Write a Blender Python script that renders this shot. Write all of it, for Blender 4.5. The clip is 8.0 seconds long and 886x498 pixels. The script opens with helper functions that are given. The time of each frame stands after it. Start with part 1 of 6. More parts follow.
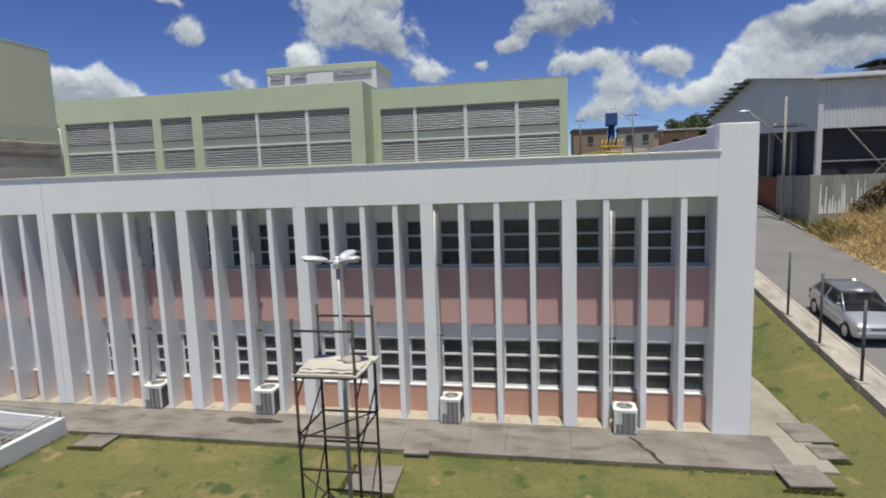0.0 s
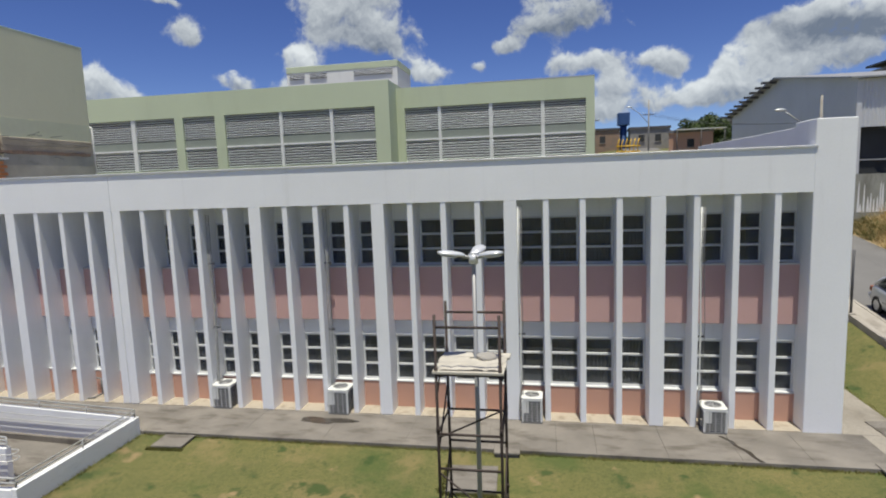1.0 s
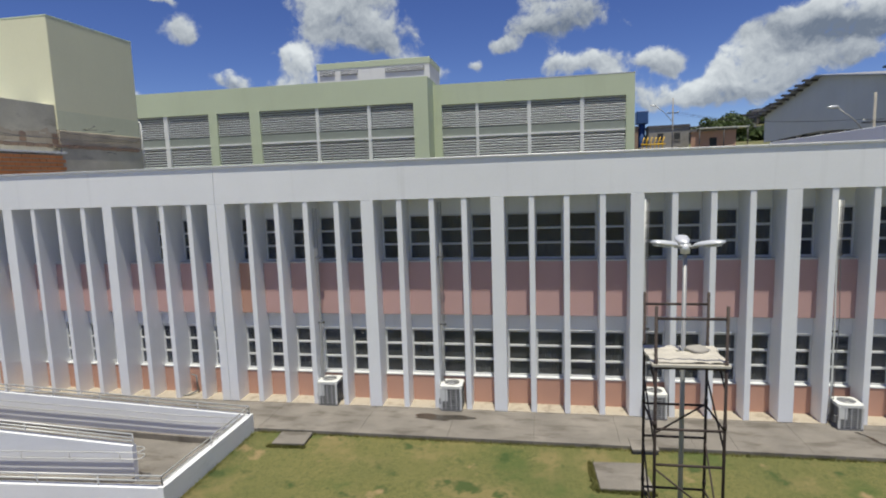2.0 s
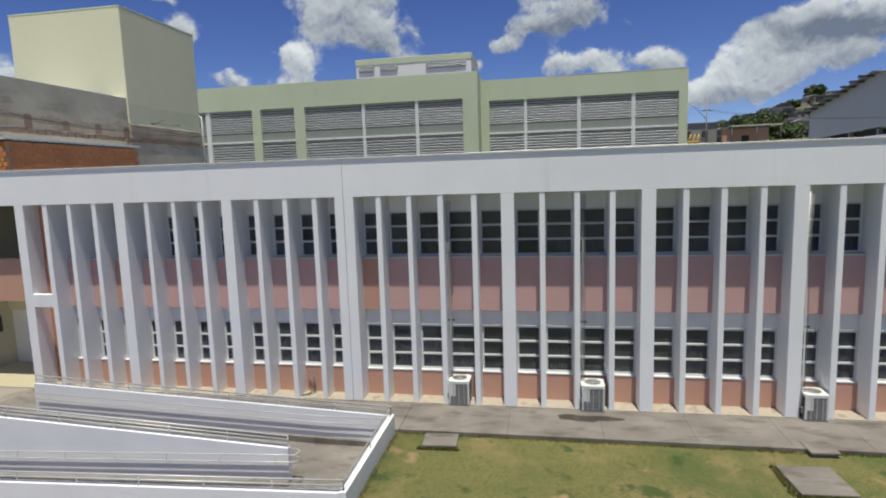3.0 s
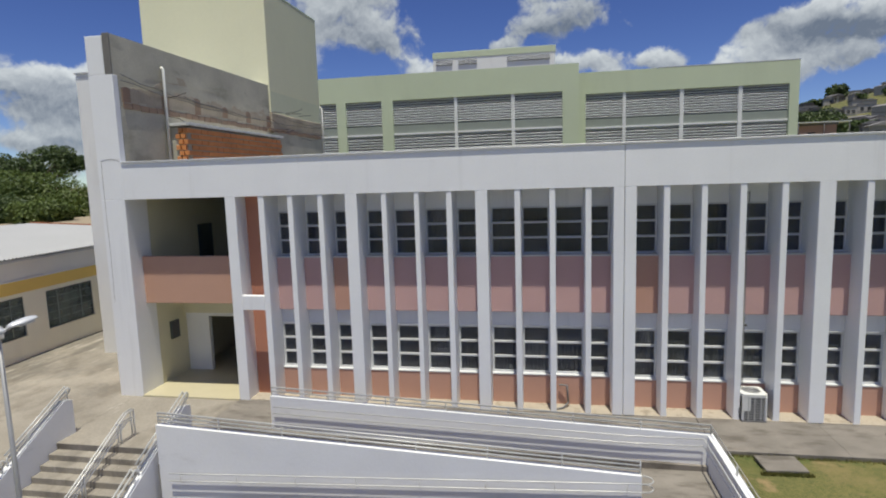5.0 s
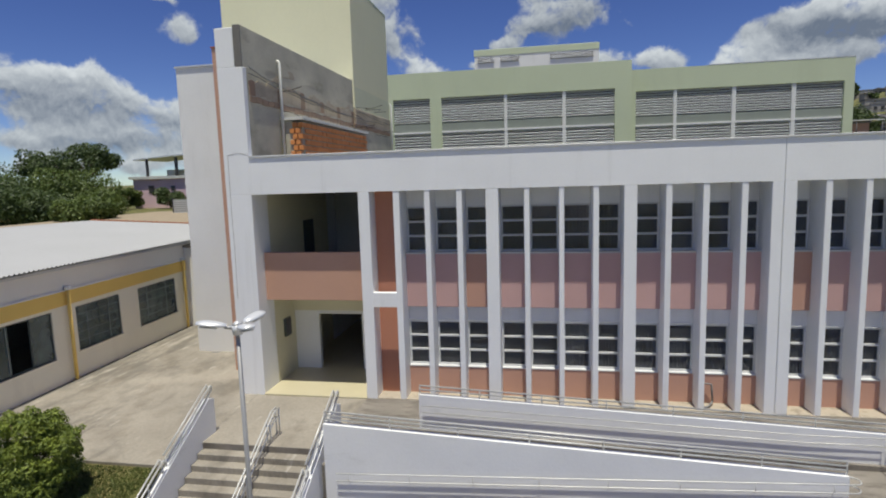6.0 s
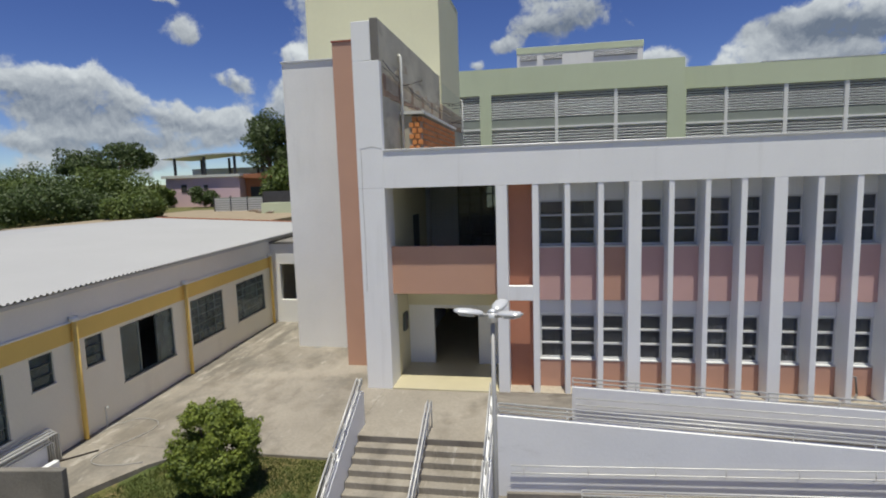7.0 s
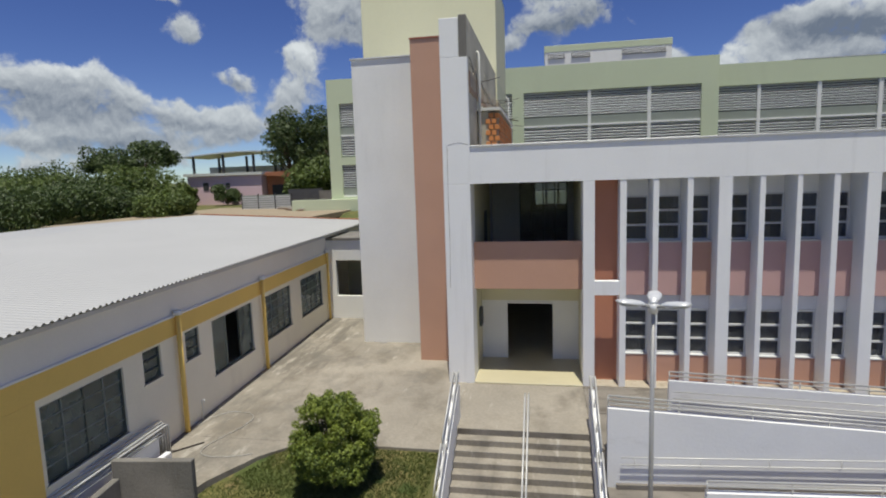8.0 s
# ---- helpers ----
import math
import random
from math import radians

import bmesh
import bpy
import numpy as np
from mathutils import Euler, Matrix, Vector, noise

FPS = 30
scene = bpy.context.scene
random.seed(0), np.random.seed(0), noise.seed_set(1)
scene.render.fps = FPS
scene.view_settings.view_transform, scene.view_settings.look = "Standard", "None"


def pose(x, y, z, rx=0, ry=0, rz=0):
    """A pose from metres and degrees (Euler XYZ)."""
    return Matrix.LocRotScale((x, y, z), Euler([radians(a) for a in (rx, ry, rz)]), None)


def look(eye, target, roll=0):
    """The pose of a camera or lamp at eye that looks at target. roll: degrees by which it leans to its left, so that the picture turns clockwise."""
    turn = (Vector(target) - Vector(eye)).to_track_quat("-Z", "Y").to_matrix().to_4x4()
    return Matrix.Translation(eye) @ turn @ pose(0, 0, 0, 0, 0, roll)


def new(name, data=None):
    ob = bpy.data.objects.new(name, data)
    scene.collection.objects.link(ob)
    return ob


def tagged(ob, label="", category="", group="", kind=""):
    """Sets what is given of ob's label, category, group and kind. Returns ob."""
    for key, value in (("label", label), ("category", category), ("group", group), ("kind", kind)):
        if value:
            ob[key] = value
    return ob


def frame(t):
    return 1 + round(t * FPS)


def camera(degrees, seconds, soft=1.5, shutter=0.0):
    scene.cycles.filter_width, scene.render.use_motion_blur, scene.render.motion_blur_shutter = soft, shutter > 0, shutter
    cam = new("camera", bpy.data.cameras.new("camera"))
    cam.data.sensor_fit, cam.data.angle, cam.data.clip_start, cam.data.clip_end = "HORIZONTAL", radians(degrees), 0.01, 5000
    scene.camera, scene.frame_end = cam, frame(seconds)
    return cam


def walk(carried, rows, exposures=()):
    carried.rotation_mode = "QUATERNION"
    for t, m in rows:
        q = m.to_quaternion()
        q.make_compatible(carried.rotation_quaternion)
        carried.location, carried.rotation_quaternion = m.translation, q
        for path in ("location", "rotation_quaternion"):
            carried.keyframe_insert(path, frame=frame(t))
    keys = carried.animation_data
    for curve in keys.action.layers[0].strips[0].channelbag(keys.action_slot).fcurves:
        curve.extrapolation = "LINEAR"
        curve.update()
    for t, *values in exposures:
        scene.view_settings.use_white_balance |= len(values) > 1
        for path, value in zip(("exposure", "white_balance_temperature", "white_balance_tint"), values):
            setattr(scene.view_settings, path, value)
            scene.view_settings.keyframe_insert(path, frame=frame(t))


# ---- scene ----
cam = camera(76.2, 8.0, soft=2.0)
PATH = [
    (0, (27.409, -15.395, 6.995), (27.037, -13.445, 6.748), -2.0),
    (0.5, (26.491, -15.493, 6.999), (26.124, -13.543, 6.752), -1.9),
    (1, (25.03, -15.635, 6.952), (24.667, -13.684, 6.707), -2.0),
    (1.5, (23.402, -15.837, 6.92), (23.048, -13.884, 6.674), -2.0),
    (3, (17.404, -16.108, 6.783), (17.053, -14.155, 6.534), -1.8),
    (3.5, (15.42, -15.904, 6.783), (15.069, -13.951, 6.532), -1.8),
    (4, (13.29, -15.615, 6.703), (12.937, -13.662, 6.455), -1.9),
    (4.5, (11.387, -15.523, 6.669), (11.035, -13.57, 6.423), -1.8),
    (6, (5.385, -16.002, 6.638), (5.034, -14.049, 6.39), -1.7),
    (6.5, (3.481, -16.3, 6.627), (3.131, -14.347, 6.377), -1.5),
    (7, (1.429, -16.703, 6.552), (1.073, -14.751, 6.305), -1.8),
    (7.5, (-0.264, -17.057, 6.545), (-0.623, -15.106, 6.295), -1.8),
    (8, (-1.075, -17.301, 6.537), (-1.436, -15.35, 6.286), -1.8),
]
walk(cam, [(t, look(eye, target, roll)) for t, eye, target, roll in PATH], [(0.0, 0.75, 6800, 4.0), (8.0, 0.60, 6800, 4.0)])

# ---------------------------------------------------------------- light
SUN_DIR = Vector((0.21, -1.0, 4.7)).normalized()      # towards the sun
sun_el = math.asin(SUN_DIR.z)
sun_az = math.atan2(SUN_DIR.x, SUN_DIR.y)
sun_data = bpy.data.lights.new("sun", "SUN")
sun_data.energy, sun_data.angle, sun_data.color = 3.0, radians(0.53), (1.0, 0.95, 0.88)
sun = new("sun", sun_data)
sun.rotation_mode = "QUATERNION"
sun.rotation_quaternion = SUN_DIR.to_track_quat("Z", "Y")

world = bpy.data.worlds.new("sky_world")
scene.world = world
world.use_nodes = True
wt = world.node_tree
wt.nodes.clear()


def wn(kind, **props):
    n = wt.nodes.new(kind)
    for k, v in props.items():
        n.inputs[k].default_value = v
    return n


def wmath(op, a, b=None, c=None, clamp=False):
    n = wt.nodes.new("ShaderNodeMath")
    n.operation, n.use_clamp = op, clamp
    for i, v in enumerate((a, b, c)):
        if v is None:
            continue
        if isinstance(v, (int, float)):
            n.inputs[i].default_value = v
        else:
            wt.links.new(v, n.inputs[i])
    return n.outputs[0]


sky = wt.nodes.new("ShaderNodeTexSky")
sky.sky_type, sky.sun_disc = "NISHITA", False
sky.sun_elevation, sky.sun_rotation = sun_el, sun_az
sky.altitude, sky.air_density, sky.dust_density, sky.ozone_density = 900, 0.7, 0.25, 3.0
coord = wt.nodes.new("ShaderNodeTexCoord")
way = coord.outputs["Generated"]
# clouds: heaps (azimuth from north towards east, elevation, half width, half height, in degrees), broken into puffs by noise
CLOUDS_MIDDLE = [
    (-20.0, 15.1, 3.6, 2.3), (-15.6, 13.6, 2.7, 2.3), (-17.7, 18.2, 5.5, 2.8), (-24.1, 11.7, 1.7, 1.0), (-12.0, 10.6, 1.9, 1.4), (-23.0, 10.2, 2.2, 2.1), (-25.4, 7.6, 2.2, 1.6),
    (-0.5, 14.0, 3.0, 1.4), (3.6, 14.6, 2.8, 1.3), (-4.0, 12.3, 1.6, 0.7), (1.4, 17.4, 4.6, 1.8), (-6.8, 10.7, 0.7, 0.6),
    (1.4, 10.3, 1.8, 1.0), (5.0, 10.6, 2.2, 1.1), (9.6, 10.2, 2.3, 1.1), (11.6, 9.4, 1.2, 0.8), (6.6, 8.0, 2.6, 1.3), (4.8, 5.9, 2.2, 0.9), (9.6, 6.4, 2.2, 1.2),
]
CLOUDS_SIDES = [
    (16.2, 9.1, 1.6, 1.5), (14.6, 6.6, 2.2, 1.4), (18.4, 10.0, 2.0, 1.9), (20.5, 8.4, 3.0, 1.4), (21.8, 12.0, 3.6, 1.3), (25.0, 11.1, 4.0, 1.6), (25.6, 8.7, 2.2, 0.9), (17.7, 6.9, 3.8, 1.2), (27.4, 12.2, 4.4, 1.9),
    (-33.2, 13.5, 1.4, 1.2), (-35.3, 15.9, 1.6, 0.4), (-30.6, 9.6, 1.3, 0.9), (-29.4, 9.2, 1.2, 1.2), (-45.2, 9.0, 4.0, 1.5), (-40.1, 7.9, 3.2, 1.9), (-43.8, 6.6, 5.2, 1.1),
    (-35.4, 7.1, 2.4, 1.2), (-32.6, 6.2, 3.0, 1.0), (-28.7, 5.5, 2.6, 1.1), (-45.0, 4.3, 4.0, 1.0), (-39.5, 4.3, 5.0, 1.1), (-34.0, 4.0, 5.0, 1.1), (-42.3, 2.0, 9.5, 1.0),
]
# thick grey bellies, and lit flanks (negative amounts)
THICK = [
    (20.2, 12.0, 4.6, 1.2, 0.75), (25.2, 11.0, 4.0, 1.2, 0.75), (-0.5, 13.6, 3.3, 1.2, 0.45), (4.3, 14.8, 3.3, 1.2, 0.5), (-17.9, 15.9, 3.3, 1.7, 0.3), (-45.3, 7.3, 4.8, 1.0, 0.75),
    (-38.5, 4.9, 7.0, 1.1, 0.65), (21.3, 9.6, 3.9, 0.7, 0.3), (-14.7, 12.7, 2.0, 1.1, 0.25), (15.8, 9.9, 2.5, 1.3, -0.4), (13.2, 6.9, 2.8, 1.4, -0.35), (9.3, 10.9, 3.3, 1.0, -0.3),
    (2.2, 10.8, 2.2, 0.9, -0.3), (-24.0, 12.1, 1.7, 0.9, -0.5), (-11.9, 11.0, 2.0, 1.1, -0.5), (-22.1, 11.0, 2.0, 1.6, -0.4), (-42.4, 9.9, 4.4, 0.8, -0.4), (17.6, 8.1, 3.3, 1.1, -0.35),
]


def wvec(op, a, b):
    n = wt.nodes.new("ShaderNodeVectorMath")
    n.operation = op
    for i, v in enumerate((a, b)):
        if isinstance(v, (tuple, float)):
            n.inputs[3 if op == "SCALE" and i else i].default_value = v
        else:
            wt.links.new(v, n.inputs[i])
    return n.outputs[0]


def billows(where):
    """Round puffs at falling sizes, with fine ragged noise."""
    v = wt.nodes.new("ShaderNodeTexVoronoi")
    v.feature, v.normalize = "SMOOTH_F1", True
    v.inputs["Scale"].default_value, v.inputs["Detail"].default_value, v.inputs["Roughness"].default_value, v.inputs["Lacunarity"].default_value, v.inputs["Smoothness"].default_value = 22.0, 3.0, 0.55, 2.3, 0.35
    n = wn("ShaderNodeTexNoise", Scale=16.0, Detail=9.0, Roughness=0.6)
    for q in (v, n):
        wt.links.new(where, q.inputs["Vector"])
    return wmath("ADD", wmath("MULTIPLY", wmath("SUBTRACT", 0.36, v.outputs["Distance"]), 1.0), wmath("MULTIPLY", wmath("SUBTRACT", n.outputs[0], 0.5), 2.4))


n_warp = wn("ShaderNodeTexNoise", Scale=14.0, Detail=4.0, Roughness=0.55)
wt.links.new(way, n_warp.inputs["Vector"])
bent = wvec("ADD", way, wvec("SCALE", wvec("SUBTRACT", n_warp.outputs["Color"], (0.5, 0.5, 0.5)), 0.045))
sep = wt.nodes.new("ShaderNodeSeparateXYZ")
wt.links.new(bent, sep.inputs[0])
az = wmath("MULTIPLY", wmath("ARCTAN2", sep.outputs[0], sep.outputs[1]), 57.2958)
el = wmath("MULTIPLY", wmath("ARCSINE", wmath("MINIMUM", sep.outputs[2], 0.999)), 57.2958)
heap = None
shade = None
for ca, ce, wa, we in CLOUDS_MIDDLE + CLOUDS_SIDES:
    da = wmath("MULTIPLY", wmath("SUBTRACT", az, ca), 0.98 / wa)
    de = wmath("MULTIPLY", wmath("SUBTRACT", el, ce), 0.98 / we)
    d2 = wmath("ADD", wmath("MULTIPLY", da, da), wmath("MULTIPLY", de, de))
    g = wmath("POWER", 2.718, wmath("MULTIPLY", d2, -0.9))
    top = wmath("MULTIPLY", g, de)
    heap = g if heap is None else wmath("ADD", heap, g)
    shade = top if shade is None else wmath("ADD", shade, top)
for ca, ce, wa, we, amount in THICK:
    da = wmath("MULTIPLY", wmath("SUBTRACT", az, ca), 1.0 / wa)
    de = wmath("MULTIPLY", wmath("SUBTRACT", el, ce), 1.0 / we)
    d2 = wmath("ADD", wmath("MULTIPLY", da, da), wmath("MULTIPLY", de, de))
    shade = wmath("SUBTRACT", shade, wmath("MULTIPLY", wmath("POWER", 2.718, wmath("MULTIPLY", d2, -1.0)), amount))
# the same broken cover over the unseen sky, added to brighten shaded walls
n_far = wn("ShaderNodeTexNoise", Scale=3.2, Detail=3.0, Roughness=0.5)
wt.links.new(way, n_far.inputs["Vector"])
rest = wt.nodes.new("ShaderNodeMapRange")
rest.interpolation_type = "SMOOTHSTEP"
rest.inputs["From Min"].default_value, rest.inputs["From Max"].default_value = 0.53, 0.66
wt.links.new(n_far.outputs[0], rest.inputs["Value"])
sep_way = wt.nodes.new("ShaderNodeSeparateXYZ")
wt.links.new(way, sep_way.inputs[0])
south = wt.nodes.new("ShaderNodeMapRange")
south.inputs["From Min"].default_value, south.inputs["From Max"].default_value = 0.55, 0.25
wt.links.new(sep_way.outputs[1], south.inputs["Value"])
heap = wmath("ADD", heap, wmath("MULTIPLY", rest.outputs[0], south.outputs[0]))
puffs = billows(bent)
above = billows(wvec("ADD", bent, (0.002, 0.0, 0.008)))
density = wmath("ADD", wmath("MINIMUM", heap, 1.0), wmath("MULTIPLY", puffs, 0.95))
cover = wt.nodes.new("ShaderNodeMapRange")
cover.interpolation_type = "SMOOTHSTEP"
cover.inputs["From Min"].default_value, cover.inputs["From Max"].default_value = 0.52, 1.02
wt.links.new(density, cover.inputs["Value"])
# lit tops and grey bellies
belly = wt.nodes.new("ShaderNodeMapRange")
belly.inputs["From Min"].default_value, belly.inputs["From Max"].default_value = -0.90, 0.95
relief = wmath("MULTIPLY", wmath("SUBTRACT", puffs, above), 1.1)
wt.links.new(wmath("ADD", wmath("MULTIPLY", shade, 0.8), relief), belly.inputs["Value"])
tone = wt.nodes.new("ShaderNodeMix")
tone.data_type = "RGBA"
tone.inputs["A"].default_value = (0.88, 1.06, 1.42, 1)
tone.inputs["B"].default_value = (4.2, 4.4, 4.75, 1)
wt.links.new(belly.outputs[0], tone.inputs["Factor"])
mix = wt.nodes.new("ShaderNodeMix")
mix.data_type = "RGBA"
wt.links.new(wmath("MULTIPLY", cover.outputs[0], 0.93), mix.inputs["Factor"])
deep = wt.nodes.new("ShaderNodeHueSaturation")
deep.inputs["Hue"].default_value = 0.522
deep.inputs["Saturation"].default_value, deep.inputs["Value"].default_value = 1.2, 0.575
wt.links.new(sky.outputs[0], deep.inputs["Color"])
wt.links.new(deep.outputs[0], mix.inputs["A"])
wt.links.new(tone.outputs["Result"], mix.inputs["B"])
back = wn("ShaderNodeBackground", Strength=0.115)
wt.links.new(mix.outputs["Result"], back.inputs["Color"])
wout = wt.nodes.new("ShaderNodeOutputWorld")
wt.links.new(back.outputs[0], wout.inputs[0])

# ---------------------------------------------------------------- materials


def mat(name, color, rough=0.8, vary=0.12, scale=1.2, fine=30.0, bump=0.15, metal=0.0, dark=None, stain=0.0, stain_scale=(0.6, 0.6, 0.6), per_object=0.0, stain_lo=0.54):
    """A painted, plastered or natural surface: broad patches, fine grain, optional stains and relief."""
    m = bpy.data.materials.new(name)
    m.use_nodes = True
    nt = m.node_tree
    nodes, links = nt.nodes, nt.links
    b = nodes["Principled BSDF"]
    b.inputs["Roughness"].default_value = rough
    b.inputs["Metallic"].default_value = metal
    geo = nodes.new("ShaderNodeNewGeometry")
    pos = geo.outputs["Position"]
    big = nodes.new("ShaderNodeTexNoise")
    big.inputs["Scale"].default_value, big.inputs["Detail"].default_value = scale, 5
    small = nodes.new("ShaderNodeTexNoise")
    small.inputs["Scale"].default_value, small.inputs["Detail"].default_value = fine, 3
    links.new(pos, big.inputs["Vector"])
    links.new(pos, small.inputs["Vector"])
    add = nodes.new("ShaderNodeMath")
    add.operation = "MULTIPLY_ADD"
    links.new(small.outputs[0], add.inputs[0])
    add.inputs[1].default_value = 0.45
    links.new(big.outputs[0], add.inputs[2])
    last = add.outputs[0]
    if per_object:
        info = nodes.new("ShaderNodeObjectInfo")
        po = nodes.new("ShaderNodeMath")
        po.operation = "MULTIPLY_ADD"
        links.new(info.outputs["Random"], po.inputs[0])
        po.inputs[1].default_value = per_object
        links.new(last, po.inputs[2])
        last = po.outputs[0]
    mid = 0.72 + per_object * 0.5
    ramp = nodes.new("ShaderNodeMapRange")
    ramp.inputs["From Min"].default_value, ramp.inputs["From Max"].default_value = mid - 0.3 - per_object * 0.3, mid + 0.3 + per_object * 0.3
    links.new(last, ramp.inputs["Value"])
    mx = nodes.new("ShaderNodeMix")
    mx.data_type = "RGBA"
    dk = dark or tuple(c * (1 - vary) for c in color)
    lt = tuple(min(1, c * (1 + vary * 0.5)) for c in color)
    mx.inputs["A"].default_value, mx.inputs["B"].default_value = (*dk, 1), (*lt, 1)
    links.new(ramp.outputs[0], mx.inputs["Factor"])
    col = mx.outputs["Result"]
    if stain:
        mp = nodes.new("ShaderNodeMapping")
        mp.inputs["Scale"].default_value = stain_scale
        links.new(pos, mp.inputs["Vector"])
        st = nodes.new("ShaderNodeTexNoise")
        st.inputs["Scale"].default_value, st.inputs["Detail"].default_value, st.inputs["Roughness"].default_value = 1.0, 7, 0.65
        links.new(mp.outputs[0], st.inputs["Vector"])
        sr = nodes.new("ShaderNodeMapRange")
        sr.interpolation_type = "SMOOTHSTEP"
        sr.inputs["From Min"].default_value, sr.inputs["From Max"].default_value = stain_lo, stain_lo + 0.18
        sr.inputs["To Max"].default_value = stain
        links.new(st.outputs[0], sr.inputs["Value"])
        m2 = nodes.new("ShaderNodeMix")
        m2.data_type = "RGBA"
        m2.inputs["B"].default_value = (color[0] * 0.42, color[1] * 0.4, color[2] * 0.37, 1)
        links.new(sr.outputs[0], m2.inputs["Factor"])
        links.new(col, m2.inputs["A"])
        col = m2.outputs["Result"]
    links.new(col, b.inputs["Base Color"])
    if bump:
        bp = nodes.new("ShaderNodeBump")
        bp.inputs["Strength"].default_value, bp.inputs["Distance"].default_value = bump, 0.02
        links.new(small.outputs[0], bp.inputs["Height"])
        links.new(bp.outputs[0], b.inputs["Normal"])
    return m


def glass_mat(name, tint, gloss_rough=0.02, veil=0.14, ior=1.5, film_tint=(0.46, 0.47, 0.47)):
    """A thin pane: tinted see-through with a Fresnel sheen and a pale film that brightens it like reflections."""
    m = bpy.data.materials.new(name)
    m.use_nodes = True
    nt = m.node_tree
    nt.nodes.clear()
    tr = nt.nodes.new("ShaderNodeBsdfTransparent")
    tr.inputs[0].default_value = (*tint, 1)
    gl = nt.nodes.new("ShaderNodeBsdfGlossy")
    gl.inputs["Roughness"].default_value = gloss_rough
    fr = nt.nodes.new("ShaderNodeFresnel")
    fr.inputs[0].default_value = ior
    mx = nt.nodes.new("ShaderNodeMixShader")
    out = nt.nodes.new("ShaderNodeOutputMaterial")
    nt.links.new(fr.outputs[0], mx.inputs[0])
    nt.links.new(tr.outputs[0], mx.inputs[1])
    nt.links.new(gl.outputs[0], mx.inputs[2])
    # pale diffuse layer that brightens the pane in place of sky reflections
    film = nt.nodes.new("ShaderNodeBsdfDiffuse")
    film.inputs[0].default_value = (*film_tint, 1)
    geo = nt.nodes.new("ShaderNodeNewGeometry")
    dirt_veil_noise = nt.nodes.new("ShaderNodeTexNoise")
    dirt_veil_noise.inputs["Scale"].default_value, dirt_veil_noise.inputs["Detail"].default_value = 1.7, 6
    nt.links.new(geo.outputs["Position"], dirt_veil_noise.inputs["Vector"])
    amount = nt.nodes.new("ShaderNodeMapRange")
    amount.inputs["From Min"].default_value, amount.inputs["From Max"].default_value = 0.3, 0.7
    amount.inputs["To Min"].default_value, amount.inputs["To Max"].default_value = veil * 0.5, veil * 1.5
    nt.links.new(dirt_veil_noise.outputs[0], amount.inputs["Value"])
    veiled = nt.nodes.new("ShaderNodeMixShader")
    nt.links.new(amount.outputs[0], veiled.inputs[0])
    nt.links.new(mx.outputs[0], veiled.inputs[1])
    nt.links.new(film.outputs[0], veiled.inputs[2])
    nt.links.new(veiled.outputs[0], out.inputs[0])
    return m


WHITE = mat("white_wall_paint", (0.885, 0.89, 0.895), 0.75, 0.06, 0.5, 18, 0.10, stain=0.12, stain_scale=(2.6, 2.6, 0.13))
WHITE2 = mat("white_rendered_wall", (0.82, 0.82, 0.80), 0.8, 0.06, 0.6, 14, 0.15, stain=0.1, stain_scale=(0.9, 0.9, 0.15))
RAMPWHITE = mat("weathered_white_ramp_paint", (0.80, 0.805, 0.815), 0.8, 0.07, 0.7, 16, 0.15, stain=0.28, stain_scale=(0.7, 0.7, 2.6), stain_lo=0.58)
ROSE = mat("dusty_rose_paint", (0.60, 0.385, 0.365), 0.7, 0.08, 0.9, 24, 0.1, per_object=0.3)
SALMON = mat("salmon_paint", (0.55, 0.32, 0.245), 0.7, 0.08, 0.9, 24, 0.1, per_object=0.25)
NICHE = mat("red_salmon_paint", (0.53, 0.235, 0.15), 0.7, 0.1, 0.9, 24, 0.1)
BRICKRED = mat("brick_red_paint", (0.40, 0.12, 0.075), 0.7, 0.1, 0.9, 24, 0.1)
PEACH = mat("peach_paint", (0.56, 0.33, 0.235), 0.75, 0.06, 0.8, 20, 0.1)
CREAM = mat("cream_paint", (0.68, 0.64, 0.46), 0.75, 0.06, 0.8, 20, 0.08)
CREAMTILE = mat("cream_floor_tile", (0.53, 0.48, 0.33), 0.35, 0.05, 2.0, 20, 0.02)
GREEN = mat("pale_green_paint", (0.59, 0.65, 0.465), 0.8, 0.06, 0.25, 6, 0.05, stain=0.08, stain_scale=(0.4, 0.4, 0.06))
TOWERPAINT = mat("pale_yellow_green_paint", (0.80, 0.78, 0.55), 0.8, 0.05, 0.3, 8, 0.05, stain=0.1, stain_scale=(0.4, 0.4, 0.07))
TOWERFOOT = mat("faded_green_paint", (0.72, 0.73, 0.52), 0.8, 0.08, 0.5, 8, 0.05, stain=0.2, stain_scale=(0.5, 0.5, 0.2))
CAP = mat("grey_metal_coping", (0.62, 0.62, 0.62), 0.5, 0.12, 1.5, 20, 0.05, metal=0.3)
ALU = mat("white_window_frame", (0.65, 0.66, 0.67), 0.5, 0.06, 2, 30, 0.02)
GLASS = glass_mat("dark_window_glass", (0.58, 0.61, 0.66), 0.02, 0.16, 1.5, (0.38, 0.40, 0.43))
CLEAR = glass_mat("window_glass", (0.50, 0.56, 0.54), 0.04, 0.32, 1.5, (0.30, 0.36, 0.33))
INTERIOR = mat("dim_room_plaster", (0.5, 0.5, 0.48), 0.9, 0.1, 0.6, 10, 0.05)
CURTAIN = mat("grey_curtain_cloth", (0.42, 0.41, 0.38), 0.9, 0.1, 3, 40, 0.1)
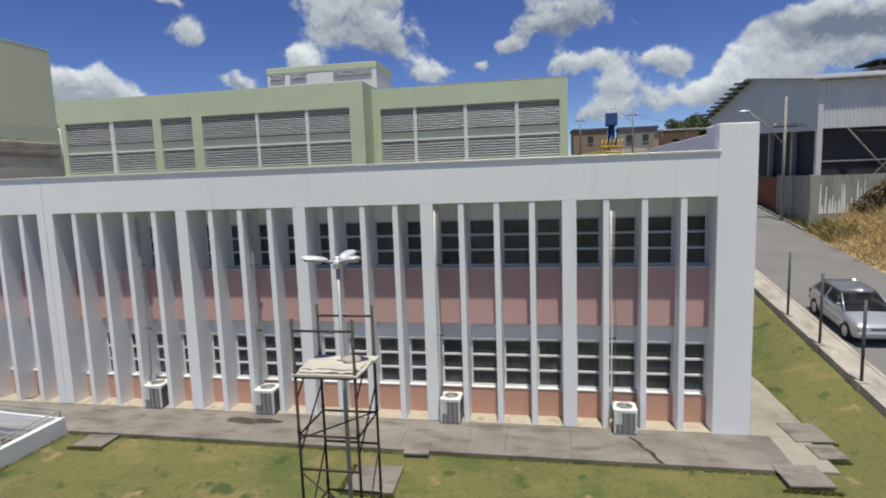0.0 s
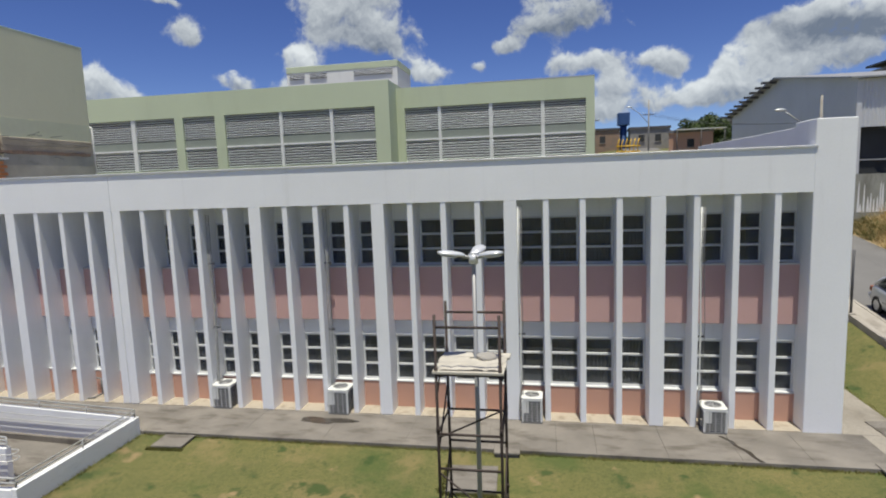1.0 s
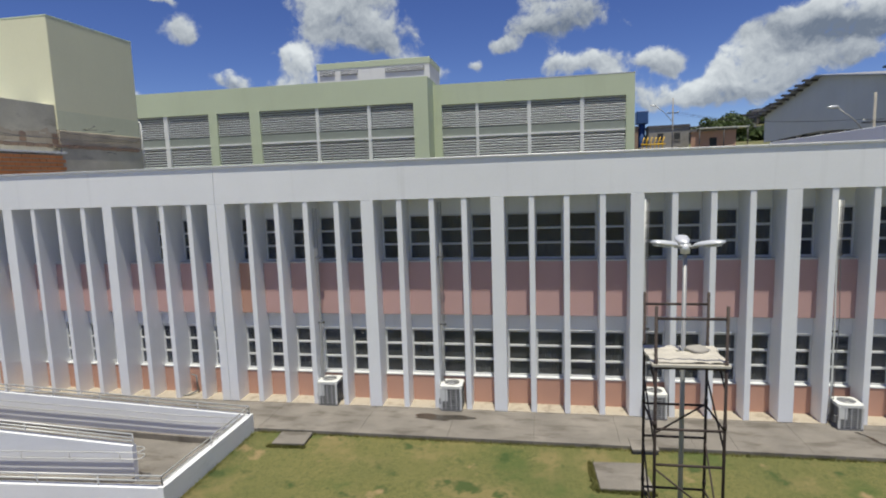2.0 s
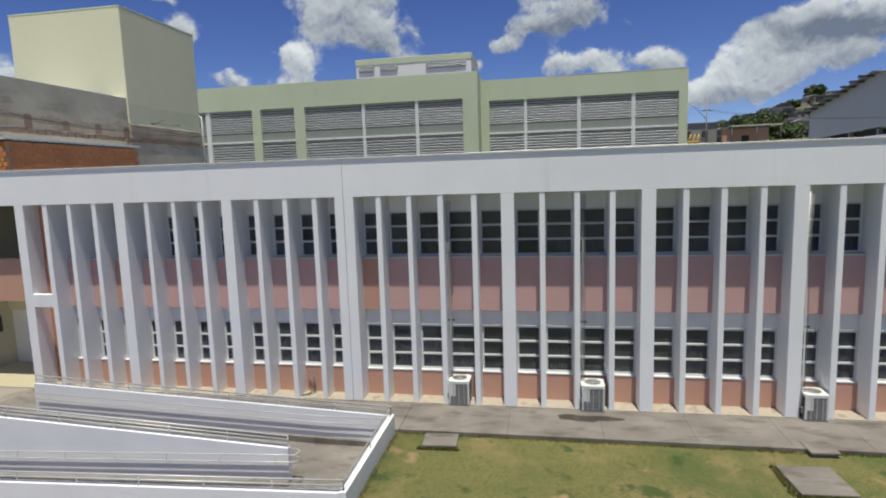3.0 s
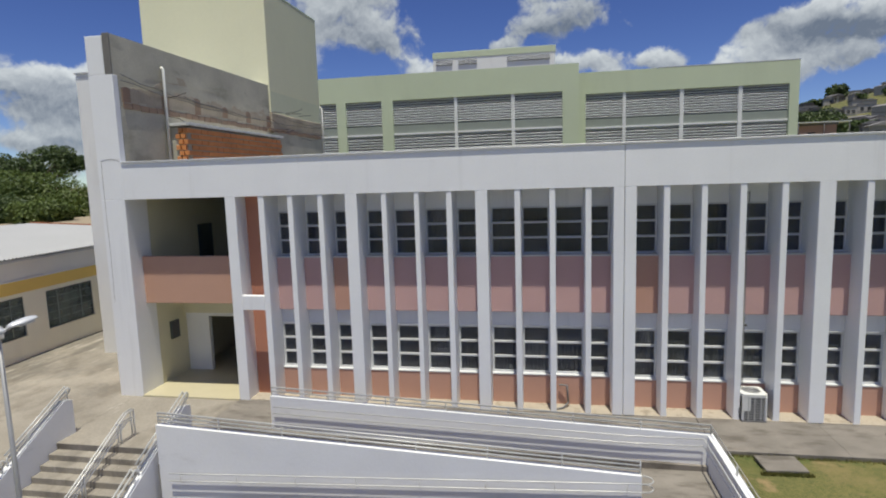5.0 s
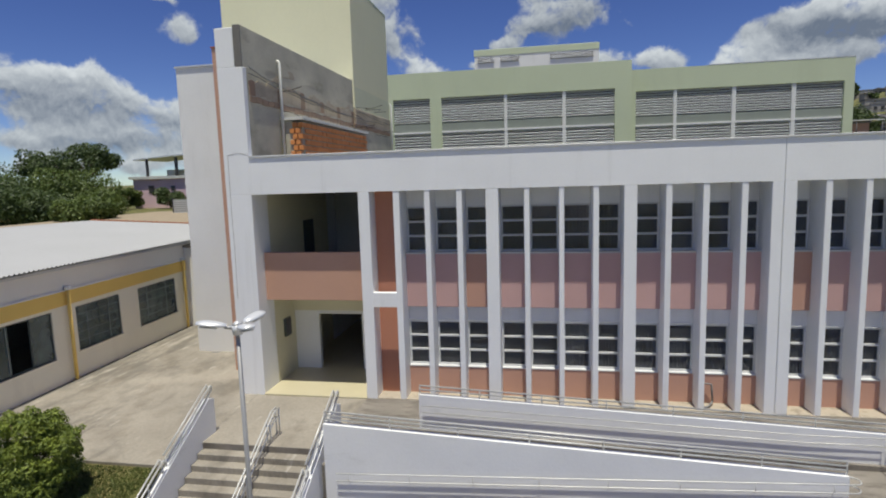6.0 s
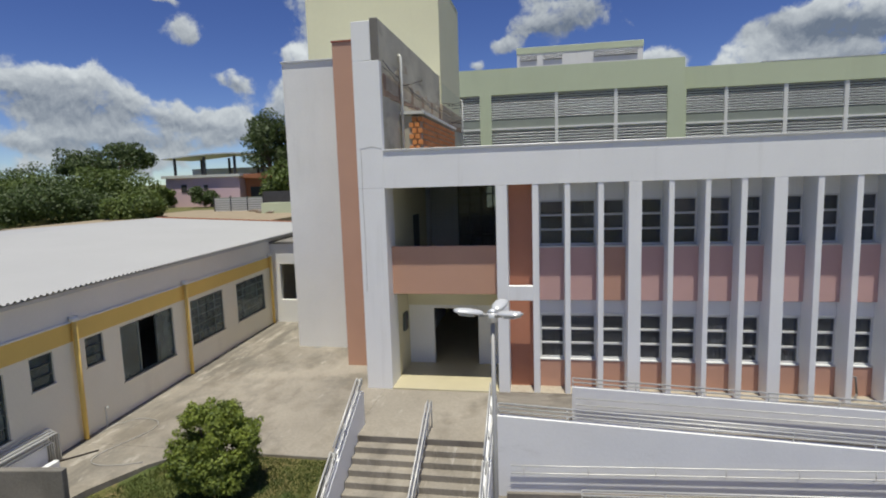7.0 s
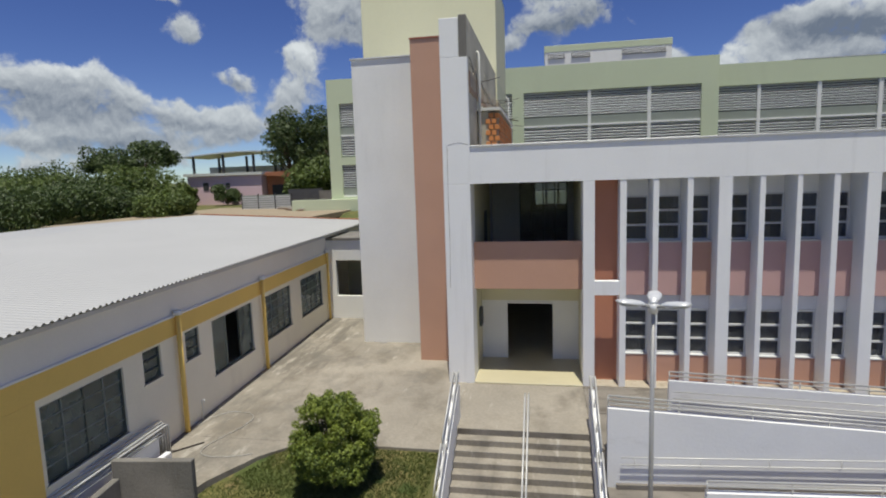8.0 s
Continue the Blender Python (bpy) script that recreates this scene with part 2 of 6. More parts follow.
CONCRETE = mat("worn_concrete_paving", (0.225, 0.204, 0.178), 0.9, 0.42, 0.9, 40, 0.6, stain=0.75, stain_scale=(0.8, 2.2, 0.5), stain_lo=0.48)
PLAZA = mat("pale_concrete_slab", (0.325, 0.294, 0.247), 0.9, 0.36, 0.30, 14, 0.3, stain=0.62, stain_scale=(0.5, 0.36, 0.4), stain_lo=0.47)
BAYFLOOR = mat("cream_mortar", (0.43, 0.38, 0.305), 0.9, 0.25, 2.2, 30, 0.3, stain=0.65, stain_scale=(2.2, 2.2, 2.2), stain_lo=0.48)
ROUGH = mat("raw_grey_render", (0.56, 0.53, 0.425), 0.95, 0.3, 0.8, 16, 0.5, stain=0.5, stain_scale=(0.8, 0.5, 1.2))
BRICK = mat("orange_hollow_brick", (0.74, 0.30, 0.105), 0.9, 0.2, 2.0, 30, 0.3, per_object=0.3)
PALERENDER = mat("pale_brown_render", (0.50, 0.43, 0.33), 0.95, 0.3, 1.0, 16, 0.5, stain=0.4, stain_scale=(0.8, 0.6, 1.5))
DULLBRICK = mat("grimy_brick", (0.33, 0.21, 0.14), 0.95, 0.4, 1.5, 20, 0.4, dark=(0.24, 0.2, 0.16))
MORTAR = mat("grey_mortar", (0.33, 0.31, 0.28), 0.95, 0.2, 2.0, 30, 0.4)
LOUVRE = mat("grey_aluminium_louvre", (0.72, 0.745, 0.80), 0.55, 0.12, 0.4, 10, 0.0, metal=0.12, per_object=0.4)
# backing behind the blades, with the shade of the gaps put into its colour
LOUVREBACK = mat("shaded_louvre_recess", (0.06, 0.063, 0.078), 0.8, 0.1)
GREYPANEL = mat("grey_infill_panel", (0.30, 0.33, 0.29), 0.7, 0.1)
PIPEWHITE = mat("white_plastic_pipe", (0.74, 0.74, 0.70), 0.5, 0.06, 4, 40, 0.02)
HOSEGREY = mat("aged_grey_pipe_wrap", (0.42, 0.42, 0.41), 0.7, 0.15, 4, 40, 0.05)
RAIL = mat("galvanised_tube", (0.60, 0.60, 0.585), 0.45, 0.14, 3, 40, 0.04, metal=0.3)
RUST = mat("dark_rusted_scaffold_tube", (0.055, 0.04, 0.035), 0.7, 0.35, 4, 40, 0.2, metal=0.3)
PLANK = mat("pale_scaffold_board", (0.50, 0.465, 0.40), 0.85, 0.2, 3, 40, 0.2)
LAMPGREY = mat("grey_painted_steel", (0.36, 0.36, 0.36), 0.5, 0.1, 3, 30, 0.04, metal=0.3)
LAMPSHELL = mat("silver_lamp_shell", (0.72, 0.73, 0.74), 0.35, 0.05, 3, 30, 0.02, metal=0.3)
LENS = mat("lamp_lens", (0.78, 0.78, 0.74), 0.2, 0.03)
ACWHITE = mat("ivory_metal_casing", (0.70, 0.70, 0.67), 0.45, 0.06, 3, 30, 0.02)
ACDARK = mat("dark_condenser_grille", (0.19, 0.19, 0.19), 0.6, 0.2, 6, 40, 0.1)
ACGRILLE = mat("grey_wire_grille", (0.50, 0.50, 0.49), 0.5, 0.1, 6, 40, 0.0, metal=0.4)
LAWN = mat("patchy_lawn", (0.145, 0.132, 0.040), 0.95, 0.1, 0.35, 9, 0.9, dark=(0.070, 0.088, 0.022), stain=0.0)
ROADMAT = mat("worn_asphalt", (0.175, 0.17, 0.165), 0.9, 0.2, 0.4, 30, 0.3)
PAVEMENT = mat("pavement_concrete", (0.41, 0.375, 0.33), 0.9, 0.34, 1.2, 30, 0.4, stain=0.55, stain_scale=(1.5, 0.7, 1.0), stain_lo=0.48)
DRYGRASS = mat("dry_straw_grass", (0.42, 0.31, 0.15), 0.95, 0.45, 1.2, 14, 0.5, per_object=0.2)
ROOFWHITE = mat("white_corrugated_roof", (0.40, 0.405, 0.41), 0.6, 0.06, 0.3, 8, 0.03)
YELLOW = mat("ochre_yellow_paint", (0.86, 0.60, 0.17), 0.75, 0.07, 0.8, 20, 0.08)
ANNEXWALL = mat("off_white_annex_paint", (0.92, 0.86, 0.70), 0.8, 0.06, 0.6, 16, 0.1, stain=0.12, stain_scale=(0.8, 0.8, 0.2))
ANNEXGREY = mat("grey_fascia_paint", (0.86, 0.82, 0.75), 0.8, 0.06, 0.6, 16, 0.1)
DARKFRAME = mat("dark_green_window_frame", (0.075, 0.09, 0.08), 0.5, 0.1, 3, 30, 0.02)
BARGREY = mat("grey_green_glazing_bar", (0.22, 0.25, 0.235), 0.5, 0.1, 3, 30, 0.02)
OLDCONC = mat("old_dark_concrete", (0.20, 0.19, 0.175), 0.95, 0.35, 1.2, 20, 0.4, stain=0.6, stain_scale=(1.2, 1.2, 0.3))
BLOCKWALL = mat("mossy_grey_block_wall", (0.34, 0.34, 0.29), 0.95, 0.3, 0.8, 16, 0.4, stain=0.6, stain_scale=(0.9, 0.9, 0.2), stain_lo=0.5)
BARK = mat("grey_brown_bark", (0.14, 0.105, 0.075), 0.95, 0.35, 4, 40, 0.5)
METALSHEET = mat("grey_metal_cladding", (0.64, 0.645, 0.65), 0.55, 0.1, 0.3, 8, 0.02, metal=0.2, stain=0.15, stain_scale=(0.5, 0.5, 0.06))
DARKSTEEL = mat("dark_steel", (0.09, 0.09, 0.095), 0.6, 0.2, 2, 20, 0.05, metal=0.3)
# near-black fill for windows; on open bays it paints the interior's shade
NEARBLACK = mat("near_black_fill", (0.05, 0.052, 0.054), 0.9, 0.2, 1, 20, 0.05)
RUSTGATE = mat("red_oxide_gate", (0.26, 0.085, 0.05), 0.7, 0.2, 1, 20, 0.05)
CARPAINT = mat("silver_car_paint", (0.50, 0.52, 0.55), 0.3, 0.03, 1, 60, 0.0, metal=0.55)
TYRE = mat("black_rubber", (0.02, 0.02, 0.02), 0.9, 0.2, 6, 40, 0.1)
PINKWALL = mat("faded_pink_paint", (0.82, 0.60, 0.66), 0.8, 0.08, 0.4, 10, 0.05)
TERRACOTTA = mat("terracotta_tile", (0.42, 0.17, 0.09), 0.85, 0.2, 1, 12, 0.2, per_object=0.5)
HOUSEWALL = mat("mixed_town_wall", (0.44, 0.41, 0.37), 0.85, 0.1, 0.2, 4, 0.05, dark=(0.10, 0.085, 0.075), per_object=1.4)
HOUSEROOF = mat("mixed_town_roof", (0.26, 0.25, 0.25), 0.85, 0.3, 0.2, 4, 0.05, dark=(0.06, 0.055, 0.06), per_object=1.2)
BLUETANK = mat("blue_plastic_tank", (0.035, 0.09, 0.24), 0.5, 0.1)
YELLOWTOY = mat("yellow_painted_steel", (0.70, 0.42, 0.03), 0.5, 0.1)
WOODBEAM = mat("weathered_wood", (0.25, 0.18, 0.12), 0.9, 0.3, 3, 40, 0.3)
WET = mat("wet_concrete", (0.062, 0.054, 0.044), 0.25, 0.25, 2, 20, 0.1)
EARTH = mat("bare_reddish_earth", (0.33, 0.27, 0.19), 0.95, 0.2, 1.0, 20, 0.4)


def leaf_mat(name, c1, c2):
    m = bpy.data.materials.new(name)
    m.use_nodes = True
    nt = m.node_tree
    b = nt.nodes["Principled BSDF"]
    b.inputs["Roughness"].default_value = 0.55
    geo = nt.nodes.new("ShaderNodeNewGeometry")
    nz = nt.nodes.new("ShaderNodeTexNoise")
    nz.inputs["Scale"].default_value = 0.9
    nt.links.new(geo.outputs["Position"], nz.inputs["Vector"])
    ad = nt.nodes.new("ShaderNodeMath")
    ad.operation = "MULTIPLY_ADD"
    nt.links.new(geo.outputs["Random Per Island"], ad.inputs[0])
    ad.inputs[1].default_value = 0.6
    nt.links.new(nz.outputs[0], ad.inputs[2])
    mr = nt.nodes.new("ShaderNodeMapRange")
    mr.inputs["From Min"].default_value, mr.inputs["From Max"].default_value = 0.35, 1.2
    nt.links.new(ad.outputs[0], mr.inputs["Value"])
    mx = nt.nodes.new("ShaderNodeMix")
    mx.data_type = "RGBA"
    mx.inputs["A"].default_value, mx.inputs["B"].default_value = (*c1, 1), (*c2, 1)
    nt.links.new(mr.outputs[0], mx.inputs["Factor"])
    nt.links.new(mx.outputs["Result"], b.inputs["Base Color"])
    tl = nt.nodes.new("ShaderNodeBsdfTranslucent")
    nt.links.new(mx.outputs["Result"], tl.inputs[0])
    ms = nt.nodes.new("ShaderNodeMixShader")
    ms.inputs[0].default_value = 0.3
    nt.links.new(b.outputs[0], ms.inputs[1])
    nt.links.new(tl.outputs[0], ms.inputs[2])
    nt.links.new(ms.outputs[0], nt.nodes["Material Output"].inputs[0])
    return m


LEAFDARK = leaf_mat("dark_green_leaf", (0.028, 0.05, 0.016), (0.10, 0.145, 0.04))
LEAFMID = leaf_mat("mid_green_leaf", (0.05, 0.085, 0.018), (0.15, 0.20, 0.045))
LEAFBUSH = leaf_mat("yellow_green_leaf", (0.045, 0.085, 0.017), (0.30, 0.36, 0.06))
LUSH = leaf_mat("lush_grass_blade", (0.05, 0.075, 0.018), (0.14, 0.17, 0.042))
STRAW = leaf_mat("dry_straw_blade", (0.22, 0.15, 0.06), (0.60, 0.46, 0.23))
DRYLEAF = leaf_mat("withered_brown_leaf", (0.05, 0.045, 0.022), (0.22, 0.17, 0.085))
GRASSBLADE = leaf_mat("grass_blade", (0.075, 0.095, 0.022), (0.23, 0.21, 0.065))

# ---------------------------------------------------------------- mesh helpers


def thing(name, loc=(0, 0, 0), label="", category="", group="", kind="", rz=0.0):
    ob = new(name)
    ob.empty_display_size = 0.2
    ob.matrix_basis = pose(*loc, 0, 0, rz)
    return tagged(ob, label, category, group, kind)


def part(name, bm, material, parent=None, label="", smooth=False):
    me = bpy.data.meshes.new(name)
    bm.normal_update()
    if smooth:
        for f in bm.faces:
            f.smooth = True
    bm.to_mesh(me)
    bm.free()
    me.materials.append(material)
    ob = new(name, me)
    if parent is not None:
        ob.parent = parent
    if label:
        ob["label"] = label
    return ob


def like(ob, name, parent, m):
    """Another object on the same mesh."""
    o = new(name, ob.data)
    o.parent = parent
    o.matrix_basis = m
    return o


def box(bm, x0, x1, y0, y1, z0, z1, m=None):
    vs = [bm.verts.new((x, y, z)) for z in (z0, z1) for y in (y0, y1) for x in (x0, x1)]
    for q in ((0, 2, 3, 1), (4, 5, 7, 6), (0, 1, 5, 4), (2, 6, 7, 3), (0, 4, 6, 2), (1, 3, 7, 5)):
        bm.faces.new([vs[i] for i in q])
    if m is not None:
        bmesh.ops.transform(bm, matrix=m, verts=vs)
    return vs


def bevel(bm, w, seg=1):
    bmesh.ops.bevel(bm, geom=list(bm.edges), offset=w, segments=seg, affect="EDGES", profile=0.5)
    return bm


def bx(x0, x1, y0, y1, z0, z1, b=0.0, seg=1):
    bm = bmesh.new()
    box(bm, x0, x1, y0, y1, z0, z1)
    if b:
        bevel(bm, b, seg)
    return bm


def ring(x0, x1, z0, z1, w, y0, y1):
    """A rectangular frame in one piece."""
    bm = bmesh.new()
    rows = []
    for y in (y0, y1):
        for q in (0, w):
            rows.append([bm.verts.new((x, y, z)) for x, z in ((x0 + q, z0 + q), (x1 - q, z0 + q), (x1 - q, z1 - q), (x0 + q, z1 - q))])
    fo, fi, bo, bi = rows
    for i in range(4):
        j = (i + 1) % 4
        for q in ((fo[i], fo[j], fi[j], fi[i]), (bo[j], bo[i], bi[i], bi[j]), (fo[j], fo[i], bo[i], bo[j]), (fi[i], fi[j], bi[j], bi[i])):
            bm.faces.new(q)
    bmesh.ops.recalc_face_normals(bm, faces=list(bm.faces))
    return bm


def prism(bm, pts, y0, y1, axis="y"):
    """A polygon in x,z pushed along y (or, axis 'x', in y,z pushed along x)."""
    def at(a, c, d):
        return (a, d, c) if axis == "y" else (d, a, c)
    lo = [bm.verts.new(at(a, c, y0)) for a, c in pts]
    hi = [bm.verts.new(at(a, c, y1)) for a, c in pts]
    n = len(pts)
    bm.faces.new(lo)
    bm.faces.new(hi[::-1])
    for i in range(n):
        j = (i + 1) % n
        bm.faces.new((lo[j], lo[i], hi[i], hi[j]))
    bmesh.ops.recalc_face_normals(bm, faces=list(bm.faces))
    return bm


def tube(bm, a, b, r, seg=8, r2=None):
    a, b = Vector(a), Vector(b)
    d = b - a
    if d.length < 1e-6:
        return
    q = d.to_track_quat("Z", "Y")
    r2 = r if r2 is None else r2
    lo, hi = [], []
    for i in range(seg):
        t = 2 * math.pi * i / seg
        v = Vector((math.cos(t), math.sin(t), 0))
        lo.append(bm.verts.new(a + q @ (v * r)))
        hi.append(bm.verts.new(b + q @ (v * r2)))
    for i in range(seg):
        j = (i + 1) % seg
        f = bm.faces.new((lo[i], lo[j], hi[j], hi[i]))
        f.smooth = True
    bm.faces.new(lo[::-1])
    bm.faces.new(hi)


def sweep(bm, pts, r, seg=8):
    """One tube in one piece along a polyline."""
    pts = [Vector(p) for p in pts]
    if len(pts) == 2:
        return tube(bm, pts[0], pts[1], r, seg)
    side = None
    rings = []
    for i, p in enumerate(pts):
        d = (pts[min(i + 1, len(pts) - 1)] - pts[max(i - 1, 0)]).normalized()
        if side is None:
            side = d.orthogonal().normalized()
        side = (side - d * side.dot(d)).normalized()
        up = d.cross(side)
        rings.append([bm.verts.new(p + (side * math.cos(2 * math.pi * k / seg) + up * math.sin(2 * math.pi * k / seg)) * r) for k in range(seg)])
    for p, q in zip(rings, rings[1:]):
        for k in range(seg):
            j = (k + 1) % seg
            f = bm.faces.new((p[k], p[j], q[j], q[k]))
            f.smooth = True
    bm.faces.new(rings[0][::-1])
    bm.faces.new(rings[-1])


def tubes(lines, r, seg=8):
    bm = bmesh.new()
    for pts in lines:
        sweep(bm, pts, r, seg)
    return bm


def mesh_ob(name, verts, faces, material, parent=None):
    me = bpy.data.meshes.new(name)
    me.from_pydata(verts, [], faces)
    me.materials.append(material)
    ob = new(name, me)
    if parent is not None:
        ob.parent = parent
    return ob

# ---------------------------------------------------------------- ground


def smooth(a, b, v):
    t = max(0.0, min(1.0, (v - a) / (b - a)))
    return t * t * (3 - 2 * t)


def road_z(y):
    return 0.28 + 0.13 * max(-14.0, min(y, 84.0))


def ground_z(x, y):
    """The lay of the land, past the paved levels."""
    flat = -0.10 + 4.0 * smooth(15, 30, y) * smooth(26, -2, x)
    wide = smooth(26, 50, y)
    z = flat + (road_z(y) - 0.12 - flat) * smooth(33.6 - 26 * wide, 36.3, x)
    # bank on the far side of the road
    z += 1.25 * smooth(42.3, 46.5, x) * smooth(70, 30, y) * smooth(-30, 0, y)
    # lower court in front of the steps, and the lawn that falls towards it
    z -= 1.45 * smooth(-1.89, -1.99, y) * smooth(-3.6, -3.45, x) * smooth(13.34, 13.22, x)
    z -= 0.7 * smooth(-5.0, -9.5, y) * smooth(-9.2, -8.0, x) * smooth(-3.4, -3.6, x)
    # far town on a hillside
    z += 30 * math.exp(-(((x - 190) / 100) ** 2 + ((y - 240) / 95) ** 2))
    z += 5 * smooth(150, 420, y)
    return z


def grid_axis(spans):
    out = []
    for a, b, step in spans:
        n = max(1, int(round((b - a) / step)))
        out += [a + (b - a) * i / n for i in range(n)]
    out.append(spans[-1][1])
    return out


gx = grid_axis([(-1500, -300, 200), (-300, -60, 20), (-60, -14, 2.5), (-14, -3.6, 0.65), (-3.6, -3.45, 0.15), (-3.45, 13.22, 0.9), (13.22, 13.34, 0.12), (13.34, 33, 0.9), (33, 48, 0.45), (48, 80, 3), (80, 360, 14), (360, 1500, 200)])
gy = grid_axis([(-600, -60, 90), (-60, -20, 6), (-20, -1.99, 0.8), (-1.99, -1.89, 0.1), (-1.89, 26, 0.75), (26, 60, 2.5), (60, 360, 14), (360, 2500, 300)])
gv = []
for y in gy:
    for x in gx:
        z = ground_z(x, y)
        if 13.6 < x < 36 and -14 < y < -1.9:
            z += 0.035 * noise.noise(Vector((x * 0.7, y * 0.7, 0))) - 0.01
        gv.append((x, y, z))
nx = len(gx)
gf = [(j * nx + i, j * nx + i + 1, (j + 1) * nx + i + 1, (j + 1) * nx + i) for j in range(len(gy) - 1) for i in range(nx - 1)]
ground = mesh_ob("ground", gv, gf, LAWN)
for p in ground.data.polygons:
    p.use_smooth = True
tagged(ground, "patchy green and yellowed lawn with bare spots", "ground", kind="structure")

# lawn tone: broad bleached and lush patches
nt = LAWN.node_tree
lawn_b = nt.nodes["Principled BSDF"]
lawn_geo = nt.nodes.new("ShaderNodeNewGeometry")
prev = lawn_b.inputs["Base Color"].links[0].from_socket


def lawn_patch(scale, lo, hi, color, prev_socket, amount=1.0):
    n = nt.nodes.new("ShaderNodeTexNoise")
    n.inputs["Scale"].default_value, n.inputs["Detail"].default_value, n.inputs["Roughness"].default_value = scale, 6, 0.6
    nt.links.new(lawn_geo.outputs["Position"], n.inputs["Vector"])
    r = nt.nodes.new("ShaderNodeMapRange")
    r.interpolation_type = "SMOOTHSTEP"
    r.inputs["From Min"].default_value, r.inputs["From Max"].default_value, r.inputs["To Max"].default_value = lo, hi, amount
    nt.links.new(n.outputs[0], r.inputs["Value"])
    m = nt.nodes.new("ShaderNodeMix")
    m.data_type = "RGBA"
    m.inputs["B"].default_value = (*color, 1)
    nt.links.new(r.outputs[0], m.inputs["Factor"])
    nt.links.new(prev_socket, m.inputs["A"])
    return m.outputs["Result"]


prev = lawn_patch(30.0, 0.48, 0.60, (0.20, 0.175, 0.062), prev, 0.45)
prev = lawn_patch(14.0, 0.50, 0.62, (0.045, 0.065, 0.016), prev, 0.55)
prev = lawn_patch(75.0, 0.52, 0.60, (0.27, 0.23, 0.10), prev, 0.5)
prev = lawn_patch(60.0, 0.53, 0.62, (0.028, 0.045, 0.010), prev, 0.6)
prev = lawn_patch(0.55, 0.52, 0.66, (0.21, 0.165, 0.07), prev, 0.75)
prev = lawn_patch(0.42, 0.54, 0.66, (0.055, 0.088, 0.018), prev, 0.7)
prev = lawn_patch(1.1, 0.57, 0.67, (0.034, 0.064, 0.012), prev, 0.9)
prev = lawn_patch(4.5, 0.58, 0.68, (0.045, 0.072, 0.016), prev, 0.55)
prev = lawn_patch(0.8, 0.61, 0.71, (0.30, 0.21, 0.11), prev, 0.85)
nt.links.new(prev, lawn_b.inputs["Base Color"])

# paved strip in front of the fins, in slabs with joints
strip = thing("pavement", (0, 0, 0), "worn grey concrete walkway along the fins", "pavement", kind="structure")
xs = [13.45, 16.4, 18.9, 21.2, 23.4, 25.2, 26.2, 27.9, 29.6, 31.2, 33.0]
for a, b in zip(xs, xs[1:]):
    part("slab", bx(a + 0.002, b - 0.002, -1.83, -0.002, -0.22, 0.0, 0.004), CONCRETE, strip)
part("slab", bx(0.0, 13.44, -1.86, -0.002, -0.22, -0.002, 0.008), CONCRETE, strip)
part("slab", bx(0.0, 2.1, -2.0, -1.862, -0.22, -0.006), CONCRETE, strip)
part("slab", bx(32.56, 34.15, 0.0, 14, -0.22, -0.006, 0.008), PLAZA, strip, "sand-coloured concrete path")
part("slab", bx(33.006, 33.9, -1.75, -0.006, -0.22, -0.01, 0.008), PLAZA, strip)

bay_floor = part("bay_floor", bx(0.34, 31.6, 0.0, 0.62, -0.1, 0.012), BAYFLOOR)
tagged(bay_floor, "pale cream mortar floor between the fins", "floor", kind="structure")

plaza = thing("plaza", (0, 0, 0), "sun-bleached concrete forecourt with grey stains", "paving", kind="structure")
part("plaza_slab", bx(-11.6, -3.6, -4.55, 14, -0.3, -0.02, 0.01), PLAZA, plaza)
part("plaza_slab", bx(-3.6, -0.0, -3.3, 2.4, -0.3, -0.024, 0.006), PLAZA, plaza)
bm = bmesh.new()
prism(bm, [(-11.6, -4.56), (-7.2, -4.56), (-8.0, -5.4), (-8.6, -6.6), (-9.0, -8.5), (-9.2, -16), (-11.6, -16)], -0.3, -0.024)
bmesh.ops.transform(bm, matrix=Matrix(((1, 0, 0, 0), (0, 0, 1, 0), (0, 1, 0, 0), (0, 0, 0, 1))), verts=list(bm.verts))
bmesh.ops.recalc_face_normals(bm, faces=list(bm.faces))
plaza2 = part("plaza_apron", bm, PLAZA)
tagged(plaza2, "curved concrete apron beside the lawn", "paving", kind="structure")
court = part("lower_court", bx(-3.4, 13.2, -30, -3.0, -1.6, -1.34, 0.0), PLAZA)
tagged(court, "concrete court below the steps", "paving", kind="structure")

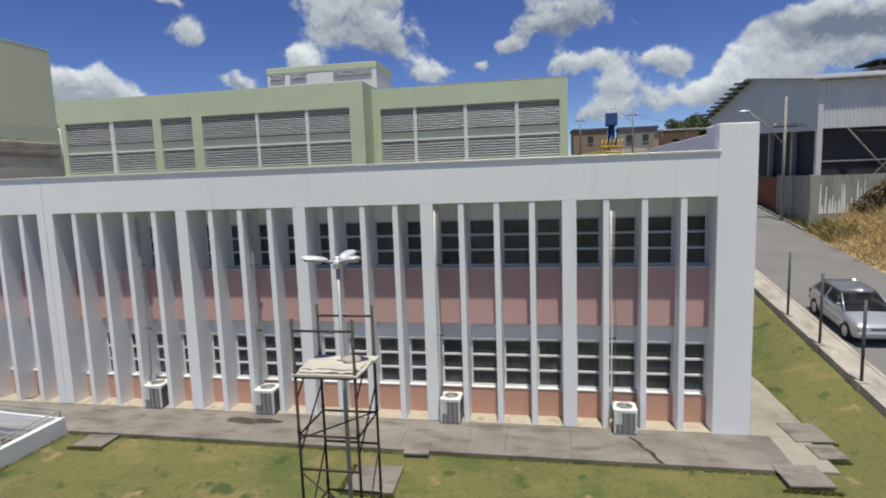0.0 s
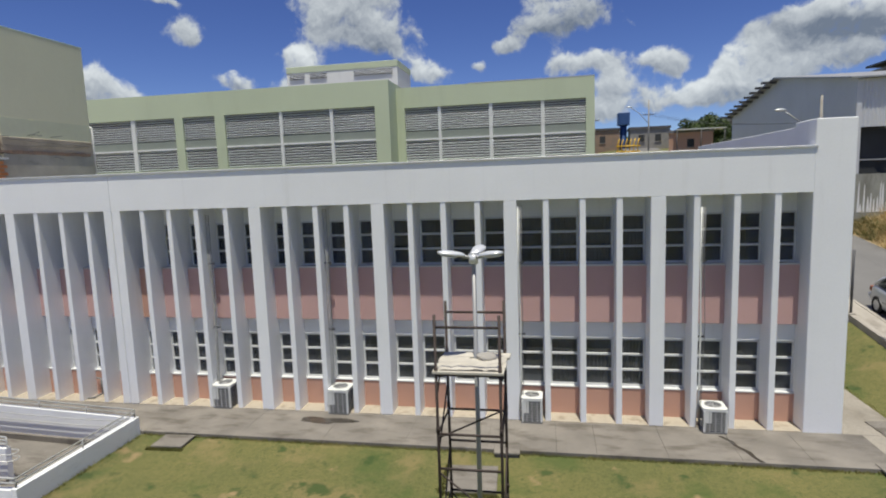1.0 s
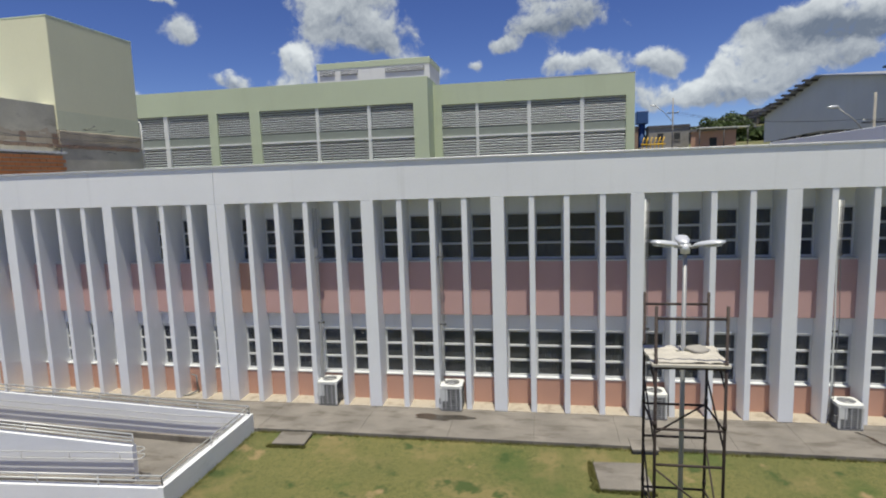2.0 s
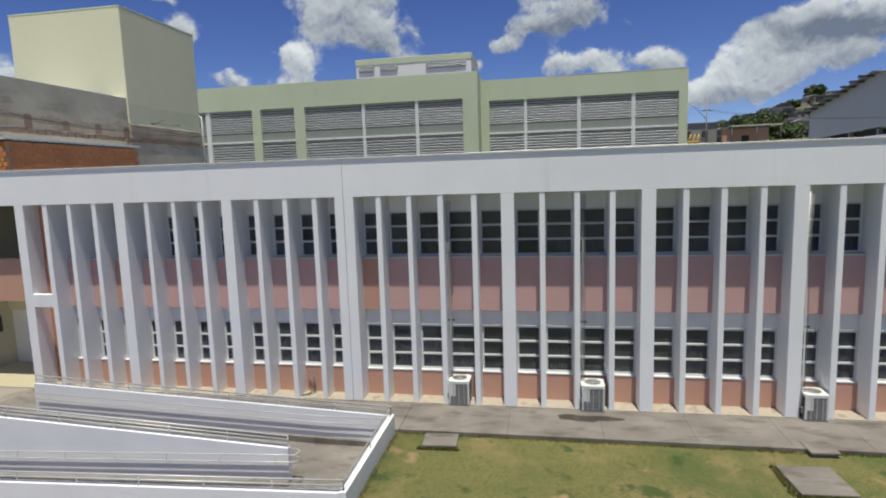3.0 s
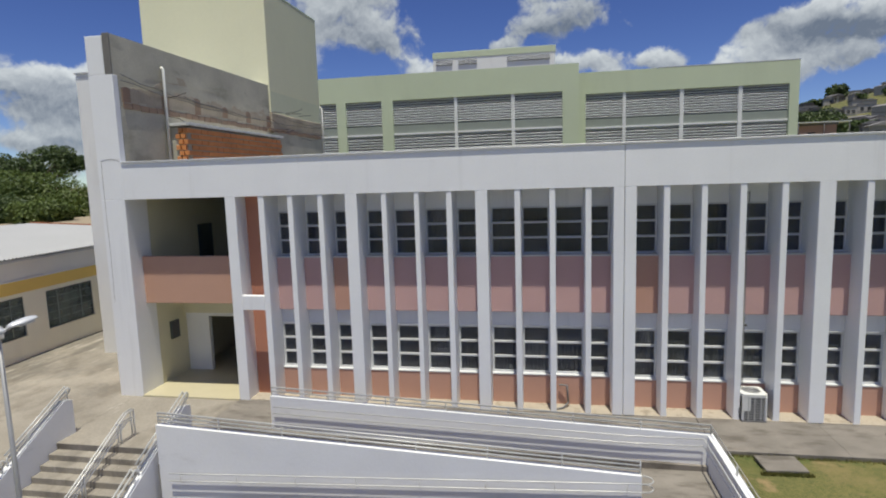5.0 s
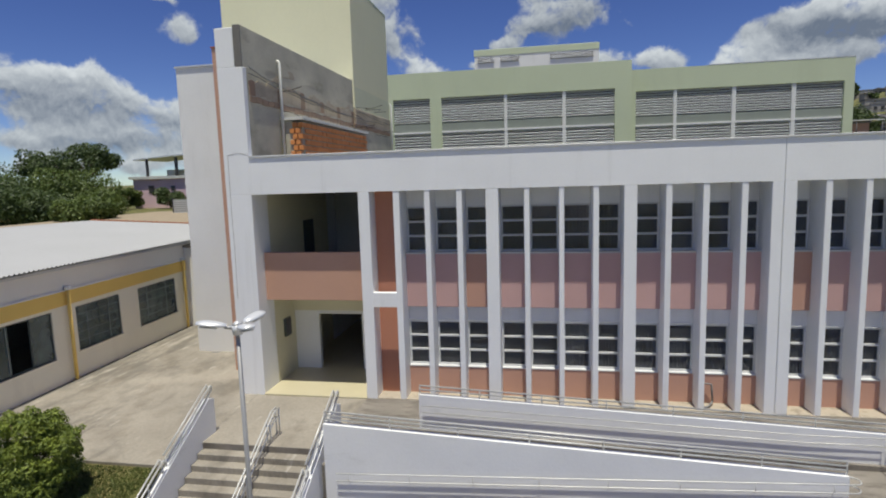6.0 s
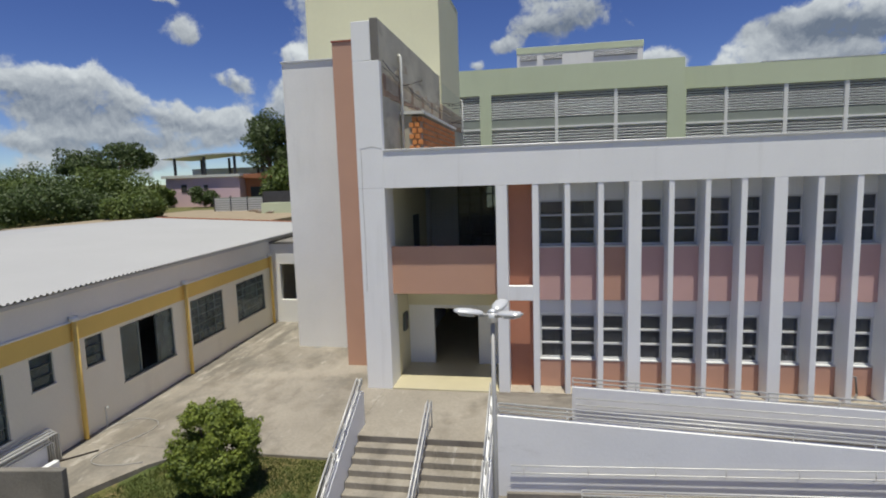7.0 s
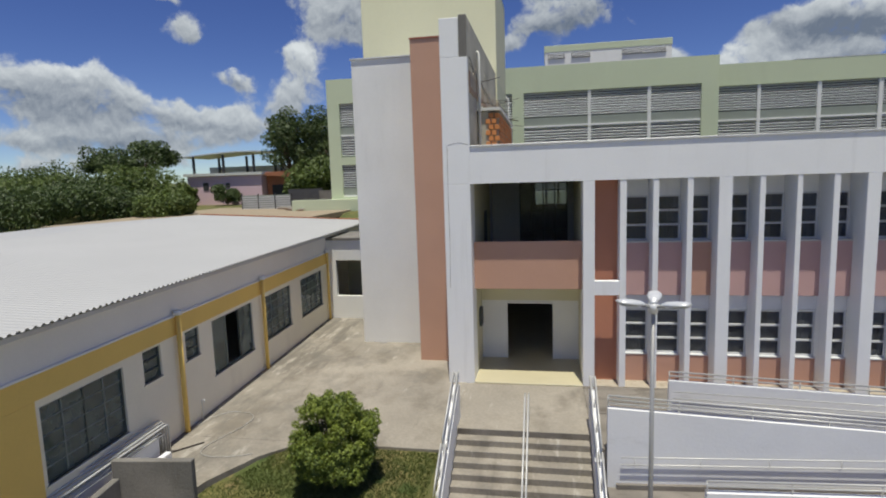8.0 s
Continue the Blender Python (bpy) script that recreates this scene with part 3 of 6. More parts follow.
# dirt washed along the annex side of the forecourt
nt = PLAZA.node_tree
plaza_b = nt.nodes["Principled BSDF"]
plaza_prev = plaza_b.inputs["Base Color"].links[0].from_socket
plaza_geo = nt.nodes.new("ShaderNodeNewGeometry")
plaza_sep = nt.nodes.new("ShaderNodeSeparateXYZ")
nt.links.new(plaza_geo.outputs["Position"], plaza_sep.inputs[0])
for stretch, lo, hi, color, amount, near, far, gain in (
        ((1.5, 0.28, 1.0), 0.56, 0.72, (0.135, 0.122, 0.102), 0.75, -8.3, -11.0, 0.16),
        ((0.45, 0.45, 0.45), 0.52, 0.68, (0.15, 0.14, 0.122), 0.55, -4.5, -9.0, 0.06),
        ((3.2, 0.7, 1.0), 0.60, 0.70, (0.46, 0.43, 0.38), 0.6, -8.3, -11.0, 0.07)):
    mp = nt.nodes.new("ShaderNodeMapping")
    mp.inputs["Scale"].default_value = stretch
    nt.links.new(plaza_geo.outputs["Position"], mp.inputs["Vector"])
    dirt_veil_noise = nt.nodes.new("ShaderNodeTexNoise")
    dirt_veil_noise.inputs["Scale"].default_value, dirt_veil_noise.inputs["Detail"].default_value, dirt_veil_noise.inputs["Roughness"].default_value = 1.0, 8, 0.68
    nt.links.new(mp.outputs[0], dirt_veil_noise.inputs["Vector"])
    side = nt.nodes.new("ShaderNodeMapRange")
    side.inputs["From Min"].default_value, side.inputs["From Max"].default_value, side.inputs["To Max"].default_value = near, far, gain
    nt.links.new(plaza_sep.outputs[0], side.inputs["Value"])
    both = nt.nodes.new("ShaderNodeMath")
    nt.links.new(dirt_veil_noise.outputs[0], both.inputs[0])
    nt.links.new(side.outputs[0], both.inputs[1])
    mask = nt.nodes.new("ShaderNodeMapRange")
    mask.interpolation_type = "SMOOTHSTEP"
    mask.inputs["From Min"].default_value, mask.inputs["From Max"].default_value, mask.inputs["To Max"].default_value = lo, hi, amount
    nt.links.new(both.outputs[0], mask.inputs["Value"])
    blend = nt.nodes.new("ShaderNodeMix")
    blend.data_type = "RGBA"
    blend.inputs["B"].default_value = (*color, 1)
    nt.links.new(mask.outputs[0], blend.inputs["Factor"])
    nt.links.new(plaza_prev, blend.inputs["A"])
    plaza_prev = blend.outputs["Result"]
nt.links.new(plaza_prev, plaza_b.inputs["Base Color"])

# ---------------------------------------------------------------- main building
SOFFIT, TOP, GY, PY = 6.315, 7.42, 0.95, 0.60
bld = thing("school_building", (0, 0, 0), "white two-storey building with deep vertical fins and salmon panels", "building")

COLS = [(0.0, 0.34, "c"), (1.06, 1.25, "f"), (1.99, 2.15, "f"), (2.93, 3.09, "f"), (3.77, 4.13, "c"), (4.85, 5.00, "f"), (5.81, 5.95, "f"),
        (6.73, 6.89, "f"), (7.55, 7.89, "c"), (8.63, 8.79, "f"), (9.57, 9.73, "f"), (10.52, 10.68, "f"), (11.25, 11.84, "c"), (12.52, 12.68, "f"),
        (13.45, 13.60, "f"), (14.38, 14.54, "f"), (15.36, 15.52, "f"), (16.21, 16.59, "c"), (17.29, 17.45, "f"), (18.25, 18.41, "f"), (19.20, 19.36, "f"),
        (20.04, 20.42, "c"), (21.11, 21.27, "f"), (22.07, 22.23, "f"), (23.04, 23.20, "f"), (23.85, 24.21, "c"), (24.92, 25.08, "f"), (25.90, 26.06, "f"),
        (26.86, 27.02, "f"), (27.73, 28.11, "c"), (28.80, 28.96, "f"), (29.77, 29.93, "f"), (30.73, 30.89, "f")]
for i, (a, b, k) in enumerate(COLS):
    name = "column" if k == "c" else "fin"
    z0 = -0.05
    if 11 < a < 11.5:
        # a pair of columns with a movement joint between them
        part(name, bx(a, 11.525, 0, 1.0, z0, SOFFIT, 0.012), WHITE, bld)
        part(name, bx(11.54, b, 0, 1.0, z0, SOFFIT, 0.012), WHITE, bld)
    else:
        part(name, bx(a, b, 0.0 if k == "c" else 0.012, 1.0, z0, SOFFIT, 0.012), WHITE, bld)
# end pylon and its wall
part("end_pylon", bx(31.6, 32.53, -0.004, 1.2, -0.1, 8.12, 0.015), WHITE, bld)
part("end_wall", bx(32.3, 32.53, 1.2, 14, -0.1, 8.10, 0.01), WHITE, bld)
# parapet beam in two lengths with the joint
part("parapet", bx(-3.37, 11.525, 0.0, 0.22, SOFFIT, TOP), WHITE, bld)
part("parapet", bx(11.54, 31.6, 0.0, 0.22, SOFFIT, TOP), WHITE, bld)
part("coping", bx(-3.36, 31.66, -0.035, 0.30, TOP, TOP + 0.055, 0.008), CAP, bld, "thin grey coping along the parapet")
part("soffit", bx(0.0, 31.6, 0.22, 1.2, SOFFIT, SOFFIT + 0.15), WHITE, bld)
part("roof", bx(-3.3, 32.3, 0.22, 14, 6.75, 6.95), CONCRETE, bld)
# wall bands behind the fins
part("wall", bx(1.06, 31.6, GY + 0.03, 1.2, -0.1, 0.80), WHITE, bld)
part("wall", bx(1.06, 31.6, GY - 0.02, 1.2, 2.24, 4.40), WHITE, bld)
part("wall", bx(1.06, 31.6, GY - 0.02, 1.2, 5.80, SOFFIT), WHITE, bld)
part("back_wall", bx(0.2, 32.3, 13.8, 14.0, -0.1, 6.75), WHITE, bld)
part("back_wall", bx(-3.3, -1.7, 13.8, 14.0, -0.1, 6.75), WHITE, bld)
part("back_wall", bx(-1.7, 0.2, 13.8, 14.0, -0.1, 4.9), WHITE, bld)
part("back_wall", bx(-1.7, 0.2, 13.8, 14.0, 6.1, 6.75), WHITE, bld)
for wx in (-1.7, -1.07, -0.43):
    part("back_window", ring(wx, wx + 0.63, 4.9, 6.1, 0.05, 13.82, 13.9), DARKFRAME, bld)
part("floor_slab", bx(0.34, 32.3, 1.2, 13.8, 2.9, 3.2), INTERIOR, bld)
part("floor_slab", bx(0.34, 32.3, 1.2, 13.8, -0.1, 0.02), INTERIOR, bld)
part("partition", bx(0.4, 32.3, 7.0, 7.15, 0.02, 2.9), INTERIOR, bld)
part("partition", bx(0.4, 32.3, 7.0, 7.15, 3.2, 6.75), INTERIOR, bld)
for px in (0.3, 7.66, 16.36, 24.02):
    part("partition", bx(px, px + 0.12, 1.2, 7.0, 0.02, 6.75), INTERIOR, bld)

rnd = random.Random(5)
bays = [(COLS[i][1], COLS[i + 1][0]) for i in range(1, len(COLS) - 1)] + [(COLS[-1][1], 31.6)]


def window(parent, x0, x1, z0, z1, glass, y):
    """Three stacked lights in a pale frame, as one part with its transoms and panes."""
    w = part("window", ring(x0, x1, z0, z1, 0.05, y, y + 0.06), ALU, parent)
    h = (z1 - z0 - 0.05) / 3
    for k in range(3):
        if k:
            part("transom", bx(x0 + 0.05, x1 - 0.05, y - 0.02, y + 0.05, z0 + k * h, z0 + k * h + 0.06, 0.006), ALU, w)
        tilt = rnd.choice([0, 0, 0, 0, 0, 3, 7]) if k == 2 else rnd.uniform(-0.6, 0.6)
        lo = z0 + k * h + (0.075 if k else 0.05)
        p = part("pane", bx(x0 + 0.05, x1 - 0.05, -0.003, 0.003, 0, z0 + (k + 1) * h - lo), glass, w)
        p.matrix_basis = pose(0, y + 0.03, lo, tilt, 0, 0)
    return w


LY = 0.74
for i, (a, b) in enumerate(bays):
    upper = SALMON if i in (2, 11) else ROSE
    part("spandrel_panel", bx(a, b, PY, GY - 0.02, 2.76, 4.38, 0.006), upper, bld)
    part("ledge", bx(a, b, PY - 0.01, GY, 4.38, 4.425), CAP, bld)
    up = 0.085 if a < 11.5 else 0.035          # the lower lights sit higher past the movement joint
    part("head_panel", bx(a, b, LY - 0.02, GY - 0.02, 2.275 + up * 0.6, 2.758), WHITE, bld)
    part("drip", bx(a, b, LY - 0.045, LY + 0.06, 2.243 + up * 0.6, 2.273 + up * 0.6, 0.004), ALU, bld)
    part("apron_panel", bx(a, b, PY + 0.02, GY + 0.03, 0.0, 0.775 + up, 0.006), SALMON, bld)
    part("sill", bx(a, b, PY + 0.005, LY + 0.06, 0.775 + up, 0.815 + up, 0.006), ALU, bld)
    window(bld, a, b, 4.425, 5.80, GLASS, GY - 0.05)
    window(bld, a, b, 0.818 + up, 2.24 + up * 0.6, GLASS, LY)

# curtains behind some windows


def curtain(x0, x1, z0, z1, y):
    vs, fs = [], []
    n = 26
    for k in range(n + 1):
        x = x0 + (x1 - x0) * k / n
        yy = y + 0.03 * math.sin(k * 1.9) + 0.012 * math.sin(k * 4.1 + x)
        vs += [(x, yy, z0), (x, yy, z1)]
    for k in range(n):
        fs.append((2 * k, 2 * k + 2, 2 * k + 3, 2 * k + 1))
    ob = mesh_ob("curtain", vs, fs, CURTAIN)
    tagged(ob, "drab grey pleated curtain behind a window", "curtain", "classroom curtains")


for i, (a, b) in enumerate(bays):
    if rnd.random() < 0.62:
        top = rnd.choice([2.3, 1.7, 1.75])
        curtain(a - 0.05, b + 0.05, 0.3, top, 1.32 + 0.1 * rnd.random())
    if rnd.random() < 0.45:
        curtain(a - 0.05, a + (b - a) * rnd.choice([0.5, 1.05]), 3.5, 5.95, 1.32 + 0.1 * rnd.random())

# entrance bay
part("corner_pillar", bx(-4.2, -3.37, -0.006, 1.0, -0.1, SOFFIT, 0.015), WHITE, bld)
part("corner_pillar_top", bx(-4.2, -3.37, -0.006, 0.22, SOFFIT, 10.1, 0.012), WHITE, bld)
part("corner_pillar_top", bx(-4.2, -3.62, -0.006, 0.22, 10.1, 11.24, 0.012), WHITE, bld)
part("side_wall", bx(-4.2, -3.42, 1.0, 10.05, -0.1, SOFFIT), WHITE, bld)
part("entrance_lining", bx(-3.42, -3.37, 1.0, 6.0, 0.0, SOFFIT), CREAM, bld, "cream painted inner side wall")
part("entrance_lining", bx(0.0, 0.3, 1.0, 6.0, 0.0, SOFFIT), CREAM, bld)
part("entrance_floor", bx(-3.37, 0.0, -0.05, 2.5, -0.1, 0.03, 0.006), CREAMTILE, bld, "cream tiled entrance floor")
part("hall_floor", bx(-3.37, 0.3, 2.5, 13.8, -0.1, 0.026), CREAMTILE, bld)
part("balcony_panel", bx(-3.37, 0.0, 0.52, 0.66, 2.94, 4.46, 0.01), PEACH, bld, "salmon balcony front")
part("balcony_floor", bx(-3.37, 0.3, 0.66, 7.0, 2.98, 3.14), WHITE2, bld)
part("door_wall", bx(-3.37, -2.49, 2.5, 2.65, 0.0, 2.98), WHITE2, bld)
part("door_wall", bx(-0.87, 0.0, 2.5, 2.65, 0.0, 2.98), WHITE2, bld)
part("door_wall", bx(-2.49, -0.87, 2.5, 2.65, 2.05, 2.98), WHITE2, bld)
part("door_beam", bx(-3.37, 0.0, 2.40, 2.5, 2.16, 2.98), CREAM, bld)
bm = bmesh.new()
box(bm, -2.53, -2.47, 2.47, 2.66, 0.03, 2.09)
box(bm, -0.89, -0.83, 2.47, 2.66, 0.03, 2.09)
box(bm, -2.47, -0.89, 2.47, 2.66, 2.03, 2.09)
part("door_frame", bm, WHITE2, bld)
part("upper_back_wall", bx(-3.37, -2.2, 7.0, 7.15, 3.14, SOFFIT), INTERIOR, bld)
part("upper_back_wall", bx(-0.2, 0.3, 7.0, 7.15, 3.14, SOFFIT), INTERIOR, bld)
part("upper_pane", bx(-2.2, -0.2, 7.06, 7.07, 3.14, SOFFIT), GLASS, bld)
bm = bmesh.new()
for k in range(5):
    box(bm, -2.2 + 0.485 * k, -2.15 + 0.485 * k, 7.02, 7.12, 3.14, SOFFIT)
for k in range(4):
    box(bm, -2.15, -0.26, 7.03, 7.11, 3.3 + 0.85 * k, 3.35 + 0.85 * k)
part("upper_window_frame", bm, DARKFRAME, bld)
part("upper_ceiling", bx(-3.37, 0.3, 0.22, 13.8, SOFFIT, SOFFIT + 0.12), WHITE2, bld)
part("upper_door", bx(-3.36, -3.34, 3.6, 4.5, 3.15, 5.25), DARKFRAME, bld)
# narrow brick-red niche between the two entrance columns
part("niche_panel", bx(0.34, 1.06, 0.60, 0.72, 0.0, SOFFIT), NICHE, bld)
part("niche_ledge", bx(0.34, 1.06, 0.0, 0.19, 2.86, 3.3, 0.01), WHITE, bld)

part("joint_line", tubes([[(-3.40, -0.007, 7.50), (-3.72, -0.008, 7.58), (-4.05, -0.008, 7.52), (-4.06, -0.008, 6.0), (-4.05, -0.008, 4.4), (-4.07, -0.008, 3.1)]], 0.006, 5), MORTAR, bld)

# rough inner face of the tall side wall, with step, drain pipe and stray reinforcement
raw = thing("raw_wall", (0, 0, 0), "unfinished grey rendered wall with exposed brick course and bars", "wall")
bm = bmesh.new()
prism(bm, [(0.23, 6.9), (10.05, 6.9), (10.05, 11.3), (0.04, 11.3), (0.04, 10.1), (0.23, 10.1)], -3.62, -3.38, "x")
part("render_face", bm, ROUGH, raw)
part("broken_edge", bx(-3.615, -3.376, -0.002, 0.038, 10.1, 11.31, 0.008), OLDCONC, raw, "dark broken concrete edge")
part("outer_leaf", bx(-4.2, -3.625, 0.22, 10.05, SOFFIT, 11.24), WHITE, raw)
part("back_stub", bx(-3.62, -3.262, 10.07, 16.2, 6.9, 9.2), ROUGH, raw)
part("back_stub", bx(-3.62, -3.27, 10.07, 16.2, 9.2, 10.03, 0.02), PALERENDER, raw)
part("drain_pipe", tubes([[(-3.2, 16.2, 6.9), (-3.2, 16.2, 10.9), (-3.34, 16.2, 11.0)]], 0.05, 10), PIPEWHITE, raw)
part("mortar_line", bx(-3.385, -3.368, 0.3, 10.0, 9.72, 9.76), MORTAR, raw)
wr = random.Random(21)
for k in range(16):
    y = wr.uniform(0.5, 9.0)
    L = wr.uniform(0.5, 2.4)
    z = wr.choice([8.2, 8.7, 9.4, 9.55, 9.9, 10.3]) + wr.uniform(-0.1, 0.1)
    bm = bmesh.new()
    prism(bm, [(y, z), (y + L * 0.5, z - 0.03), (y + L, z + 0.02), (y + L * 0.9, z + wr.uniform(0.06, 0.3)), (y + L * 0.3, z + wr.uniform(0.05, 0.25))], -3.385, -3.3785 + 0.0006 * k, "x")
    part("render_patch", bm, wr.choice([PALERENDER, PALERENDER, ROUGH]), raw)
# pale brown strip of bared wall above the brick course, and slack cables along it
strip_r = random.Random(31)
for k in range(26):
    y = 0.32 + k * 0.375
    bm = bmesh.new()
    zt, zl = 9.90 + strip_r.uniform(-0.10, 0.08), 9.33 + strip_r.uniform(-0.03, 0.05)
    prism(bm, [(y, zl), (y + 0.37, zl + 0.02), (y + 0.37, zt - strip_r.uniform(0, 0.1)), (y + 0.18, zt), (y, zt - strip_r.uniform(0, 0.1))], -3.385, -3.366, "x")
    part("bared_patch", bm, PALERENDER if k % 5 else DULLBRICK, raw)
for k, (ya, yb, za, zb, sag) in enumerate(((0.3, 9.9, 9.96, 9.62, 0.16), (0.3, 6.2, 10.12, 9.72, 0.10), (3.4, 15.9, 9.86, 9.75, 0.22), (10.2, 16.1, 9.95, 9.80, 0.08))):
    pts = []
    for q in range(15):
        t = q / 14
        off = -3.34 if ya + (yb - ya) * t < 9.95 else -3.24
        pts.append((off, ya + (yb - ya) * t, za + (zb - za) * t - 4 * sag * t * (1 - t) + 0.03 * math.sin(q * 1.7 + k)))
    part("cable", tubes([pts], 0.014, 5), ACDARK, raw)
bm = bmesh.new()
for k in range(40):
    y = 0.35 + k * 0.39
    if y < 15.8:
        box(bm, -3.39 if y < 9.7 else -3.30, -3.352 if y < 9.7 else -3.235, y, y + 0.36, 9.12 + 0.015 * math.sin(k * 2.1), 9.30 + 0.015 * math.sin(k * 1.7))
part("brick_course", bm, DULLBRICK, raw)
part("drain_pipe", tubes([[(-3.28, 2.28, 7.0), (-3.28, 2.28, 10.63), (-3.34, 2.28, 10.7)]], 0.05, 10), PIPEWHITE, raw, "white plastic drain pipe")
part("drain_pipe", tubes([[(-3.28, 2.32, 7.4), (-3.1, 2.25, 7.2)]], 0.05, 10), PIPEWHITE, raw)
rb = random.Random(3)
for k in range(13):
    y = rb.choice([2.6, 3.2, 9.6, 9.8, 10.0, 11.6, 13.1, 14.6, 15.9]) + rb.uniform(-0.2, 0.2)
    z = rb.uniform(9.0, 10.25)
    L = rb.uniform(0.35, 1.1)
    bend = rb.uniform(-0.35, 0.15)
    part("steel_bar", tubes([[(-3.4, y, z), (-3.36 + L * 0.5, y + rb.uniform(-0.1, 0.1), z + bend * 0.3), (-3.36 + L, y + rb.uniform(-0.2, 0.2), z + bend)]], 0.012, 5), RUST, raw)

# block shed of hollow bricks on the roof
shed = thing("brick_shed", (-3.36, 2.42, 6.95), "small unplastered orange hollow-brick shed on the roof", "shed")
part("mortar_core", bx(0.02, 0.70, 0.04, 7.2, 0, 1.75), PALERENDER, shed)
part("render_patch", bx(0.0, 0.36, 0.0, 0.03, 0, 1.78), ROUGH, shed)
bb = bx(-0.188, 0.188, -0.07, 0.07, -0.076, 0.076, 0.006)
brick0 = part("brick", bb, BRICK, shed)
brick0.matrix_basis = pose(0.66, 0.2, 0.1, 0, 0, 90)
for r in range(9):
    for c in range(19):
        if r == 0 and c == 0:
            continue
        y = 0.2 + c * 0.39 + (0.19 if r % 2 else 0)
        if y < 7.2:
            like(brick0, "brick", shed, pose(0.66 + 0.012 * math.sin(r * 3 + c * 5), y, 0.1 + r * 0.192, 0, 0, 90))
    for c in range(2):
        x = 0.45 + c * 0.2 - (0.1 if r % 2 else 0)
        like(brick0, "brick", shed, pose(x, 0.0, 0.1 + r * 0.192, 0, 0, 0) @ Matrix.Diagonal((0.42, 0.6, 1, 1)))
bm = bmesh.new()
for k in range(38):
    y0 = -0.1 + k * 0.195
    z = 1.80 + 0.02 * (k % 2)
    box(bm, -0.02, 0.78, y0, y0 + 0.19, z, z + 0.10)
part("roof_sheet", bm, PIPEWHITE, shed, "pale corrugated roof sheet")

# white block and peach pilaster beside the entrance
part("stair_block", bx(-8.43, -5.58, 4.2, 12, -0.1, 11.1, 0.012), WHITE2, bld)
part("block_coping", bx(-8.47, -5.58, 4.15, 12, 11.1, 11.16, 0.006), CAP, bld)
part("peach_pilaster", bx(-5.6, -4.2, 2.1, 4.6, -0.1, 11.22, 0.012), PEACH, bld, "tall peach-painted pilaster")
part("pilaster_cap", bx(-5.62, -4.2, 2.07, 4.6, 11.22, 11.26), BRICKRED, bld)
part("link_wall", bx(-11.5, -10.98, 8.0, 8.2, -0.1, 3.75), WHITE2, bld)
part("link_wall", bx(-9.7, -8.4, 8.0, 8.2, -0.1, 3.75), WHITE2, bld)
part("link_wall", bx(-10.98, -9.7, 8.0, 8.2, -0.1, 1.05), WHITE2, bld)
part("link_wall", bx(-10.98, -9.7, 8.0, 8.2, 2.78, 3.75), WHITE2, bld)
part("link_back", bx(-11.5, -8.4, 11, 11.2, -0.1, 3.75), CREAM, bld)
# dark colour paints the shaded gap below the annex roof onto this slab
part("link_roof", bx(-11.5, -8.4, 7.9, 11.2, 3.75, 3.85), OLDCONC, bld, "slab over the link, coloured dark for the shaded gap")

# tower behind
tower = thing("tower", (0, 0, 0), "blank pale yellow-green stair tower behind the roof", "tower")
part("shaft", bx(-9.8, -3.32, 10.08, 16.2, -0.1, 15.75, 0.03), TOWERPAINT, tower)
part("base_paint", bx(-3.33, -3.312, 10.1, 16.19, 9.9, 11.05), TOWERFOOT, tower, "greener painted foot")
part("tower_coping", bx(-9.81, -3.312, 10.07, 16.21, 15.75, 15.83, 0.01), GREEN, tower)

# ---------------------------------------------------------------- green block behind
gb = thing("green_building", (0, 0, 0), "long pale green building with louvred window bands", "building")
BASE = 3.2


def gwall(x0, x1, y, wins, ztop, zrows):
    """A front with openings: piers, bands between, and louvred windows."""
    edges = [x0] + [v for w in wins for v in w] + [x1]
    for k in range(0, len(edges), 2):
        if edges[k + 1] - edges[k] > 0.01:
            pier = edges[k + 1] - edges[k] > 0.6
            part("pier" if pier else "mullion", bx(edges[k], edges[k + 1], y + (-0.006 if pier else 0.06), y + 0.4, zrows[-1][0], zrows[0][1]), GREEN if pier else WHITE2, gb)
    zs = [BASE] + [v for r in reversed(zrows) for v in r] + [ztop]
    for k in range(0, len(zs), 2):
        part("band", bx(x0, x1, y, y + 0.4, zs[k], zs[k + 1]), GREEN, gb)
    for a, b in wins:
        for z0, z1 in zrows:
            glaz(a, b, y, z0, z1)


def glaz(a, b, y, z0, z1):
    """One louvred window: blades above, a plain panel, a pale transom and blades below."""
    # dark sheet that paints the shade behind the blades
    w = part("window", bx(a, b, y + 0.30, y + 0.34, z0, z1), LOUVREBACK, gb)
    zt = z1 - 2.02
    part("infill", bx(a, b, y + 0.16, y + 0.2, zt - 0.66, zt), GREYPANEL, w)
    part("transom", bx(a, b, y + 0.08, y + 0.3, zt - 0.81, zt - 0.66), WHITE2, w)
    for lo, hi in ((zt, z1), (z0, zt - 0.81)):
        n = int((hi - lo) / 0.20)
        bm = bmesh.new()
        for k in range(n):
            z = lo + (k + 0.5) * (hi - lo) / n
            box(bm, a, b, -0.085, 0.085, -0.012, 0.012, Matrix.Translation((0, y + 0.2, z)) @ Matrix.Rotation(radians(-36), 4, "X"))
        tagged(part("louvre", bm, LOUVRE, w), kind="stuff")


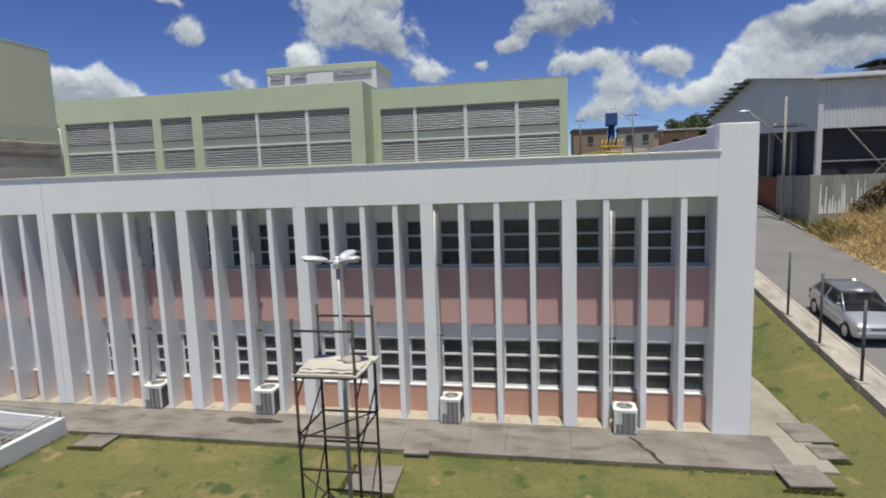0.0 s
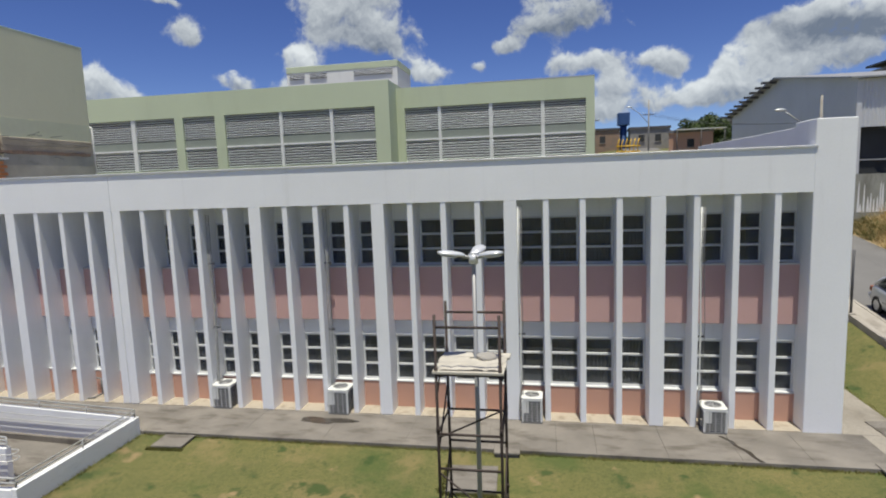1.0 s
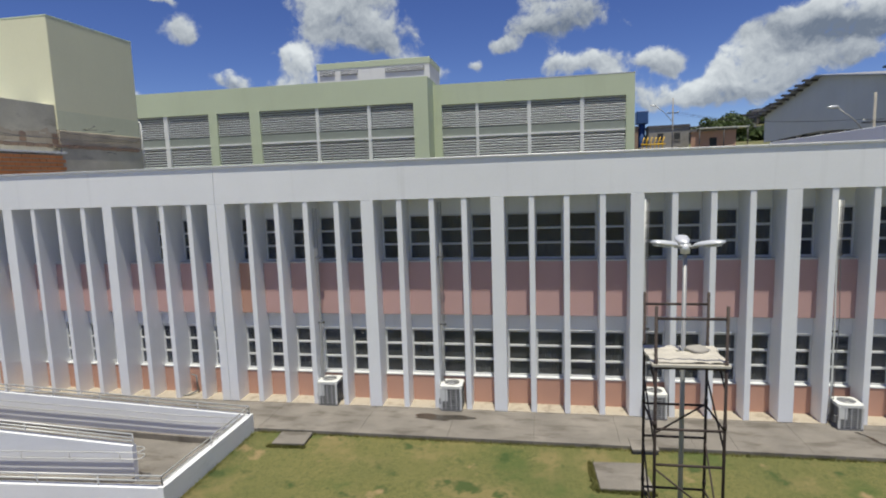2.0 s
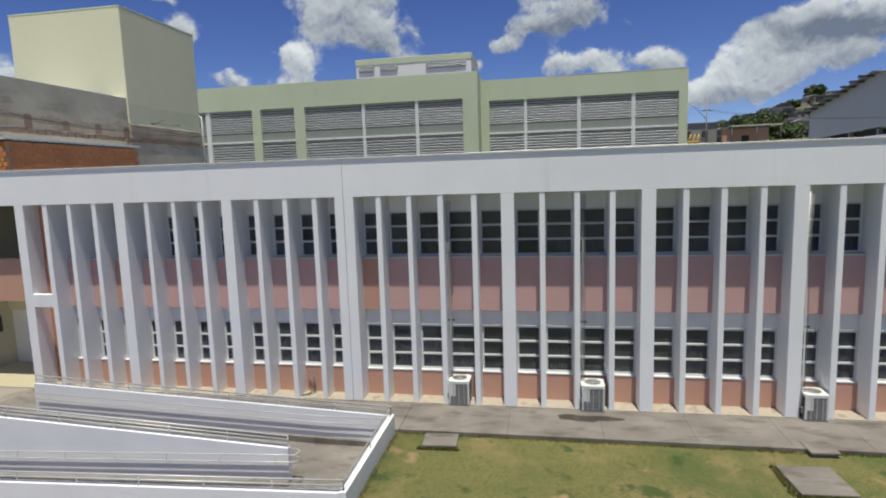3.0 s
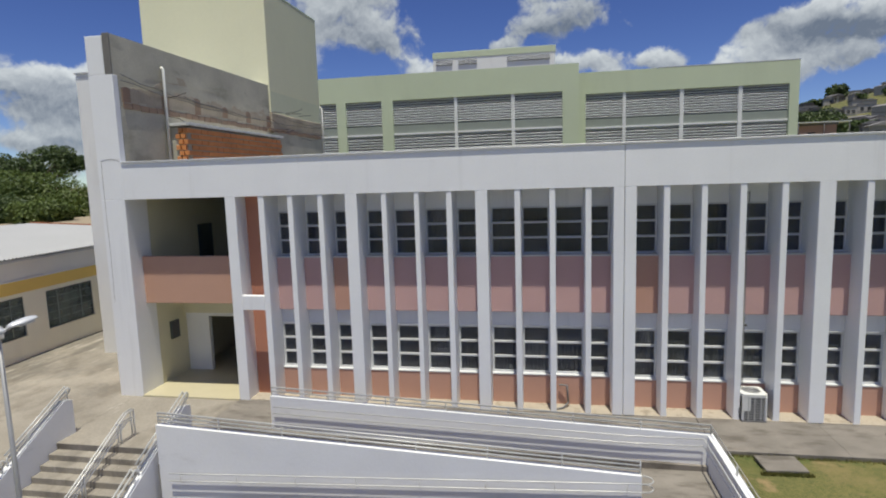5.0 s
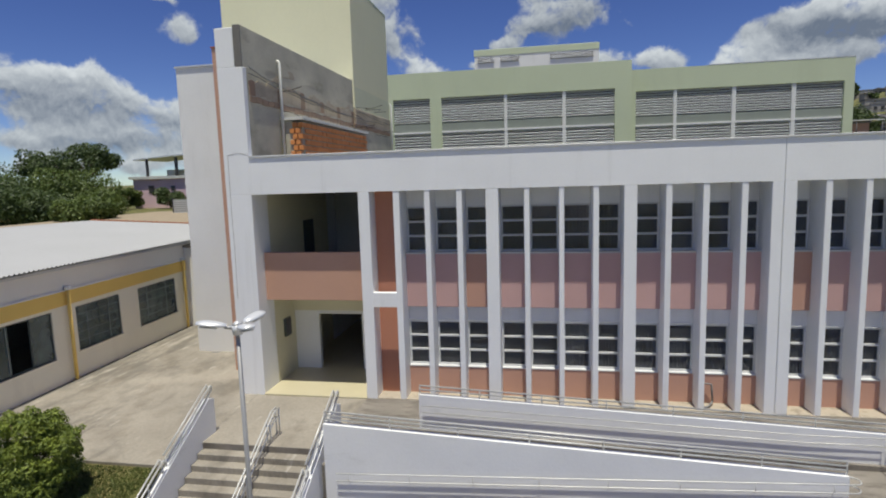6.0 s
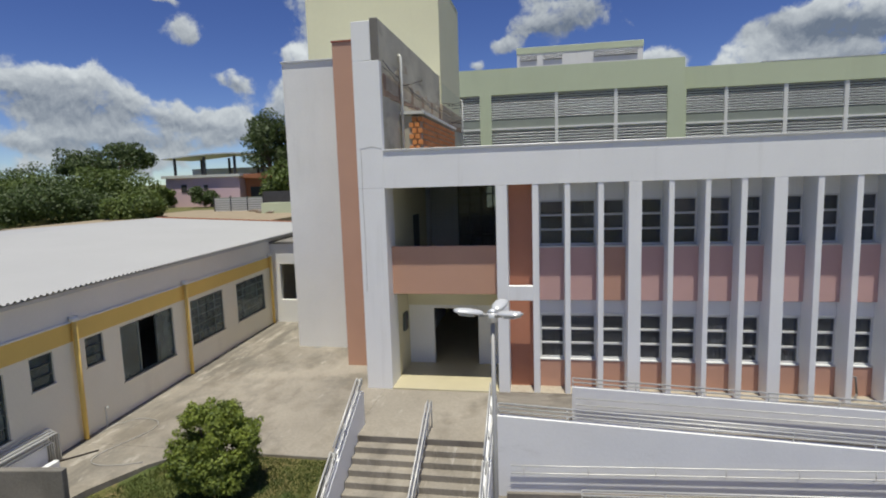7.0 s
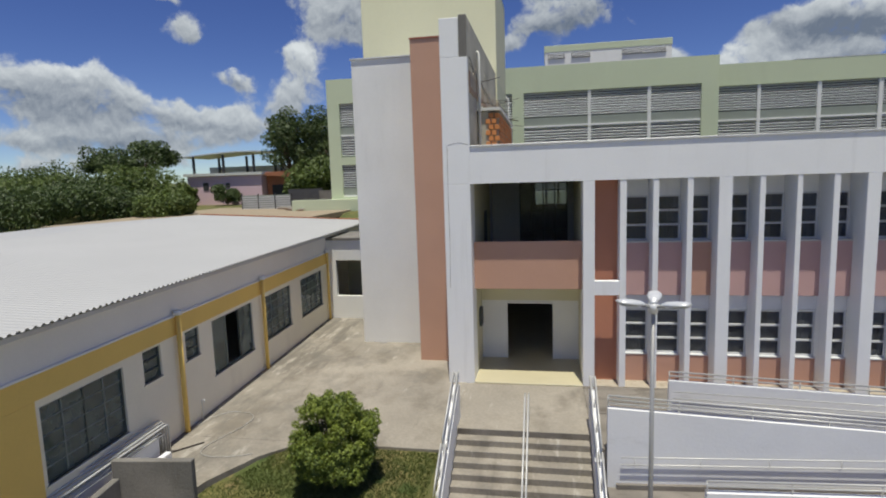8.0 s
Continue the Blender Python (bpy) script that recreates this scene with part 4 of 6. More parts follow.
rows3 = [(8.6, 13.22), (5.1, 7.9)]
gwall(-20.0, 12.2, 31.0, [(-18.9, -17.6), (-16.9, -12.25), (-11.85, -7.75), (-6.95, -3.8), (-2.85, 2.3), (2.55, 6.93), (7.2, 10.95)], 15.3, rows3)
gwall(12.2, 29.0, 33.5, [(12.9, 15.85), (16.1, 20.27), (20.57, 24.64), (24.94, 28.31)], 14.95, rows3)
part("return_wall", bx(11.8, 12.196, 31.4, 50, BASE, 15.3), GREEN, gb)
part("side_wall", bx(28.6, 29.0, 33.9, 50, BASE, 14.95), GREEN, gb)
part("side_wall", bx(-20.0, -19.6, 31.4, 50, BASE, 15.3), GREEN, gb)
part("roof", bx(-19.6, 11.8, 31.4, 50, 14.4, 14.6), CONCRETE, gb)
part("roof", bx(12.2, 28.6, 33.9, 50, 14.4, 14.6), CONCRETE, gb)
part("coping", bx(18.5, 29.02, 33.49, 33.95, 14.955, 15.02), CAP, gb)
part("plinth", bx(-23.5, -15, 30.2, 31.0, 3.0, 4.9), GREEN, gb)
part("penthouse", bx(-1.1, 10.6, 40.5, 46, 14.5, 18.25), WHITE2, gb)
part("penthouse_cornice", bx(-1.15, 10.65, 40.46, 46.05, 18.25, 18.85, 0.02), GREEN, gb)
for a, b in ((-0.8, 0.8), (1.4, 3.2), (6.1, 10.1)):
    # same dark sheet, painting the shade behind these blades
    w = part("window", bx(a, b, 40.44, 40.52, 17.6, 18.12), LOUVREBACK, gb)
    bm = bmesh.new()
    for k in range(4):
        z = 17.68 + k * 0.125
        box(bm, a, b, -0.05, 0.05, -0.01, 0.01, Matrix.Translation((0, 40.42, z)) @ Matrix.Rotation(radians(-40), 4, "X"))
    tagged(part("louvre", bm, LOUVRE, w), kind="stuff")

# ---------------------------------------------------------------- annex with white roof
AX = thing("annex", (-11.40, 8.0, 0), "low off-white annex with ochre band and white corrugated roof", "building", rz=3.3)
# local: x towards the court is +, y runs from far (+) to near (-)
AWINS = [(-16.75, -14.45, 0.95, 2.5), (-13.75, -13.05, 1.8, 2.6), (-11.98, -11.3, 1.8, 2.6), (-10.6, -8.0, 0.9, 2.55), (-6.95, -4.65, 0.9, 2.5), (-3.55, -0.9, 0.88, 2.48)]
solids = []
last = -25.0
for a, b, z0, z1 in AWINS:
    solids.append((last, a, -0.1, 2.66))
    solids.append((a, b, -0.1, z0))
    solids.append((a, b, z1, 2.66))
    last = b
solids.append((last, 7.4, -0.1, 2.66))
for a, b, z0, z1 in solids:
    if z1 - z0 > 0.005:
        part("wall", bx(-0.22, 0.0, a, b, z0, z1), ANNEXWALL, AX)
part("ochre_band", bx(-0.22, 0.03, -25, 7.4, 2.66, 3.16, 0.006), YELLOW, AX, "ochre yellow painted band")
part("ochre_pilaster", bx(0.0, 0.032, -17.75, -16.86, -0.1, 2.658, 0.004), YELLOW, AX, "ochre yellow painted strip beside a window")
part("band_cap", bx(-0.22, 0.07, -25, 7.4, 3.16, 3.20), WHITE2, AX)
part("fascia", bx(-0.22, 0.0, -25, 7.4, 3.20, 4.02), ANNEXGREY, AX)
part("gutter", bx(-0.1, 0.14, -25, 7.5, 3.92, 4.03, 0.015), CAP, AX)
part("end_wall", bx(-20.8, 0, 7.2, 7.4, -0.1, 4.0), ANNEXWALL, AX)
for y, r in ((-12.95 + 0.55, 0.065), (-7.35, 0.06), (-0.35, 0.06)):
    part("downpipe", tubes([[(0.12, y, 0.0), (0.12, y, 3.25)]], r, 12), YELLOW, AX, "ochre painted downpipe")
    part("pipe_collar", tubes([[(0.12, y, 3.2), (0.12, y, 3.33)]], r * 1.7, 12), WHITE2, AX)
turn = Matrix.Rotation(radians(90), 4, "Z")
for (a, b, z0, z1) in AWINS:
    big = b - a > 1.5
    bm = ring(a, b, z0, z1, 0.045, 0.05, 0.12)
    bmesh.ops.transform(bm, matrix=turn, verts=list(bm.verts))
    w = part("window", bm, DARKFRAME, AX)
    slid = -10.7 < a < -10.5          # sliding window standing half open
    ny, nz = (3, 1) if slid else (4, 5) if big else (1, 3)
    for k in range(1, ny):
        y = a + (b - a) * k / ny
        part("glazing_bar", bx(-0.11, -0.06, y - 0.014, y + 0.014, z0 + 0.045, z1 - 0.045), DARKFRAME if k == 2 else BARGREY, w)
    for k in range(1, nz):
        z = z0 + (z1 - z0) * k / nz
        part("glazing_bar", bx(-0.105 if big else -0.16, -0.065 if big else -0.02, a + 0.045, b - 0.045, z - 0.01, z + 0.01), BARGREY if big else DARKFRAME, w)
    for p, q in ([(a + 0.045, a + 0.95), (b - 0.85, b - 0.045)] if slid else [(a + 0.045, b - 0.045)]):
        part("pane", bx(-0.088, -0.082, p, q, z0 + 0.045, z1 - 0.045), CLEAR, w)
    part("sill", bx(-0.2, 0.04, a - 0.04, b + 0.04, z0 - 0.04, z0, 0.006), ANNEXWALL, w)
part("inner_wall", bx(-6.0, -5.8, -25, 7.2, -0.1, 3.3), INTERIOR, AX)
part("inner_floor", bx(-5.8, -0.22, -25, 7.2, -0.1, 0.0), INTERIOR, AX)
part("inner_ceiling", bx(-5.8, -0.22, -25, 7.2, 3.2, 3.3), INTERIOR, AX)
# corrugated roof: waves run across the slope's width
vs, fs = [], []
ys = np.arange(-25, 7.55, 0.045)
for k, y in enumerate(ys):
    w = 0.030 * math.cos(2 * math.pi * y / 0.18)
    vs += [(0.30, y, 4.10 + w), (-10.6, y, 4.66 + w), (-21.0, y, 4.10 + w)]
for k in range(len(ys) - 1):
    fs += [(3 * k, 3 * k + 3, 3 * k + 4, 3 * k + 1), (3 * k + 1, 3 * k + 4, 3 * k + 5, 3 * k + 2)]
rf = mesh_ob("roof", vs, fs, ROOFWHITE, AX)
for p in rf.data.polygons:
    p.use_smooth = True
bm = bmesh.new()
for k in range(27):
    x0 = 0.2 - k * 0.4
    zz = 4.13 + (0.2 - x0) * 0.0528
    box(bm, x0 - 0.39, x0, 7.4, 7.62, zz, zz + 0.06)
part("ridge_tiles", bm, TERRACOTTA, AX, "line of terracotta edge tiles")

# ---------------------------------------------------------------- ramp, steps and rails
ramp = thing("ramp", (0, 0, 0), "white-walled switchback access ramp with tube handrails", "ramp")


def lin(x0, z0, x1, z1):
    return lambda x: z0 + (z1 - z0) * (x - x0) / (x1 - x0)


rear_top = lin(2.1, 0.98, 13.3, 0.44)
div_top = lin(0.3, 1.06, 11.35, 0.50)
front_top = lin(2.1, -0.02, 13.3, 0.40)
f1 = lin(0.3, -0.02, 11.35, -0.42)
f2 = lin(0.5, -0.90, 11.35, -0.42)


def wall_strip(name, xa, xb, ytop, y0, y1, zb=-1.5, mat_=None):
    bm = bmesh.new()
    prism(bm, [(xa, zb), (xb, zb), (xb, ytop(xb)), (xa, ytop(xa))], y0, y1)
    return part(name, bm, mat_ or RAMPWHITE, ramp)


wall_strip("rear_wall", 2.1, 13.35, rear_top, -2.0, -1.87)
wall_strip("divider_wall", 0.3, 11.35, div_top, -4.2, -4.05)
wall_strip("front_wall", 2.1, 13.2, front_top, -5.75, -5.6)
part("side_wall", bx(13.2, 13.35, -5.75, -2.0, -1.5, 0.43, 0.008), RAMPWHITE, ramp)
part("retaining_wall", bx(13.2, 13.35, -20, -5.75, -1.5, -0.06, 0.008), RAMPWHITE, ramp)
wall_strip("upper_run", 0.0, 11.35, f1, -4.05, -2.0, -1.2, CONCRETE)
wall_strip("lower_run", 0.5, 11.35, f2, -5.6, -4.2, -1.45, CONCRETE)
part("landing", bx(11.35, 13.2, -5.6, -2.0, -1.2, -0.42), CONCRETE, ramp)
part("foot_landing", bx(0.3, 0.5, -5.6, -4.2, -1.4, -0.9), CONCRETE, ramp)
# low kerbs along both runs
wall_strip("kerb", 2.1, 13.2, lambda x: f1(min(x, 11.35)) + 0.12, -2.1, -2.0, -0.8, CONCRETE)
wall_strip("kerb", 0.3, 11.35, lambda x: f1(x) + 0.12, -4.05, -3.95, -0.8, CONCRETE)
wall_strip("kerb", 0.5, 11.35, lambda x: f2(x) + 0.12, -4.3, -4.2, -1.2, CONCRETE)
wall_strip("kerb", 2.1, 11.35, lambda x: f2(x) + 0.12, -5.6, -5.5, -1.2, CONCRETE)


def rail_run(pts, rises, r=0.022, every=1.55, post_r=0.018, parent=ramp):
    """Tubes that follow a wall's top, with short posts."""
    pts = [Vector(p) for p in pts]
    for h in rises:
        part("handrail", tubes([[p + Vector((0, 0, h)) for p in pts]], r, 8), RAIL, parent)
    for a, b in zip(pts, pts[1:]):
        n = max(1, int((b - a).length / every))
        for k in range(n + 1):
            p = a.lerp(b, k / n)
            part("rail_post", tubes([[p + Vector((0, 0, -0.02)), p + Vector((0, 0, max(rises)))]], post_r, 6), RAIL, parent)


rail_run([(2.12, -1.94, rear_top(2.1)), (13.28, -1.94, rear_top(13.3)), (13.28, -5.68, 0.42), (2.12, -5.68, front_top(2.1))], (0.12, 0.23))
rail_run([(0.32, -4.12, div_top(0.3)), (11.33, -4.12, div_top(11.33))], (0.10, 0.19, 0.28))
# wall-side rails
for dz in (-0.62, -0.80):
    pts = []
    for k in range(12):
        x = 0.6 + k * (11.42 - 0.6) / 11
        pts.append((x, -4.28, f2(x) + 1.42 + dz))
    for k in range(7):
        t = -math.pi / 2 + math.pi * k / 6
        pts.append((11.42 + 0.17 * math.cos(t), -4.12 + 0.16 * math.sin(t), f2(11.35) + 1.42 + dz))
    part("wall_rail", tubes([pts], 0.014, 8), RAIL, ramp)
    part("wall_rail", tubes([[(0.6, -3.97, f1(0.6) + 1.42 + dz), (11.42, -3.97, f1(11.42) + 1.42 + dz)]], 0.014, 8), RAIL, ramp)
    part("wall_rail", tubes([[(2.2, -2.08, f1(2.2) + 1.42 + dz), (11.4, -2.08, f1(11.4) + 1.42 + dz), (13.1, -2.08, f1(11.4) + 1.42 + dz), (13.12, -5.5, f1(11.4) + 1.42 + dz)]], 0.014, 8), RAIL, ramp)
for k in range(8):
    x = 0.9 + k * 1.45
    part("rail_bracket", tubes([[(x, -4.2, f2(x) + 0.56), (x, -4.28, f2(x) + 0.62), (x, -4.28, f2(x) + 0.8)]], 0.012, 6), RAIL, ramp)

steps = thing("entrance_steps", (0, 0, 0), "broad concrete entrance steps with white side walls and tube rails", "steps")
for k in range(8):
    y1 = -3.3 - 0.28 * k
    z = -0.026 - 0.165 * k
    part("step", bx(-3.42, -0.03, y1 - 0.30 if k < 7 else y1 - 0.6, y1, z - 0.165 - 0.6, z - 0.165, 0.012), PLAZA, steps)
    part("riser", bx(-3.42, -0.03, y1 - 0.012, y1 + 0.02, z - 0.165, z - 0.005), CONCRETE, steps)


def side_poly(top_y, z_top, low_y):
    s_ = 0.57
    return [(top_y + 0.25, -0.6), (top_y + 0.25, z_top - 0.06), (top_y, z_top), (low_y, z_top - s_ * (top_y - low_y)), (low_y, -1.6), (top_y, -1.6)]


for x0, x1 in ((-3.62, -3.44), (-0.02, 0.16)):
    bm = bmesh.new()
    prism(bm, side_poly(-2.9, 0.98, -6.2), x0, x1, "x")
    part("cheek_wall", bm, RAMPWHITE, steps)
    xm = (x0 + x1) / 2
    for seg in (((-2.72, 1.0), (-4.62, -0.03)), ((-4.78, -0.06), (-6.3, -0.94))):
        (ya, za), (yb, zb) = seg
        for off in (-0.06, 0.06):
            for h in (0.14, 0.30):
                part("handrail", tubes([[(xm + off, ya, za + h), (xm + off, yb, zb + h)]], 0.021, 8), RAIL, steps)
            part("rail_end", tubes([[(xm + off, ya, za + 0.14), (xm + off, ya + 0.05, za + 0.22), (xm + off, ya, za + 0.30)]], 0.021, 8), RAIL, steps)
        n = 3
        for k in range(n + 1):
            y = ya + (yb - ya) * k / n
            z = za + (zb - za) * k / n
            part("rail_post", tubes([[(xm, y, z - 0.05), (xm, y, z + 0.28)]], 0.018, 6), RAIL, steps)
for off in (-0.045, 0.045):
    for h in (0.0, -0.22):
        part("centre_rail", tubes([[(-1.63 + off, -2.62, 0.72 + h), (-1.63 + off, -2.9, 0.70 + h), (-1.63 + off, -4.5, -0.24 + h), (-1.63 + off, -6.0, -1.10 + h)]], 0.02, 8), RAIL, steps)
    for y in (-2.64, -3.15, -4.45, -5.4):
        zt = 0.70 if y > -2.9 else 0.70 - 0.58 * (-2.9 - y)
        part("rail_post", tubes([[(-1.63 + off, y, zt - 0.95), (-1.63 + off, y, zt)]], 0.02, 8), RAIL, steps)

# ---------------------------------------------------------------- outdoor unit, lamps, scaffold


def condenser(loc, w, d, h, label):
    ob = thing("air_conditioner", loc, label, "air conditioner", "condensers along the walkway")
    part("base", bx(0.0, w, 0.0, d, 0.0, 0.05, 0.008), ACDARK, ob)
    part("coil", bx(0.035, w - 0.035, 0.035, d - 0.035, 0.05, h - 0.07), ACDARK, ob)
    for x, y in ((0, 0), (w - 0.06, 0), (0, d - 0.06), (w - 0.06, d - 0.06)):
        part("corner_post", bx(x, x + 0.06, y, y + 0.06, 0.04, h - 0.06, 0.008), ACWHITE, ob)
    part("service_panel", bx(0.0, w * 0.34, -0.006, 0.03, 0.3, h - 0.06, 0.006), ACWHITE, ob)
    for k in range(9):
        z = 0.1 + k * (h - 0.2) / 8
        part("guard_wire", bx(0.03, w - 0.03, -0.004, 0.008, z, z + 0.012), ACGRILLE, ob)
        part("guard_wire", bx(w - 0.008, w + 0.004, 0.03, d - 0.03, z, z + 0.012), ACGRILLE, ob)
    for k in range(1, 4):
        x = w * k / 4
        part("guard_bar", bx(x - 0.012, x + 0.012, -0.01, 0.006, 0.05, h - 0.06), ACGRILLE, ob)
    bm = bmesh.new()
    seg, r = 28, min(w, d) * 0.36
    c = (w / 2, d / 2)
    sq = []
    for i in range(seg):
        t = 2 * math.pi * i / seg
        ct, st = math.cos(t), math.sin(t)
        q = 1 / max(abs(ct), abs(st))
        sq.append((c[0] + ct * q * (w / 2 + 0.012), c[1] + st * q * (d / 2 + 0.012), c[0] + ct * r, c[1] + st * r))
    top = [bm.verts.new((a, b, h)) for a, b, _, _ in sq]
    low = [bm.verts.new((a, b, h - 0.075)) for a, b, _, _ in sq]
    inn = [bm.verts.new((e, f, h + 0.012)) for _, _, e, f in sq]
    ind = [bm.verts.new((e, f, h - 0.12)) for _, _, e, f in sq]
    for i in range(seg):
        j = (i + 1) % seg
        bm.faces.new((low[i], low[j], top[j], top[i]))
        bm.faces.new((top[i], top[j], inn[j], inn[i]))
        bm.faces.new((inn[i], inn[j], ind[j], ind[i]))
    bm.faces.new(ind)
    bmesh.ops.recalc_face_normals(bm, faces=list(bm.faces))
    part("top_cover", bm, ACWHITE, ob)
    for rr in (0.3, 0.55, 0.8, 0.97):
        pts = [(c[0] + r * rr * math.cos(2 * math.pi * i / 20), c[1] + r * rr * math.sin(2 * math.pi * i / 20), h + 0.015) for i in range(21)]
        part("fan_guard", tubes([pts], 0.006, 5), ACGRILLE, ob)
    part("fan_hub", tubes([[(c[0], c[1], h - 0.08), (c[0], c[1], h - 0.02)]], r * 0.3, 14), ACDARK, ob)
    part("valve", bx(-0.05, 0.0, 0.08, 0.16, 0.18, 0.36, 0.01), ACDARK, ob)
    return ob


condenser((14.56, -0.10, 0.0), 0.62, 0.62, 0.76, "ivory top-fan outdoor condenser between two fins")
condenser((18.44, -0.16, 0.0), 0.64, 0.64, 0.77, "ivory top-fan outdoor condenser with a wet patch in front")
condenser((24.26, -0.20, 0.0), 0.58, 0.60, 0.74, "ivory top-fan outdoor condenser beside a thick column")
condenser((29.05, -0.36, 0.0), 0.60, 0.60, 0.69, "larger ivory top-fan outdoor condenser standing proud of the fins")

pr = random.Random(8)
for x, y, zt in ((14.62, 0.30, 6.1), (18.49, 0.28, 6.2), (24.27, 0.06, 6.15), (29.03, 0.06, 6.0)):
    hose = thing("refrigerant_hose", (0, 0, 0), "thin white insulated pipes hanging down beside a fin", "pipe", "condenser pipes")
    for k in range(3):
        dx = 0.05 * k - 0.03
        pts = [(x + dx, y, zt), (x + dx + pr.uniform(-0.03, 0.03), y + 0.02, 4.6), (x + dx + pr.uniform(-0.04, 0.04), y, 2.9), (x + dx * 0.6, y - 0.05, 1.2), (x - 0.05 + dx, y - 0.1, 0.3)]
        part("pipe", tubes([pts], 0.010 if k else 0.022 if x > 20 else 0.014, 8), (PIPEWHITE if x > 20 else HOSEGREY, HOSEGREY, ACDARK)[k], hose)
    part("bracket", bx(x - 0.08, x + 0.12, y + 0.02, y + 0.06, 4.55, 4.6), DARKSTEEL, hose)
    part("bracket", bx(x - 0.08, x + 0.12, y + 0.02, y + 0.06, 2.5, 2.55), DARKSTEEL, hose)

spout = thing("wall_spout", (9.72, 0.55, 0.0), "short bent drain pipe at the foot of a salmon panel", "pipe")
part("pipe", tubes([[(0.1, 0, 0.62), (0.32, -0.06, 0.62), (0.36, -0.08, 0.1)], [(0.36, -0.08, 0.12), (0.2, -0.3, 0.05), (-0.1, -0.42, 0.02)]], 0.03, 8), ACDARK, spout)

# dark wet marks on the walkway


def puddle(name, cx, cy, rx, ry, z, label, seed):
    r = random.Random(seed)
    bm = bmesh.new()
    n = 40
    ph = [r.uniform(0, 6.28) for _ in range(5)]
    vs = []
    for i in range(n):
        t = 2 * math.pi * i / n
        k = 1 + 0.22 * math.sin(2 * t + ph[0]) + 0.16 * math.sin(3 * t + ph[1]) + 0.1 * math.sin(5 * t + ph[2]) + 0.06 * math.sin(9 * t + ph[3])
        vs.append(bm.verts.new((cx + rx * k * math.cos(t), cy + ry * k * math.sin(t), z)))
    bm.faces.new(vs)
    tagged(part(name, bm, WET), label, "puddle")


puddle("puddle", 18.55, -0.60, 0.72, 0.24, 0.005, "dark wet patch on the concrete walkway", 4)
bm = bmesh.new()
edge = [(29.42, -0.45, 0.05), (29.62, -0.75, 0.06), (29.66, -1.0, 0.05), (29.86, -1.3, 0.07), (29.9, -1.55, 0.05), (30.02, -1.82, 0.06)]
lo = [bm.verts.new((x - w, y, 0.004)) for x, y, w in edge]
hi = [bm.verts.new((x + w, y, 0.004)) for x, y, w in edge]
for k in range(5):
    bm.faces.new((lo[k], lo[k + 1], hi[k + 1], hi[k]))
tagged(part("water_trail", bm, WET), "thin dark trickle of water across the walkway", "puddle")

# inspection slabs in the lawn


def cover(x0, x1, y0, y1, z, rz, label):
    ob = thing("inspection_cover", ((x0 + x1) / 2, (y0 + y1) / 2, z), label, "cover", "concrete covers in the lawn", rz=rz)
    w, d = (x1 - x0) / 2, (y1 - y0) / 2
    part("lid", bx(-w, w, -d, d, -0.03, 0.03, 0.012), CONCRETE, ob)
    part("frame", bx(-w + 0.04, w - 0.04, -d + 0.04, d - 0.04, -0.15, -0.03), OLDCONC, ob)


cover(14.25, 15.15, -2.62, -1.92, -0.04, 3, "square grey concrete cover in the lawn")
cover(23.62, 24.28, -2.06, -1.86 + 0.42, 0.0, 2, "small grey concrete cover at the walkway's edge")
cover(22.66, 23.82, -3.85, -2.65, -0.06, 3, "large grey concrete cover below the scaffold")
cover(33.5, 34.43, -0.26, 0.86, 0.0, 4, "grey concrete cover beside the end of the building")
cover(33.7, 34.36, -1.14, -0.42, 0.0, 4, "small grey concrete cover beside the end of the building")
cover(32.52, 33.5, -2.5, -1.56, 0.0, 4, "raised grey concrete cover at the walkway's corner")


